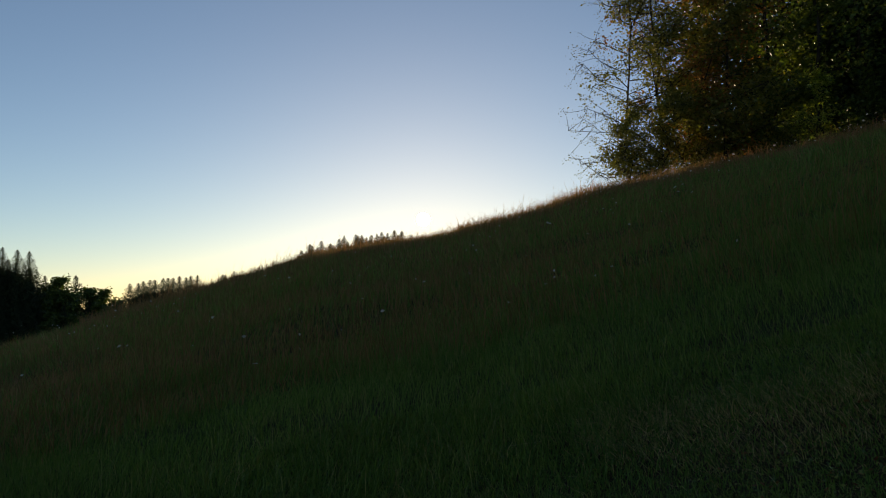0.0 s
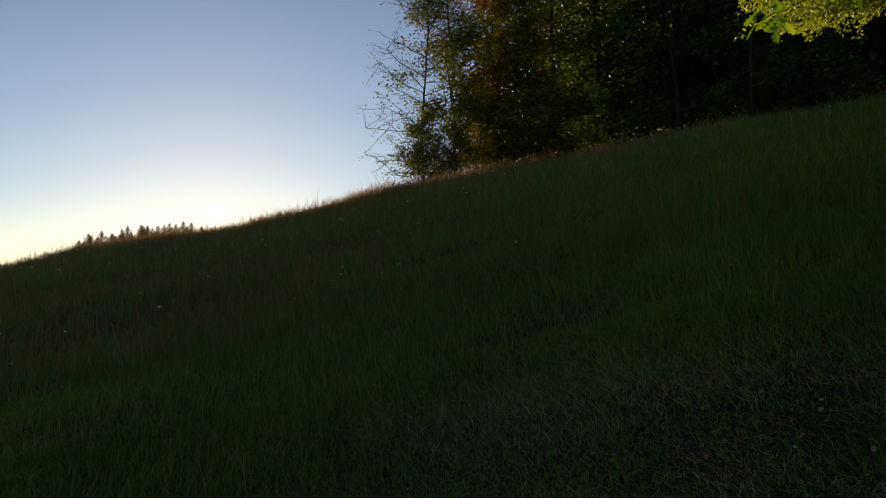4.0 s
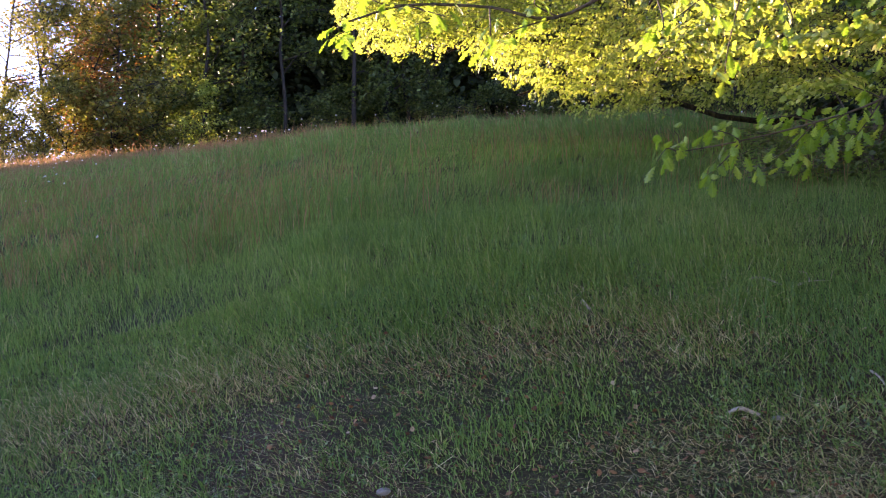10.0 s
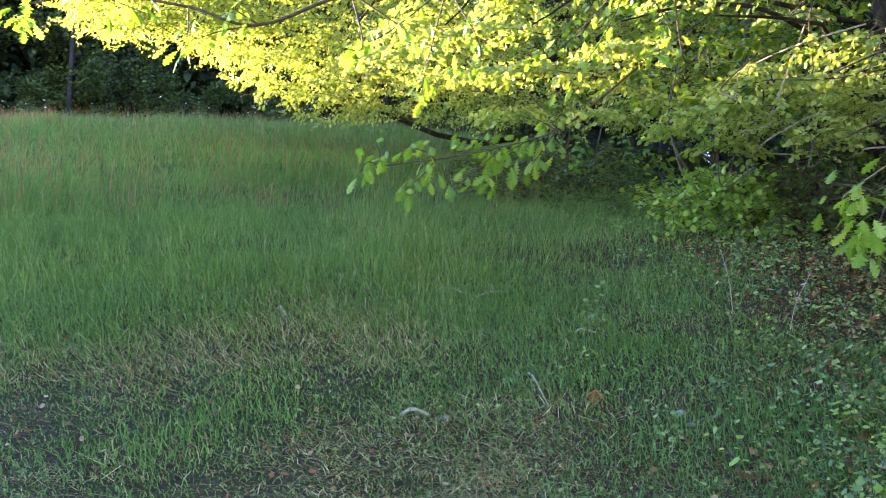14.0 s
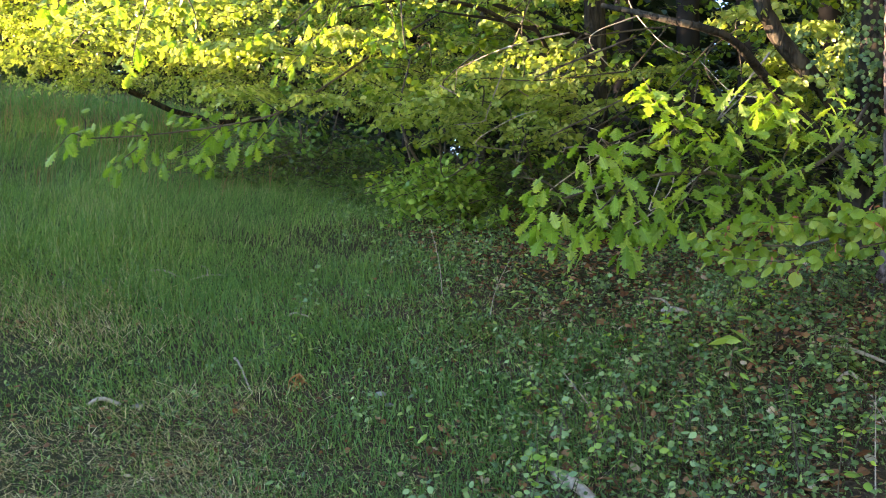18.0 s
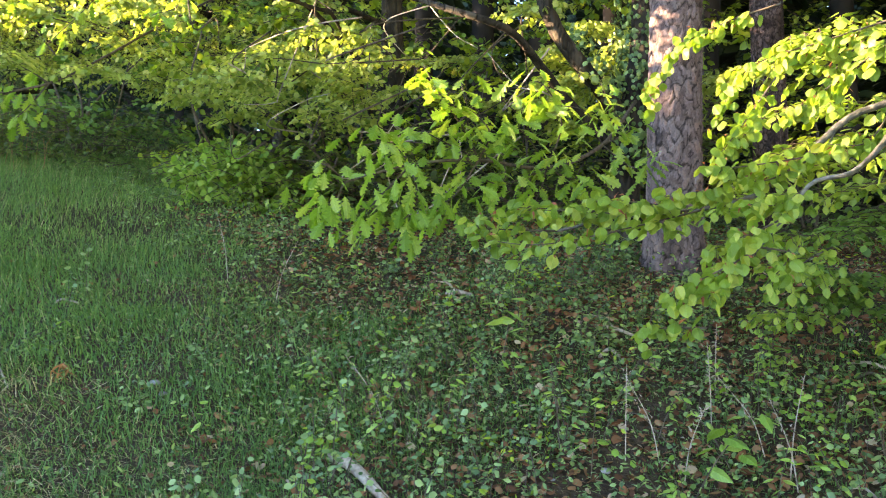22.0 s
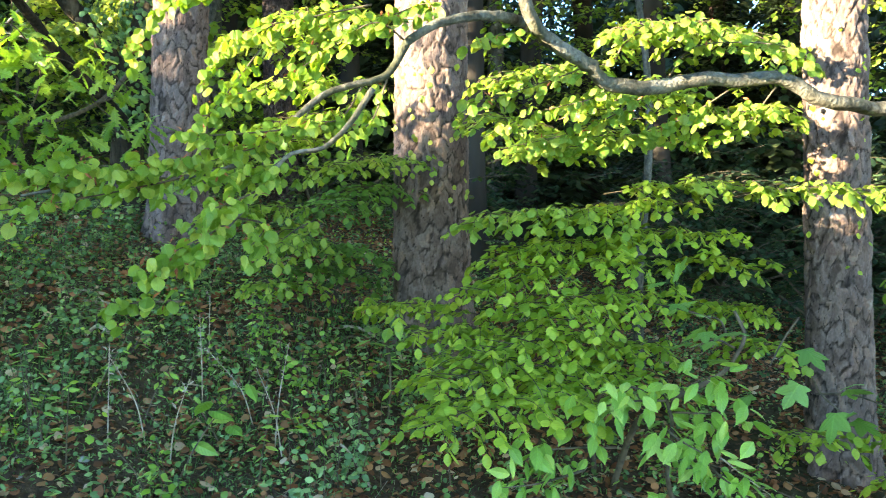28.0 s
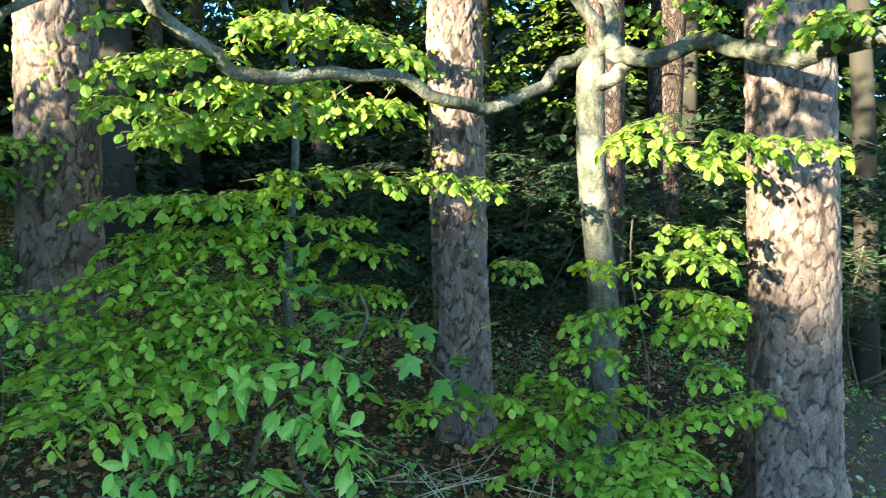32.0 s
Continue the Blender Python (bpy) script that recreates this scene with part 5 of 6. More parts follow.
for k, (a, b, wide, m) in enumerate([
    ((2.05, -2.84, 1.77), (1.54, -2.92, 1.74), 0.16, M_YOUNG),
    ((2.46, -2.63, 1.78), (1.92, -2.81, 1.78), 0.20, M_YOUNG),
    ((2.75, -2.33, 1.89), (2.13, -2.40, 1.94), 0.20, M_YOUNG),
    ((2.43, -2.79, 1.99), (1.81, -2.76, 2.02), 0.22, M_YOUNG),
    ((2.72, -2.66, 2.08), (2.10, -2.68, 2.10), 0.20, M_YOUNG),
    ((2.39, -3.09, 2.24), (2.46, -2.50, 2.08), 0.20, M_YOUNG),
    ((2.26, -3.30, 2.41), (2.40, -2.55, 2.34), 0.20, M_YOUNG),
    ((3.03, -2.46, 2.12), (2.44, -2.36, 1.93), 0.20, M_YOUNG),
    ((2.66, -2.86, 2.29), (2.60, -2.20, 2.14), 0.20, M_YOUNG),
    ((2.35, -2.99, 2.42), (1.85, -2.86, 2.19), 0.20, M_YOUNG),
    ((2.31, -2.63, 1.69), (2.43, -1.93, 1.65), 0.22, M_YOUNG),
    ((2.22, -2.84, 1.74), (2.36, -2.31, 1.68), 0.22, M_SHADE),
    ((2.16, -3.01, 1.62), (2.30, -2.37, 1.60), 0.22, M_SHADE),
    ((2.31, -2.76, 1.56), (2.41, -1.95, 1.43), 0.28, M_SHADE),
    ((2.36, -2.59, 1.60), (2.46, -2.05, 1.53), 0.22, M_SHADE),
    ((2.23, -2.70, 1.42), (2.26, -1.98, 1.38), 0.25, M_SHADE),
    ((2.40, -2.55, 1.42), (2.17, -2.08, 1.30), 0.20, M_SHADE),
    ((2.21, -3.22, 1.50), (2.23, -2.83, 1.55), 0.20, M_SHADE),
    ((2.16, -3.25, 1.34), (2.22, -2.84, 1.38), 0.20, M_SHADE),
    ((2.28, -2.53, 1.27), (2.28, -1.79, 1.26), 0.25, M_SHADE),
    ((2.23, -2.30, 1.20), (2.27, -1.65, 1.20), 0.26, M_SHADE),
    ((2.18, -2.21, 1.13), (2.11, -1.52, 1.13), 0.26, M_SHADE),
    ((2.16, -2.50, 1.17), (2.12, -1.98, 1.18), 0.24, M_SHADE),
    ((2.67, -2.26, 1.34), (2.77, -1.80, 1.39), 0.18, M_SHADE),
    ((2.45, -2.21, 1.30), (2.52, -1.81, 1.31), 0.18, M_SHADE),
    ((2.23, -2.69, 1.27), (2.23, -2.30, 1.22), 0.20, M_SHADE),
    ((1.99, -3.12, 1.21), (2.05, -2.84, 1.27), 0.18, M_SHADE),
    ((1.92, -2.81, 0.98), (1.67, -2.74, 1.01), 0.16, M_SHADE),
    ((3.46, -2.39, 1.51), (3.25, -1.77, 1.60), 0.20, M_BUSH),
    ((3.51, -2.48, 1.86), (3.10, -1.84, 1.70), 0.22, M_BUSH),
    ((3.57, -2.40, 1.44), (3.33, -1.84, 1.50), 0.16, M_BUSH),
    ((3.41, -2.46, 1.95), (3.08, -1.87, 1.86), 0.20, M_YOUNG),
]):
    shelf(young, a, b, wide, m, 6010 + k)
for k, (a, b, wide) in enumerate([
    ((2.92, -1.93, 2.15), (2.89, -1.38, 2.04), 0.16),
    ((2.98, -1.84, 1.95), (2.84, -1.25, 1.81), 0.16),
    ((2.94, -1.72, 1.84), (2.80, -1.09, 1.73), 0.14),
    ((3.00, -1.99, 2.06), (2.85, -1.46, 1.94), 0.16),
    ((3.05, -1.91, 2.29), (2.99, -1.40, 2.24), 0.16),
    ((2.93, -2.10, 2.40), (2.92, -1.53, 2.32), 0.18),
    ((2.95, -1.69, 1.71), (2.84, -1.25, 1.65), 0.12),
    ((2.85, -1.67, 1.67), (2.76, -1.43, 1.54), 0.12),
    ((3.29, -2.10, 1.54), (3.21, -1.63, 1.62), 0.14),
    ((3.34, -2.03, 1.40), (3.22, -1.62, 1.45), 0.12),
]):
    shelf(beech, a, b, wide, M_YOUNG, 6110 + k, (0.025, 0.039))
sap = stem("maple_sapling", on_land(136.5, 3.55), (2.33, -2.53, 1.35), 0.01, 0.005, M_TWIG, "field maple sapling among the beech leaves", root=0.05, sides=8, n=12, seed=25)
for k, (pts, n) in enumerate([
    ([(1.93, -2.49, 1.37), (1.93, -2.36, 1.40), (1.97, -2.27, 1.42)], 4),
    ([(1.87, -2.48, 1.32), (1.82, -2.38, 1.37), (1.82, -2.33, 1.39)], 4),
    ([(1.85, -2.49, 1.29), (1.84, -2.38, 1.32), (1.86, -2.29, 1.30)], 4),
    ([(1.71, -2.71, 1.15), (1.59, -2.66, 1.17), (1.47, -2.61, 1.16)], 4),
    ([(1.72, -2.70, 1.20), (1.63, -2.58, 1.17), (1.56, -2.56, 1.13)], 3),
    ([(1.85, -2.86, 1.36), (1.79, -2.65, 1.30), (1.77, -2.55, 1.24)], 3),
]):
    leafy_twig(sap, pts, 0.004, 0.002, n, "maple_leaf", S_MAPLE, M_MAPLE, (0.075, 0.115), 640 + k, fan=0.7, hang=0.05, tilt=0.25)

# sapling beside the stout pine
side = stem("beech_sapling", on_land(160.5, 3.75), (1.23, -3.37, 1.63), 0.006, 0.003, M_BEECH, "slender beech sapling in front of the grey trunk", root=0.05, sides=8, n=14, seed=26)
for k, (a, b, wide, m) in enumerate([
    ((1.31, -3.24, 1.93), (0.82, -3.10, 1.78), 0.20, M_YOUNG),
    ((1.07, -3.33, 2.01), (1.20, -3.08, 1.87), 0.16, M_YOUNG),
    ((0.98, -3.36, 1.94), (0.72, -3.22, 1.84), 0.16, M_YOUNG),
    ((1.15, -3.31, 1.57), (0.84, -3.19, 1.57), 0.14, M_YOUNG),
    ((1.20, -3.29, 1.50), (0.84, -3.09, 1.47), 0.16, M_YOUNG),
    ((1.17, -3.30, 1.44), (1.34, -3.13, 1.47), 0.10, M_SHADE),
    ((1.15, -3.31, 1.36), (0.84, -3.09, 1.35), 0.16, M_SHADE),
    ((1.19, -3.30, 1.32), (1.36, -3.01, 1.26), 0.14, M_SHADE),
    ((1.10, -3.33, 1.28), (0.89, -3.08, 1.24), 0.14, M_SHADE),
    ((1.24, -3.27, 1.16), (1.34, -3.02, 1.16), 0.12, M_SHADE),
    ((1.06, -3.34, 1.22), (0.79, -3.10, 1.33), 0.10, M_SHADE),
    ((1.00, -3.25, 1.12), (0.82, -3.09, 1.13), 0.12, M_SHADE),
    ((1.18, -3.19, 0.90), (0.79, -3.10, 1.01), 0.14, M_SHADE),
    ((0.89, -3.28, 0.97), (0.72, -3.12, 1.06), 0.08, M_SHADE),
    ((0.82, -3.30, 1.89), (0.50, -3.16, 1.82), 0.12, M_YOUNG),
    ((0.41, -3.18, 2.22), (0.60, -2.94, 2.16), 0.12, M_YOUNG),
    ((1.84, -3.44, 1.48), (1.60, -3.34, 1.42), 0.10, M_YOUNG),
]):
    shelf(side, a, b, wide, m, 6060 + k, (0.026, 0.041))
fern = stem("hornbeam_bush", on_land(155.5, 3.8), (1.45, -3.30, 1.02), 0.008, 0.004, M_TWIG, "low leafy hornbeam bush at the foot of the pines", root=0.05, sides=8, n=12, seed=27)
for k, (a, b, wide, m) in enumerate([
    ((1.43, -3.20, 0.83), (1.56, -2.91, 1.03), 0.20, M_SHADE),
    ((1.41, -3.20, 0.87), (1.43, -2.98, 1.11), 0.18, M_SHADE),
    ((1.38, -3.22, 0.85), (1.20, -3.07, 1.05), 0.20, M_SHADE),
    ((1.33, -3.14, 0.81), (1.02, -3.03, 0.89), 0.20, M_SHADE),
    ((1.29, -3.04, 0.78), (0.88, -2.87, 0.86), 0.20, M_SHADE),
    ((1.34, -3.02, 0.80), (1.32, -2.81, 0.83), 0.20, M_SHADE),
    ((1.22, -2.96, 0.75), (0.99, -2.73, 0.81), 0.20, M_SHADE),
    ((1.47, -3.29, 0.89), (1.53, -2.93, 0.87), 0.20, M_SHADE),
]):
    shelf(fern, a, b, wide, m, 6090 + k, (0.028, 0.045), 0.028)

# cherry shoot: long glossy leaves close by
cherry = stem("cherry_sapling", on_land(143.0, 3.0), (1.81, -2.11, 1.18), 0.009, 0.005, M_TWIG, "wild cherry shoot with long glossy hanging leaves", root=0.05, sides=8, n=12, seed=28)
for k, (pts, n) in enumerate([
    ([(1.81, -2.11, 1.18), (1.86, -2.01, 1.18), (1.91, -1.90, 1.16)], 12), ([(1.81, -2.11, 1.18), (1.72, -2.11, 1.24), (1.64, -2.11, 1.27)], 9), ([(1.80, -2.12, 1.15), (1.69, -2.14, 1.16), (1.59, -2.14, 1.18)], 12),
    ([(1.82, -2.10, 1.12), (1.73, -2.05, 1.10), (1.65, -2.04, 1.08)], 11), ([(1.91, -2.03, 1.05), (1.97, -1.84, 1.06), (1.96, -1.71, 1.04)], 13), ([(1.91, -1.90, 1.01), (1.92, -1.75, 1.00), (1.95, -1.64, 1.00)], 12),
    ([(1.71, -2.12, 1.04), (1.61, -2.07, 1.02), (1.54, -2.05, 1.00)], 10), ([(1.84, -1.96, 0.97), (1.74, -1.92, 0.96), (1.64, -1.86, 0.97)], 8), ([(1.85, -2.08, 1.20), (1.86, -2.01, 1.22), (1.88, -1.93, 1.21)], 7)]):
    leafy_twig(cherry, pts, 0.0035, 0.0015, int(n * 2.5), "long_leaf", S_LANCE, M_CHERRY, (0.044, 0.07), 700 + k, fan=0.8, hang=0.26, tilt=0.4)

# dead branch stub with peeling bark
stub = thing("dead_branch", (0, 0, 0), "bare dead branch that curls up out of the leaves", "branch")
limb("stem", [(1.91, -2.59, 1.39), (1.87, -2.58, 1.32), (1.88, -2.55, 1.26), (1.92, -2.53, 1.20), (2.00, -2.47, 1.14), (2.17, -2.46, 1.03), (2.30, -2.49, 0.78)], 0.0055, 0.010, M_TWIG, stub, "", 10, 30, 0.1, 5)


# ---- depth of the wood behind the near trees ----
wood_proto = spruce("spruce_tree", on_land(118, 17, -0.1), 17, 2.6, 73, "dark spruce deep in the wood", n=3000, bare=0.16, trunk_r=0.15)
gw = np.random.default_rng(9)
for k in range(46):
    a = 76 + 112 * (k + gw.random()) / 46
    r = gw.uniform(15, 40)
    s = gw.uniform(0.75, 1.2)
    if 152 < a < 167 and k % 3 == 0:
        continue
    copy_thing(wood_proto, pose(*on_land(a, r, -0.1), rz=gw.uniform(0, 360)) @ Matrix.Diagonal((s, s, s, 1)))
full_proto = spruce("spruce_tree", on_land(128, 30, -0.1), 15, 3.4, 74, "dense young spruce closing the back of the wood", n=3000, bare=0.0, trunk_r=0.14)
for k in range(50):
    a = 74 + 116 * (k + gw.random()) / 50
    s = gw.uniform(0.45, 0.85) * (0.75 if 152 < a < 167 else 1)
    copy_thing(full_proto, pose(*on_land(a, gw.uniform(26, 44), -0.3), rz=gw.uniform(0, 360)) @ Matrix.Diagonal((s, s, s, 1)))
for k, (a, r, rad, m) in enumerate([(118.5, 7.4, 0.14, M_PINEFAR), (123, 9.5, 0.12, M_FARBARK), (130.0, 6.2, 0.12, M_FARBARK), (134, 10, 0.13, M_FARBARK), (138, 12, 0.14, M_FARBARK), (142.5, 8.8, 0.1, M_FARBARK), (146, 11.5, 0.14, M_PINEFAR),
                                   (152.6, 10, 0.12, M_FARBARK), (163.2, 7.0, 0.15, M_PINEFAR), (165, 11, 0.13, M_FARBARK), (172.4, 8.2, 0.11, M_PINEFAR), (174.8, 7.2, 0.09, M_FARBARK), (177.5, 9.0, 0.13, M_PINEFAR), (181, 8, 0.14, M_PINEFAR),
                                   (101, 9.2, 0.12, M_FARBARK), (104.5, 11, 0.15, M_FARBARK), (97, 12.5, 0.14, M_FARBARK), (91, 10.2, 0.1, M_FARBARK), (87.8, 8.9, 0.05, M_BEECH), (83, 14, 0.14, M_FARBARK), (109, 13, 0.16, M_FARBARK), (115, 12, 0.12, M_FARBARK), (160, 15, 0.16, M_FARBARK), (127, 15, 0.16, M_FARBARK)]):
    b = on_land(a, r)
    t_ = stem("forest_tree", b, b + (gw.normal(0, 0.15), gw.normal(0, 0.15), 11), rad, rad * 0.7, m, "straight trunk in the shade of the wood", "tree", sides=12, n=16, root=0.2, seed=800 + k, bend=0.2)
    needle_crown(t_, b, b[2] + 5.0, b[2] + 10.5, 2.6, 800, 3000 + 20 * k)

# young spruces that close the view between the trunks
for k in range(22):
    a = 116 + 66 * (k + gw.random()) / 22
    s = gw.uniform(0.16, 0.27)
    copy_thing(full_proto, pose(*on_land(a, gw.uniform(9.5, 15), -0.1), rz=gw.uniform(0, 360)) @ Matrix.Diagonal((s * 1.5, s * 1.5, s, 1)))


def thicket(name, label, at, az, r, el, n, mat, size, seed, per=10, shape=S_BEECH, length=(0.25, 0.6), hang=0.15, tilt=0.35):
    """A shrub: stems from the ground and a crown of leafy twigs."""
    g = np.random.default_rng(seed)
    base = on_land(*at)
    t = thing(name, base, label, "bush")
    for k in range(5):
        q = P(g.uniform(*az), g.uniform(*r), 0)
        q[2] = float(land(q[0], q[1])) + g.uniform(0.6, 1.4)
        world_limb(t, "stem", [base + g.normal(0, 0.05, 3) * (1, 1, 0), (base + q) / 2 + g.normal(0, 0.1, 3), q], 0.014, 0.005, M_TWIG, "", seed + k, 6)
    twig_cloud("foliage", t, random_twigs(g, n, az, r, el, length, 0.15), shape, mat, size, per, seed, fan=0.75, hang=hang, tilt=tilt)
    return t


# shrubs along the edge of the wood, from the meadow to the path
thicket("dogwood_bush", "rounded dogwood bush with broad fresh leaves", (85.4, 6.9), (82.4, 89), (6.2, 7.3), (([82.4, 84, 86, 89], [3.5, 2.5, 2.5, 3]), ([82.4, 84, 86, 89], [7.5, 8.8, 8.6, 7.5])), 330, M_SEEDLING, (0.034, 0.056), 901, 12, S_BEECH, (0.15, 0.35), 0.4)
thicket("bramble_bush", "low dark bramble thicket at the wood's edge", (76, 8.5), (70, 82.5), (7.2, 9.6), (([70, 75, 79, 82.5], [8.2, 6, 4, 4.5]), 10.2), 300, M_DARKLEAF, (0.03, 0.055), 902, 10)
thicket("bramble_bush", "tangled shrubs in the shade of the oak", (93, 7.0), (88, 100), (6.0, 8.0), (([88, 94, 100], [3.5, 2.5, 1.5]), 9), 240, M_DARKLEAF, (0.035, 0.06), 903, 10)
thicket("hazel_bush", "shaded shrubs behind the ivy-grown oak", (104, 7.5), (99, 116), (6.4, 8.6), (0.5, 9.5), 260, M_DARKLEAF, (0.035, 0.06), 904, 10)
thicket("elder_bush", "shaded undergrowth behind the pines", (121, 7.5), (115, 131), (6.0, 8.8), (-2.5, 8), 240, M_DARKLEAF, (0.035, 0.06), 905, 10)
# the M_GLOOM bushes carry the wood's shade in their leaf colour
thicket("elder_bush", "undergrowth deep behind the slim pine, shade put into its leaf colour", (146, 9), (130, 158), (7.5, 12), (-4, 9), 420, M_GLOOM, (0.049, 0.090), 906, 16, hang=0.05, tilt=0.22)
thicket("elder_bush", "undergrowth beside the path, shade put into its leaf colour", (166, 8.5), (156, 186), (7.0, 12), (-4.5, 8), 420, M_GLOOM, (0.049, 0.090), 907, 16, hang=0.05, tilt=0.22)
thicket("elder_bush", "undergrowth between the slim pine and the beech, shade put into its leaf colour", (152, 7), (140, 164), (5.8, 8.2), (-7, 5.5), 520, M_GLOOM, (0.028, 0.053), 910, 18, hang=0.05, tilt=0.22)
thicket("elder_bush", "undergrowth behind the stout pine, shade put into its leaf colour", (174, 6.8), (162, 190), (5.6, 8.2), (([162, 172, 178, 190], [-7, -6, -4, -6]), 6), 560, M_GLOOM, (0.028, 0.053), 911, 18, hang=0.05, tilt=0.22)
thicket("elder_bush", "thicket under the hornbeam, shade put into its leaf colour", (90, 11), (72, 112), (10, 15), (5, 13), 420, M_GLOOM, (0.049, 0.090), 908, 16, hang=0.05, tilt=0.22)
for k, (a0, a1, e0, e1) in enumerate([(100, 122, 8, 28), (118, 140, 7, 28), (136, 158, 9, 26), (154, 186, 9, 26)]):
    g_ = np.random.default_rng(930 + k)
    t_ = stem("beech_tree", on_land((a0 + a1) / 2 + 3, 10.5), P((a0 + a1) / 2 + 3, 10.5, 9), 0.12, 0.05, M_BEECH, "beech in the second row with a light green crown", seed=940 + k, sides=12, n=16)
    twig_cloud("crown", t_, random_twigs(g_, 330, (a0, a1), (7.5, 13), (e0, e1), (0.3, 0.7), 0.1), S_BEECH, M_YOUNG, (0.04, 0.062), 17, 950 + k, fan=0.75, hang=0.12, tilt=0.35)

# ---- forest floor and trodden strip ----


def strewn(name, label, n, az, r, shape, mat, size, seed, lift=(0.0, 0.03), tilt=0.35, keep=None, category="ground cover", up_bias=0.0, power=1.0, clump=1):
    g = np.random.default_rng(seed)
    n = n // clump
    a = np.radians(g.uniform(*az, n))
    d = r[0] + (r[1] - r[0]) * g.random(n) ** power
    x, y = d * np.sin(a), d * np.cos(a)
    if keep is not None:
        ok = keep(x, y, g)
        x, y = x[ok], y[ok]
    if clump > 1:
        tall = np.repeat(g.uniform(0.35, 1.0, len(x)), clump)
        x, y = np.repeat(x, clump), np.repeat(y, clump)
        ox, oy = g.normal(0, 0.032, len(x)), g.normal(0, 0.032, len(x))
        n = len(x)
        pos = np.stack([x + ox, y + oy, land(x, y) + (lift[0] + (lift[1] - lift[0]) * g.random(n)) * tall], -1)
        way = np.stack([ox * 30, oy * 30, 0 * ox], -1) + g.normal(0, 0.5, (n, 3)) + (0, 0, 0.15)
    else:
        n = len(x)
        pos = np.stack([x, y, land(x, y) + g.uniform(*lift, n)], -1)
        way = g.normal(0, 1, (n, 3)) * (1, 1, 0.25) + (0, 0, up_bias)
    rot = frames_np(way, np.array((0, 0, 1.0)), n, g, tilt)
    v, f = scatter(shape, pos, rot, g.uniform(*size, n))
    return tagged(build(name, v, f, mat), label, category, kind="stuff")


def patchy(freq, cut, sx=0.0):
    def keep(x, y, g):
        v = np.sin(x * freq + sx) * np.cos(y * freq * 1.2 + 2 * sx) + 0.6 * np.sin(x * freq * 2.3 + y * freq * 1.7 + sx)
        return v + g.normal(0, 0.35, len(x)) > cut
    return keep


def woodside(x, y, g):
    az, r = np.degrees(np.arctan2(x, y)), np.hypot(x, y)
    edge = np.interp(az, [70, 76, 84, 92, 100, 112, 180], [20, 12, 6.5, 4.0, 3.0, 2.4, 2.2])
    return r > edge + g.normal(0, 1.0, len(x))


def both(p, q):
    return lambda x, y, g: p(x, y, g) & q(x, y, g)


def fading(x, y, g):
    """Thins out softly towards the open meadow and towards the pines."""
    return g.random(len(x)) < np.interp(np.degrees(np.arctan2(x, y)), [64, 92, 112, 138], [0, 1, 1, 0])


strewn("leaf_litter", "brown fallen leaves on the forest floor", 52000, (72, 188), (2.2, 8), S_BEECH, M_LITTER, (0.018, 0.044), 1001, (0.0, 0.03), 0.45, woodside, power=0.8)
strewn("leaf_litter", "scattered brown leaves on the trodden grass", 1500, (30, 110), (2.2, 4.6), S_BEECH, M_LITTER, (0.012, 0.028), 1002, (0.0, 0.03), 0.4, patchy(2.2, 0.25))


def herbside(x, y, g):
    """Herbs begin in the grass a good step before the wood."""
    az, r = np.degrees(np.arctan2(x, y)), np.hypot(x, y)
    edge = np.interp(az, [60, 70, 76, 84, 92, 100, 112, 180], [22, 14, 8, 4.6, 3.0, 2.4, 2.0, 2.0])
    return r > edge + g.normal(0, 0.8, len(x))


strewn("ground_ivy", "low ivy and herb leaves covering the forest floor", 52000, (66, 188), (2.2, 8.5), S_LIME, M_IVY, (0.009, 0.023), 1003, (0.01, 0.11), 0.95, both(herbside, patchy(1.9, -0.12, 0.7)), power=0.8, clump=9)
strewn("woodland_herbs", "bluish-green herb leaves on the forest floor", 26000, (66, 170), (2.2, 8.5), S_LANCE, M_MINT, (0.01, 0.026), 1008, (0.03, 0.2), 0.9, both(herbside, patchy(2.1, -0.1, 2.2)), power=0.8, clump=12)
strewn("ground_ivy", "herb leaves among the short grass", 16000, (25, 118), (2.2, 5.2), S_LANCE, M_IVY, (0.009, 0.02), 1004, (0.01, 0.09), 0.6, patchy(1.9, 0.1, 1.9), clump=8)
strewn("bramble_leaves", "fresh bramble and seedling leaves above the litter", 6000, (84, 186), (2.3, 6.5), S_LANCE, M_SHADE, (0.014, 0.03), 1005, (0.06, 0.22), 0.95, both(woodside, patchy(2.4, 0.0, 0.3)), clump=7)
blades(45000, (20, 104), (2.2, 4.8), (0.06, 0.16), (0.0008, 0.0016), M_STRAW, "dead_grass", "flattened straw on the trodden strip", 6, 0.9, lean=1.6, keep=patchy(1.7, 0.45, 0.9))
blades(28000, (20, 104), (2.2, 4.6), (0.07, 0.18), (0.0008, 0.0016), M_STRAW, "dead_grass", "pale matted straw", 8, 0.9, lean=2.2, keep=patchy(2.6, 0.6, 2.9))
blades(90000, (64, 138), (2.0, 5.4), (0.07, 0.22), (0.0013, 0.003), M_DEEP, "grass", "thin grass tufts at the edge of the wood", 9, 1.0, keep=both(patchy(2.2, 0.1, 0.2), fading))
blades(70000, (64, 138), (1.9, 4.2), (0.06, 0.22), (0.0012, 0.0028), M_DEEP, "grass", "thin grass between the herbs", 30, 1.0, lean=0.6, keep=both(patchy(3.1, -0.1, 1.2), fading))
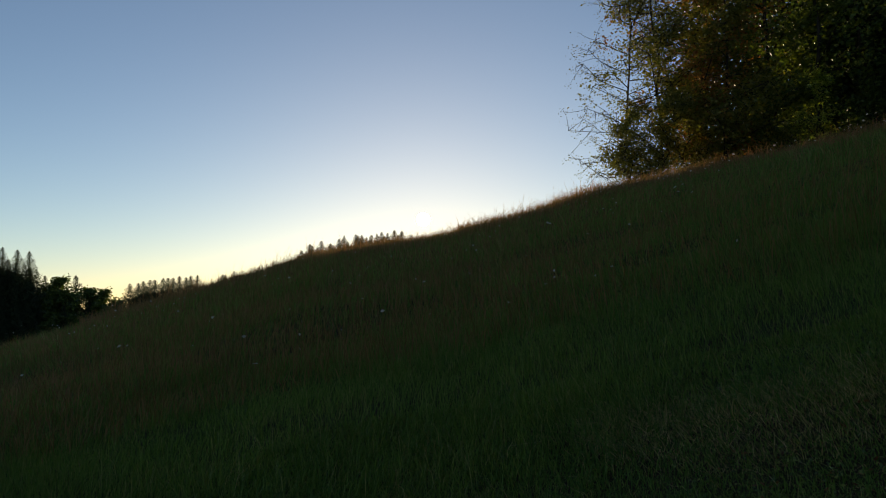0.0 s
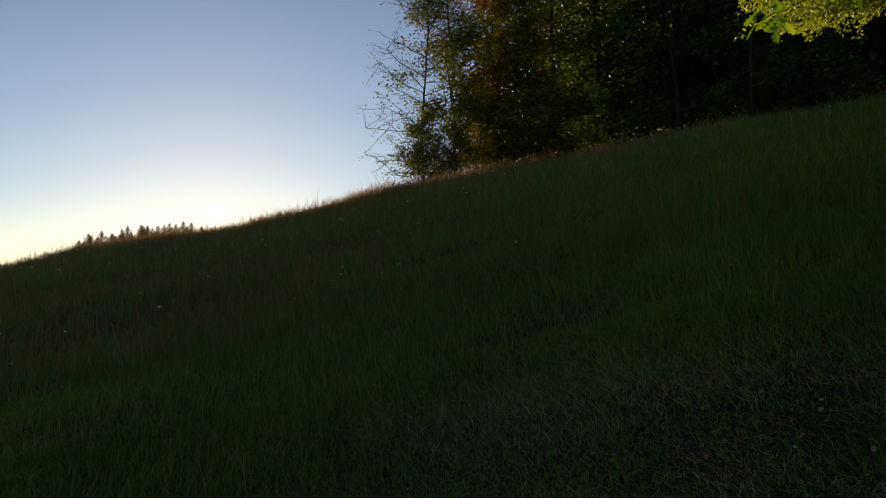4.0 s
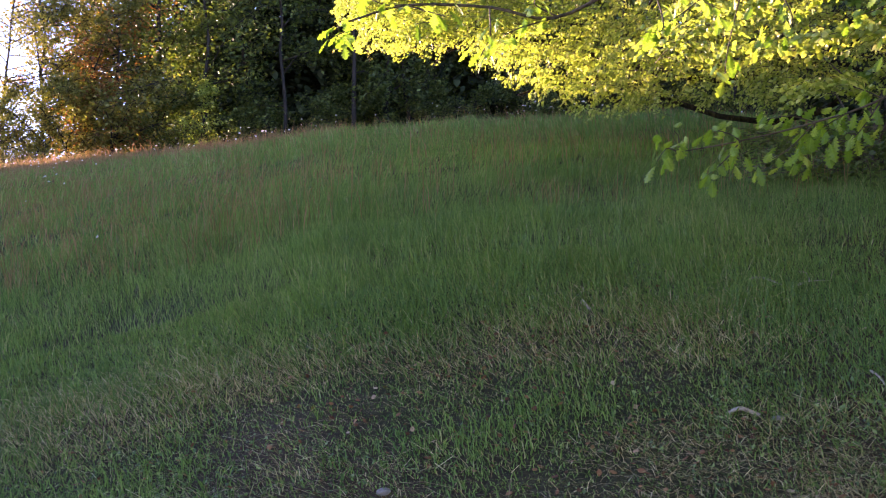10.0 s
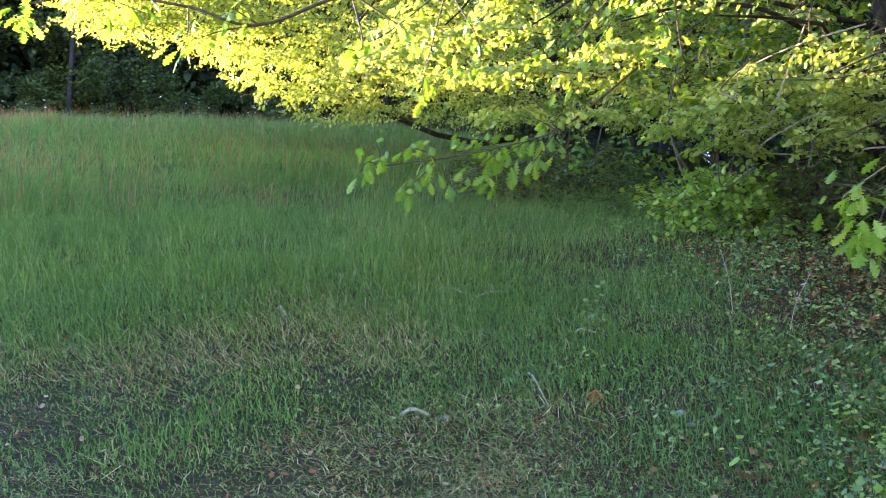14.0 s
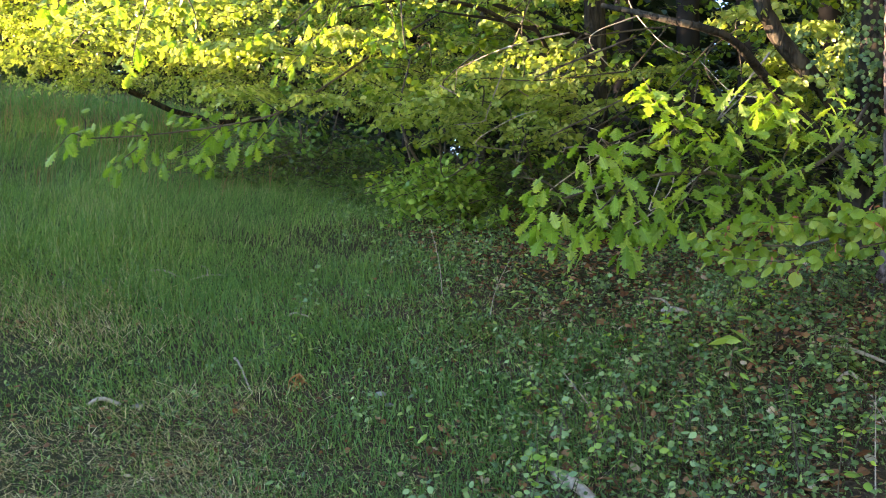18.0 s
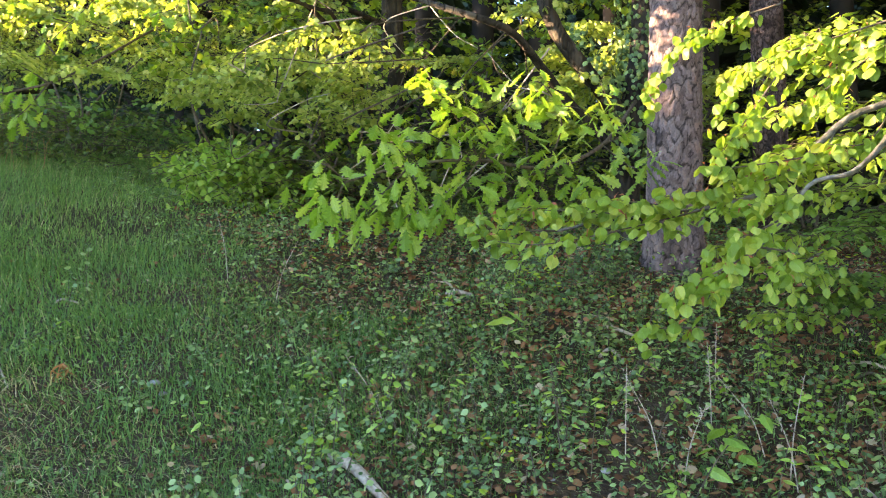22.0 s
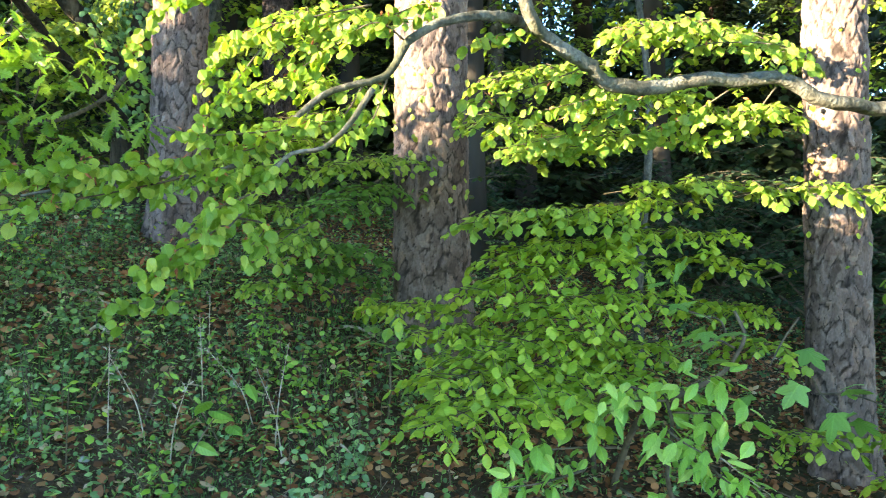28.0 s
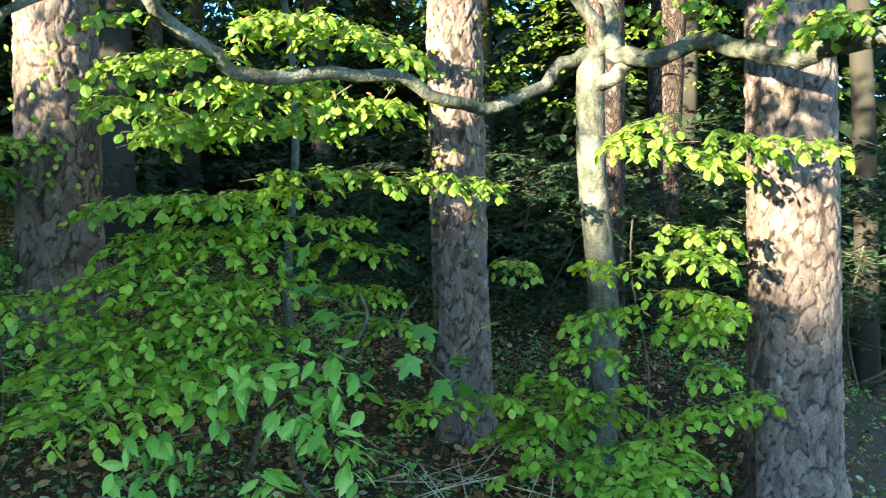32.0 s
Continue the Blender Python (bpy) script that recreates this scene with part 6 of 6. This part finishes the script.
strewn("ground_ivy", "small herb leaves close to the walk", 16000, (64, 150), (1.9, 4.2), S_LANCE, M_IVY, (0.01, 0.026), 1009, (0.02, 0.16), 0.9, both(patchy(2.6, -0.1, 1.1), fading), clump=10)
strewn("leaf_litter", "bleached and brown leaves close to the walk", 5000, (84, 186), (1.7, 3.4), S_BEECH, M_LITTER, (0.018, 0.042), 1010, (0.0, 0.03), 0.45)
blades(5000, (80, 186), (2.3, 6.5), (0.06, 0.2), (0.001, 0.0024), M_PALE, "fallen_twigs", "thin dead twigs and stalks on the forest floor", 26, 1.0, lean=2.2, keep=woodside)
strewn("seed_heads", "white dandelion clocks and daisies in the meadow", 700, (15, 66), (12, 36), S_SMALL, M_PETAL, (0.04, 0.085), 1006, (0.35, 0.6), 1.5, patchy(0.5, 0.3), "flower", power=0.8)
strewn("seed_heads", "small white flowers on the dark slope", 160, (-16, 30), (6, 26), S_SMALL, M_PETAL, (0.03, 0.05), 1007, (0.3, 0.55), 1.5, None, "flower")



def herb_bed(name, label, n, az, r, tall, mat, size, seed, per=8, shape=S_BEECH, keep=None, hang=0.05):
    """Many small plants: thin upright stems with leaves in whorls."""
    g = np.random.default_rng(seed)
    a, d = np.radians(g.uniform(*az, n)), g.uniform(*r, n)
    x, y = d * np.sin(a), d * np.cos(a)
    if keep is not None:
        ok = keep(x, y, g)
        x, y = x[ok], y[ok]
    stems = []
    for px, py, pz in zip(x, y, land(x, y)):
        for _ in range(g.integers(2, 6)):
            b = np.array((px, py, pz)) + g.normal(0, 0.03, 3) * (1, 1, 0)
            h = g.uniform(*tall)
            o = g.normal(0, 0.3 * h, 3) * (1, 1, 0)
            stems.append([b, b + o * 0.3 + (0, 0, h * 0.55), b + o + (0, 0, h)])
    t = thing(name, (0, 0, 0), label, "ground cover", kind="stuff")
    twig_cloud("leaf_mass", t, stems, shape, mat, size, per, seed, fan=1.0, hang=hang, tilt=0.75, r=(0.0018, 0.0008), bname="stem_mass")


herb_bed("herb_bed", "bluish-green nettle-like herbs beside the walk", 300, (76, 136), (2.1, 4.4), (0.05, 0.26), M_MINT, (0.012, 0.029), 1020, 9, keep=patchy(2.3, 0.4, 0.4), hang=0.2)
herb_bed("herb_bed", "fresh green seedlings above the leaf litter", 230, (88, 150), (2.2, 5.0), (0.06, 0.26), M_SEEDLING, (0.014, 0.032), 1021, 7, keep=patchy(2.9, 0.5, 1.6), hang=0.2)
herb_bed("herb_bed", "low dark herbs along the wood's edge", 380, (70, 120), (3.4, 7.0), (0.06, 0.2), M_IVY, (0.014, 0.03), 1022, 9, keep=woodside)


def patch(name, label, at, spread_, n, height, width, mat, lean, seed):
    """A patch of grass or straw round a place."""
    g = np.random.default_rng(seed)
    a = math.degrees(math.atan2(at[0], at[1]))
    r = math.hypot(at[0], at[1])

    def keep(x, y, g2):
        d = ((x - at[0]) / spread_[0]) ** 2 + ((y - at[1]) / spread_[1]) ** 2
        return g2.random(len(x)) < np.exp(-1.5 * d)
    w = math.degrees(2 * max(spread_) / r)
    return blades(n, (a - w, a + w), (max(2.0, r - 2 * max(spread_)), r + 2 * max(spread_)), height, width, mat, name, label, seed, 1.0, lean, keep)


for k, (at, sp) in enumerate(STRAW):
    patch("dead_grass", "patch of bleached flattened straw", at, (sp[0] * 1.1, sp[1] * 1.1), 5000, (0.05, 0.13), (0.0008, 0.0017), M_STRAW, 2.8, 1800 + k)
    strewn("leaf_litter", "brown leaf scraps in the straw", 80, (math.degrees(math.atan2(at[0], at[1])) - 12, math.degrees(math.atan2(at[0], at[1])) + 12), (max(2.1, math.hypot(at[0], at[1]) - 0.5), math.hypot(at[0], at[1]) + 0.5), S_BEECH, M_LITTER, (0.012, 0.028), 1830 + k, (0.0, 0.03), 0.5)
for k, (at, sp, n) in enumerate([((2.92, 1.94, 1.17), (0.45, 0.18), 9000), ((4.34, 1.83, 1.38), (0.5, 0.25), 9000), ((4.63, 2.59, 1.67), (0.8, 0.4), 14000), ((1.75, 2.79, 1.09), (0.5, 0.3), 9000), ((4.13, 0.83, 1.47), (0.4, 0.25), 8000), ((3.33, 0.04, 1.17), (0.3, 0.25), 6000), ((3.11, -0.50, 1.00), (0.35, 0.25), 6000)]):
    patch("grass_tuft", "lush dark-green grass clump on the strip", at, sp, n, (0.1, 0.2), (0.0014, 0.0028), M_GRASS, 0.55, 1850 + k)

# trodden path at the foot of the stout pine
pc = smooth_line([P(178, 2.2, 0), P(174.6, 3.6, 0), P(173.6, 5.2, 0), P(175.5, 7.5, 0)], 24)
pv = []
for i in range(24):
    d = pc[min(i + 1, 23)] - pc[max(i - 1, 0)]
    nrm = np.array((-d[1], d[0], 0)) / np.hypot(d[0], d[1])
    for w in (-0.42, -0.2, 0, 0.2, 0.42):
        q = pc[i] + nrm * w * (1 + 0.15 * math.sin(i * 1.3))
        pv.append((q[0], q[1], float(land(q[0], q[1])) + 0.025 - 0.05 * (abs(w) > 0.4)))
pf = [(i * 5 + j, i * 5 + j + 1, i * 5 + j + 6, i * 5 + j + 5) for i in range(23) for j in range(4)]
M_PATH = plain_mat("trodden_earth", (0.016, 0.012, 0.009), (0.05, 0.036, 0.026), 18, 0.95, 0.6)
tagged(build("footpath", pv, pf, M_PATH, smooth=True), "trodden brown earth path into the wood", "path", kind="structure")

disc = bmesh.new()
bmesh.ops.create_icosphere(disc, subdivisions=4, radius=24)
me_ = bpy.data.meshes.new("evening_sun")
disc.to_mesh(me_)
disc.free()
me_.materials.append(M_SUN)
low_sun = new("evening_sun", me_)
low_sun.location = P(SUN_AZ - 0.1, 3000, 3000 * math.tan(radians(SUN_EL + 0.8)))
tagged(low_sun, "glowing low sun on the crest of the meadow", "sun", kind="structure")

# ---- single plants on the floor ----


def herb(name, label, at, h, n, kind, shape, mat, size, seed, fan=0.95):
    """A small plant: a stem with single leaves."""
    at = np.array(at, float)
    at[2] = float(land(at[0], at[1])) - 0.01
    g = np.random.default_rng(seed)
    t = thing(name, at, label, "plant", "woodland seedlings")
    lean = g.normal(0, 0.12, 3) * (1, 1, 0)
    leafy_twig(t, [at, at + (0, 0, h * 0.5) + lean * 0.4, at + (0, 0, h) + lean], 0.0028, 0.0012, n, kind, shape, mat, size, seed, fan=fan, hang=0.05, tilt=0.35, start=0.45, name="stem")


for k, (at, h, n, big) in enumerate([
    ((3.33, -0.22, 1.13), 0.26, 9, 0), ((3.42, -0.33, 1.18), 0.2, 8, 0), ((3.51, -0.48, 1.23), 0.22, 8, 0), ((3.65, -0.80, 1.26), 0.3, 7, 1), ((3.48, -0.64, 1.15), 0.2, 8, 0), ((3.30, -0.53, 1.06), 0.2, 8, 0), ((3.44, -0.82, 1.18), 0.22, 9, 0),
    ((3.21, -0.91, 1.13), 0.24, 8, 0), ((3.17, -1.04, 1.16), 0.3, 9, 0), ((3.11, -0.92, 1.04), 0.2, 8, 0), ((3.53, -0.15, 1.27), 0.16, 7, 0), ((3.23, -0.03, 1.15), 0.14, 7, 0), ((3.88, -0.66, 1.42), 0.22, 8, 0), ((3.72, -0.37, 1.34), 0.18, 8, 0),
    ((3.09, -0.88, 1.11), 0.3, 9, 0), ((2.97, -0.94, 1.03), 0.28, 9, 0), ((3.10, -1.20, 1.04), 0.2, 8, 0), ((2.79, -1.18, 0.94), 0.28, 9, 1), ((2.92, -1.38, 1.02), 0.24, 8, 0), ((2.69, -1.39, 0.89), 0.22, 8, 0), ((2.59, -1.56, 0.93), 0.26, 9, 0),
    ((2.79, -1.81, 1.04), 0.3, 9, 0), ((2.77, -2.01, 1.08), 0.3, 9, 0), ((2.80, -1.60, 1.01), 0.18, 8, 0), ((2.46, -1.92, 0.95), 0.3, 9, 0), ((3.49, -0.93, 1.27), 0.2, 8, 0), ((3.25, -1.61, 1.15), 0.2, 8, 0), ((3.40, -1.24, 1.17), 0.18, 8, 0),
    ((3.29, -0.37, 1.25), 0.2, 8, 0), ((3.66, 1.04, 1.41), 0.14, 7, 0), ((4.21, -0.02, 1.58), 0.18, 8, 0), ((3.20, 0.26, 1.21), 0.12, 7, 0)]):
    herb("seedling", "leafy seedling above the leaf litter" if not big else "seedling with a tuft of large pale leaves", at, h, n, "seedling_leaf" if not big else "tuft_leaf", S_LANCE, M_CHERRY, (0.024, 0.044) if not big else (0.07, 0.1), 1100 + k)
for k, (at, h) in enumerate([((3.01, -1.18, 1.02), 0.28), ((3.13, -1.41, 1.11), 0.3), ((3.05, -1.08, 1.03), 0.32), ((2.96, -1.51, 1.05), 0.26), ((2.88, -1.20, 0.93), 0.3), ((2.82, -1.51, 0.97), 0.34), ((2.77, -1.51, 0.95), 0.28), ((3.32, -0.33, 1.09), 0.24), ((4.32, 0.10, 1.55), 0.3), ((4.61, 0.34, 1.63), 0.34), ((3.33, -1.52, 1.18), 0.26)]):
    at = np.array(at, float)
    at[2] = float(land(at[0], at[1])) - 0.01
    g_ = np.random.default_rng(1960 + k)
    t_ = thing("dead_stalk", at, "dry pale stalk with withered seed heads", "plant", "withered stalks")
    lean_ = g_.normal(0, 0.09, 3) * (1, 1, 0)
    leafy_twig(t_, [at, at + (0, 0, h * 0.5) + lean_ * 0.3, at + (0, 0, h) + lean_], 0.0022, 0.001, 14, "seed_husk", S_BUD, M_PALE, (0.012, 0.022), 1970 + k, fan=0.6, hang=-0.2, tilt=0.8, start=0.45, bark=M_PALE, name="stem")
pole = thing("sapling_stem", (0, 0, 0), "thin bare sapling stem with a few leaves on top", "plant")
limb("stem", [(2.78, -1.92, 0.76), (2.82, -1.94, 0.96), (2.82, -1.95, 1.12), (2.84, -1.95, 1.27)], 0.0055, 0.004, M_TWIG, pole, "", 8, 16, 0.08, 4)
leafy_twig(pole, [(2.84, -1.95, 1.19), (2.82, -1.94, 1.29), (2.72, -1.99, 1.33)], 0.004, 0.0015, 9, "seedling_leaf", S_LIME, M_CHERRY, (0.05, 0.075), 1190, hang=0.15)


def ground_stick(name, label, a, b, r, mat, seed, sag=0.01, side_twig=False):
    a, b = np.array(a), np.array(b)
    pts = [a, a * 0.6 + b * 0.4, b]
    g = np.random.default_rng(seed)
    pp = []
    for i, p in enumerate(pts):
        q = p + g.normal(0, sag, 3)
        q[2] = float(land(q[0], q[1])) + r * 0.8 + (0.02 if i == 1 else 0.0)
        pp.append(q)
    t = thing(name, pp[0], label, "stick", "fallen sticks")
    world_limb(t, "wood", pp, r, r * 0.7, mat, "", seed, 8, 0.12)
    if side_twig:
        world_limb(t, "broken_twig", [pp[1], pp[1] + (0.05, 0.03, 0.04), pp[1] + (0.1, 0.08, 0.05)], r * 0.5, r * 0.3, mat, "", seed + 1, 6)


for k, (a, b, r, m, lab) in enumerate([
    ((3.14, -0.14, 0.95), (2.9, -0.3, 0.90), 0.02, M_PALE, "pale broken stick with bark peeling off"), ((4.48, -0.70, 1.61), (4.47, -0.81, 1.58), 0.014, M_PALE, "short pale stick on the litter"),
    ((3.72, 1.10, 1.37), (3.46, 0.93, 1.27), 0.005, M_PALE, "thin dry stalk in the grass"), ((3.65, -1.18, 1.42), (3.61, -1.29, 1.38), 0.008, M_PALE, "dry twig on the leaf litter"),
    ((4.65, 1.85, 1.79), (4.62, 1.63, 1.73), 0.006, M_PALE, "bleached stalk bent over in the grass"), ((4.62, 1.63, 1.73), (4.77, 1.49, 1.72), 0.005, M_PALE, "bleached stalk bent over in the grass"),
    ((4.18, 1.00, 1.41), (4.19, 0.91, 1.47), 0.005, M_PALE, "curved dry twig in the grass"), ((3.21, 1.41, 1.20), (3.24, 1.33, 1.18), 0.008, M_PALE, "short bleached stick in the grass"), ((3.93, 2.41, 1.43), (3.88, 2.30, 1.41), 0.008, M_PALE, "short bleached stick in the grass"),
    ((3.20, -1.21, 1.06), (3.08, -1.24, 0.99), 0.004, M_TWIG, "thin twig on the forest floor"), ((2.75, -1.68, 0.99), (2.52, -1.67, 0.91), 0.005, M_PALE, "grey dead twig leaning in the herbs"), ((3.34, -2.07, 1.22), (3.22, -2.24, 1.17), 0.006, M_TWIG, "fallen twig below the pine"),
    ((3.21, -2.42, 1.21), (3.06, -2.60, 1.18), 0.007, M_TWIG, "fallen twig below the pine"), ((3.87, -1.24, 1.42), (3.71, -1.39, 1.37), 0.009, M_PALE, "fallen branch on the litter"), ((3.45, -2.12, 1.22), (3.22, -2.28, 1.20), 0.007, M_PALE, "fallen branch on the litter")]):
    ground_stick("stick", lab, a, b, r, m, 1200 + k, side_twig=(k % 4 == 1))
# heap of dry twigs at the foot of the slim pine
for k in range(46):
    g_ = np.random.default_rng(1300 + k)
    c = np.array((1.78, -2.84, 0.83)) + g_.normal(0, 1, 3) * (0.28, 0.22, 0)
    c[2] = float(land(c[0], c[1])) + g_.uniform(0.0, 0.14)
    d = g_.normal(0, 1, 3) * (1, 1, 0.35)
    d *= g_.uniform(0.12, 0.32) / np.linalg.norm(d)
    t_ = limb("dry_twig", [c - d, c + g_.normal(0, 0.02, 3), c + d], 0.0035, 0.0015, M_PALE if k % 3 else M_TWIG, None, "", 5, 9, 0.1, k)
    tagged(t_, "dry grey twig in a loose heap", "twig", "heap of dry twigs")
# stones and bleached scraps in the grass


def pebble(at, size, label, mat, seed):
    at = np.array(at)
    g = np.random.default_rng(seed)
    bm = bmesh.new()
    bmesh.ops.create_icosphere(bm, subdivisions=2, radius=1)
    for v in bm.verts:
        v.co = Vector((v.co.x * size, v.co.y * size * 0.7, v.co.z * size * 0.5)) * (1 + 0.25 * noise.noise(v.co * 1.7 + Vector((seed, 0, 0))))
    me = bpy.data.meshes.new("stone")
    bm.to_mesh(me)
    bm.free()
    me.materials.append(mat)
    ob = new("stone", me)
    ob.location = (at[0], at[1], float(land(at[0], at[1])) + size * 0.2)
    ob.rotation_euler = (0, 0, g.uniform(0, 6))
    tagged(ob, label, "stone", "stones in the grass")


for k, (at, s) in enumerate([((3.27, 1.27, 1.18), 0.028), ((3.55, 0.47, 1.24), 0.03), ((2.25, 2.12, 1.09), 0.035), ((3.48, 0.43, 1.25), 0.025), ((3.03, -0.12, 0.99), 0.02), ((2.18, 2.11, 1.08), 0.022), ((3.03, -0.04, 0.96), 0.018), ((3.01, -1.00, 0.98), 0.03), ((3.00, -0.83, 0.99), 0.022)]):
    pebble(at, s * 0.7, "pale stone among the short grass" if k != 7 else "white stone on the leaf litter", M_STONE, 1400 + k)
M_ORANGE = plain_mat("rust_dead_sprig", (0.25, 0.1, 0.03), (0.42, 0.2, 0.07), 60)
sprig = thing("dead_sprig", (3.56, 0.77, 1.21), "rust-brown dead conifer sprig in the grass", "sprig")
sp0 = np.array((3.51, 0.77, 1.26))
sp0[2] = float(land(sp0[0], sp0[1])) + 0.07
for k in range(9):
    g_ = np.random.default_rng(1500 + k)
    world_limb(sprig, "frond", [sp0, sp0 + (g_.uniform(-0.03, 0.05), g_.uniform(-0.03, 0.03), -0.02), sp0 + (g_.uniform(-0.04, 0.09), g_.uniform(-0.05, 0.05), -0.06)], 0.004, 0.0015, M_ORANGE, "", 1500 + k, 5)

# ivy on the oak's trunk and sprigs on the slim pine
def ivy_on(tree, base, top, rad, n, seed, size=(0.035, 0.06), mat=M_IVY, arc=None, name="ivy"):
    g = np.random.default_rng(seed)
    base, top = np.array(base, float), np.array(top, float)
    h = g.random(n)
    a = g.uniform(0, 2 * math.pi, n) if arc is None else np.radians(g.uniform(*arc, n))
    out = np.stack([np.cos(a), np.sin(a), 0 * a], -1)
    pos = base + (top - base) * h[:, None] + out * (rad + g.uniform(0.005, 0.06, n))[:, None]
    rot = frames_np(np.array((0, 0, -1.0)) + g.normal(0, 0.4, (n, 3)) + out * 0.3, out, n, g, 0.0)
    v, f = scatter(S_LIME, pos, rot, g.uniform(*size, n))
    ob = build(name, v, f, mat, tree)
    ob["kind"] = "stuff"
    ob.matrix_parent_inverse = Matrix.Translation(tree.location).inverted()


ivy_on(oak, (5.29, -1.96, 2.20), (5.28, -1.99, 3.46), 0.12, 1300, 1601, (0.018, 0.034))
ivy_on(oak, (5.27, -1.85, 2.54), (5.26, -1.56, 3.07), 0.06, 260, 1602, (0.018, 0.034))
ivy_on(pine_m, (2.09, -3.55, 1.38), (2.10, -3.60, 2.68), 0.115, 46, 1603, (0.014, 0.026), M_SHADE, (60, 200))
ivy_on(pine_l, (3.21, -2.43, 1.78), (3.22, -2.43, 2.33), 0.155, 44, 1604, (0.016, 0.03), M_SPRING, (90, 200))

# wooded hill across the valley, beyond the meadow's far end
hill_proto = forest_tree("broadleaf_tree", -14, 165, 11, 3.6, 0.1, M_DARKLEAF, 3000, (0.4, 0.75), "rounded broadleaf tree on the far wooded hill", 1700, 12, trunk_r=0.2)
gh = np.random.default_rng(17)
hv, hf = [], []
for i, a in enumerate(np.linspace(-32, -9.0, 40)):
    tope = np.interp(a, [-32, -26, -20, -17, -15.5, -14.5, -13, -11, -10, -9.0], [7, 6.5, 5.2, 4.3, 4.1, 2.7, 2.3, 1.5, 0.8, -0.5]) - 1.5
    for r_, z_ in ((140, -22), (158, 1.55 + 158 * math.tan(radians(tope - 2.5))), (178, 1.55 + 178 * math.tan(radians(tope)) - 1), (300, -20)):
        hv.append(P(a, r_, z_ + gh.uniform(-0.5, 0.5)))
    if i:
        hf += [(i * 4 - 4 + j, i * 4 + j, i * 4 + j + 1, i * 4 - 3 + j) for j in range(3)]
tagged(build("wooded_hill", hv, hf, M_GROUND, smooth=True), "wooded hillside across the valley in shade", "hill", kind="structure")
for row in range(5):
    for k in range(22):
        a = -26 + 16.6 * (k + gh.random()) / 22
        tope = np.interp(a, [-26, -20, -17, -15.5, -14.5, -13, -11, -10, -9.4], [6.5, 5.2, 4.3, 4.1, 2.7, 2.3, 1.5, 0.8, 0.3])
        z = 1.55 + 165 * math.tan(radians(tope)) - row * 3.0 + gh.uniform(-1.0, 0.6)
        s = gh.uniform(0.7, 1.0)
        if (a < -14.2 and gh.random() < 0.75) or gh.random() < 0.15:
            copy_thing(far_proto, pose(*P(a, 168 - row * 5, z - 13 * s), rz=gh.uniform(0, 360)) @ Matrix.Diagonal((s * 1.5, s * 1.5, s, 1)))
        else:
            copy_thing(hill_proto, pose(*P(a, 168 - row * 5, z - 11.5 * s), rz=gh.uniform(0, 360)) @ Matrix.Diagonal((s, s, s, 1)))
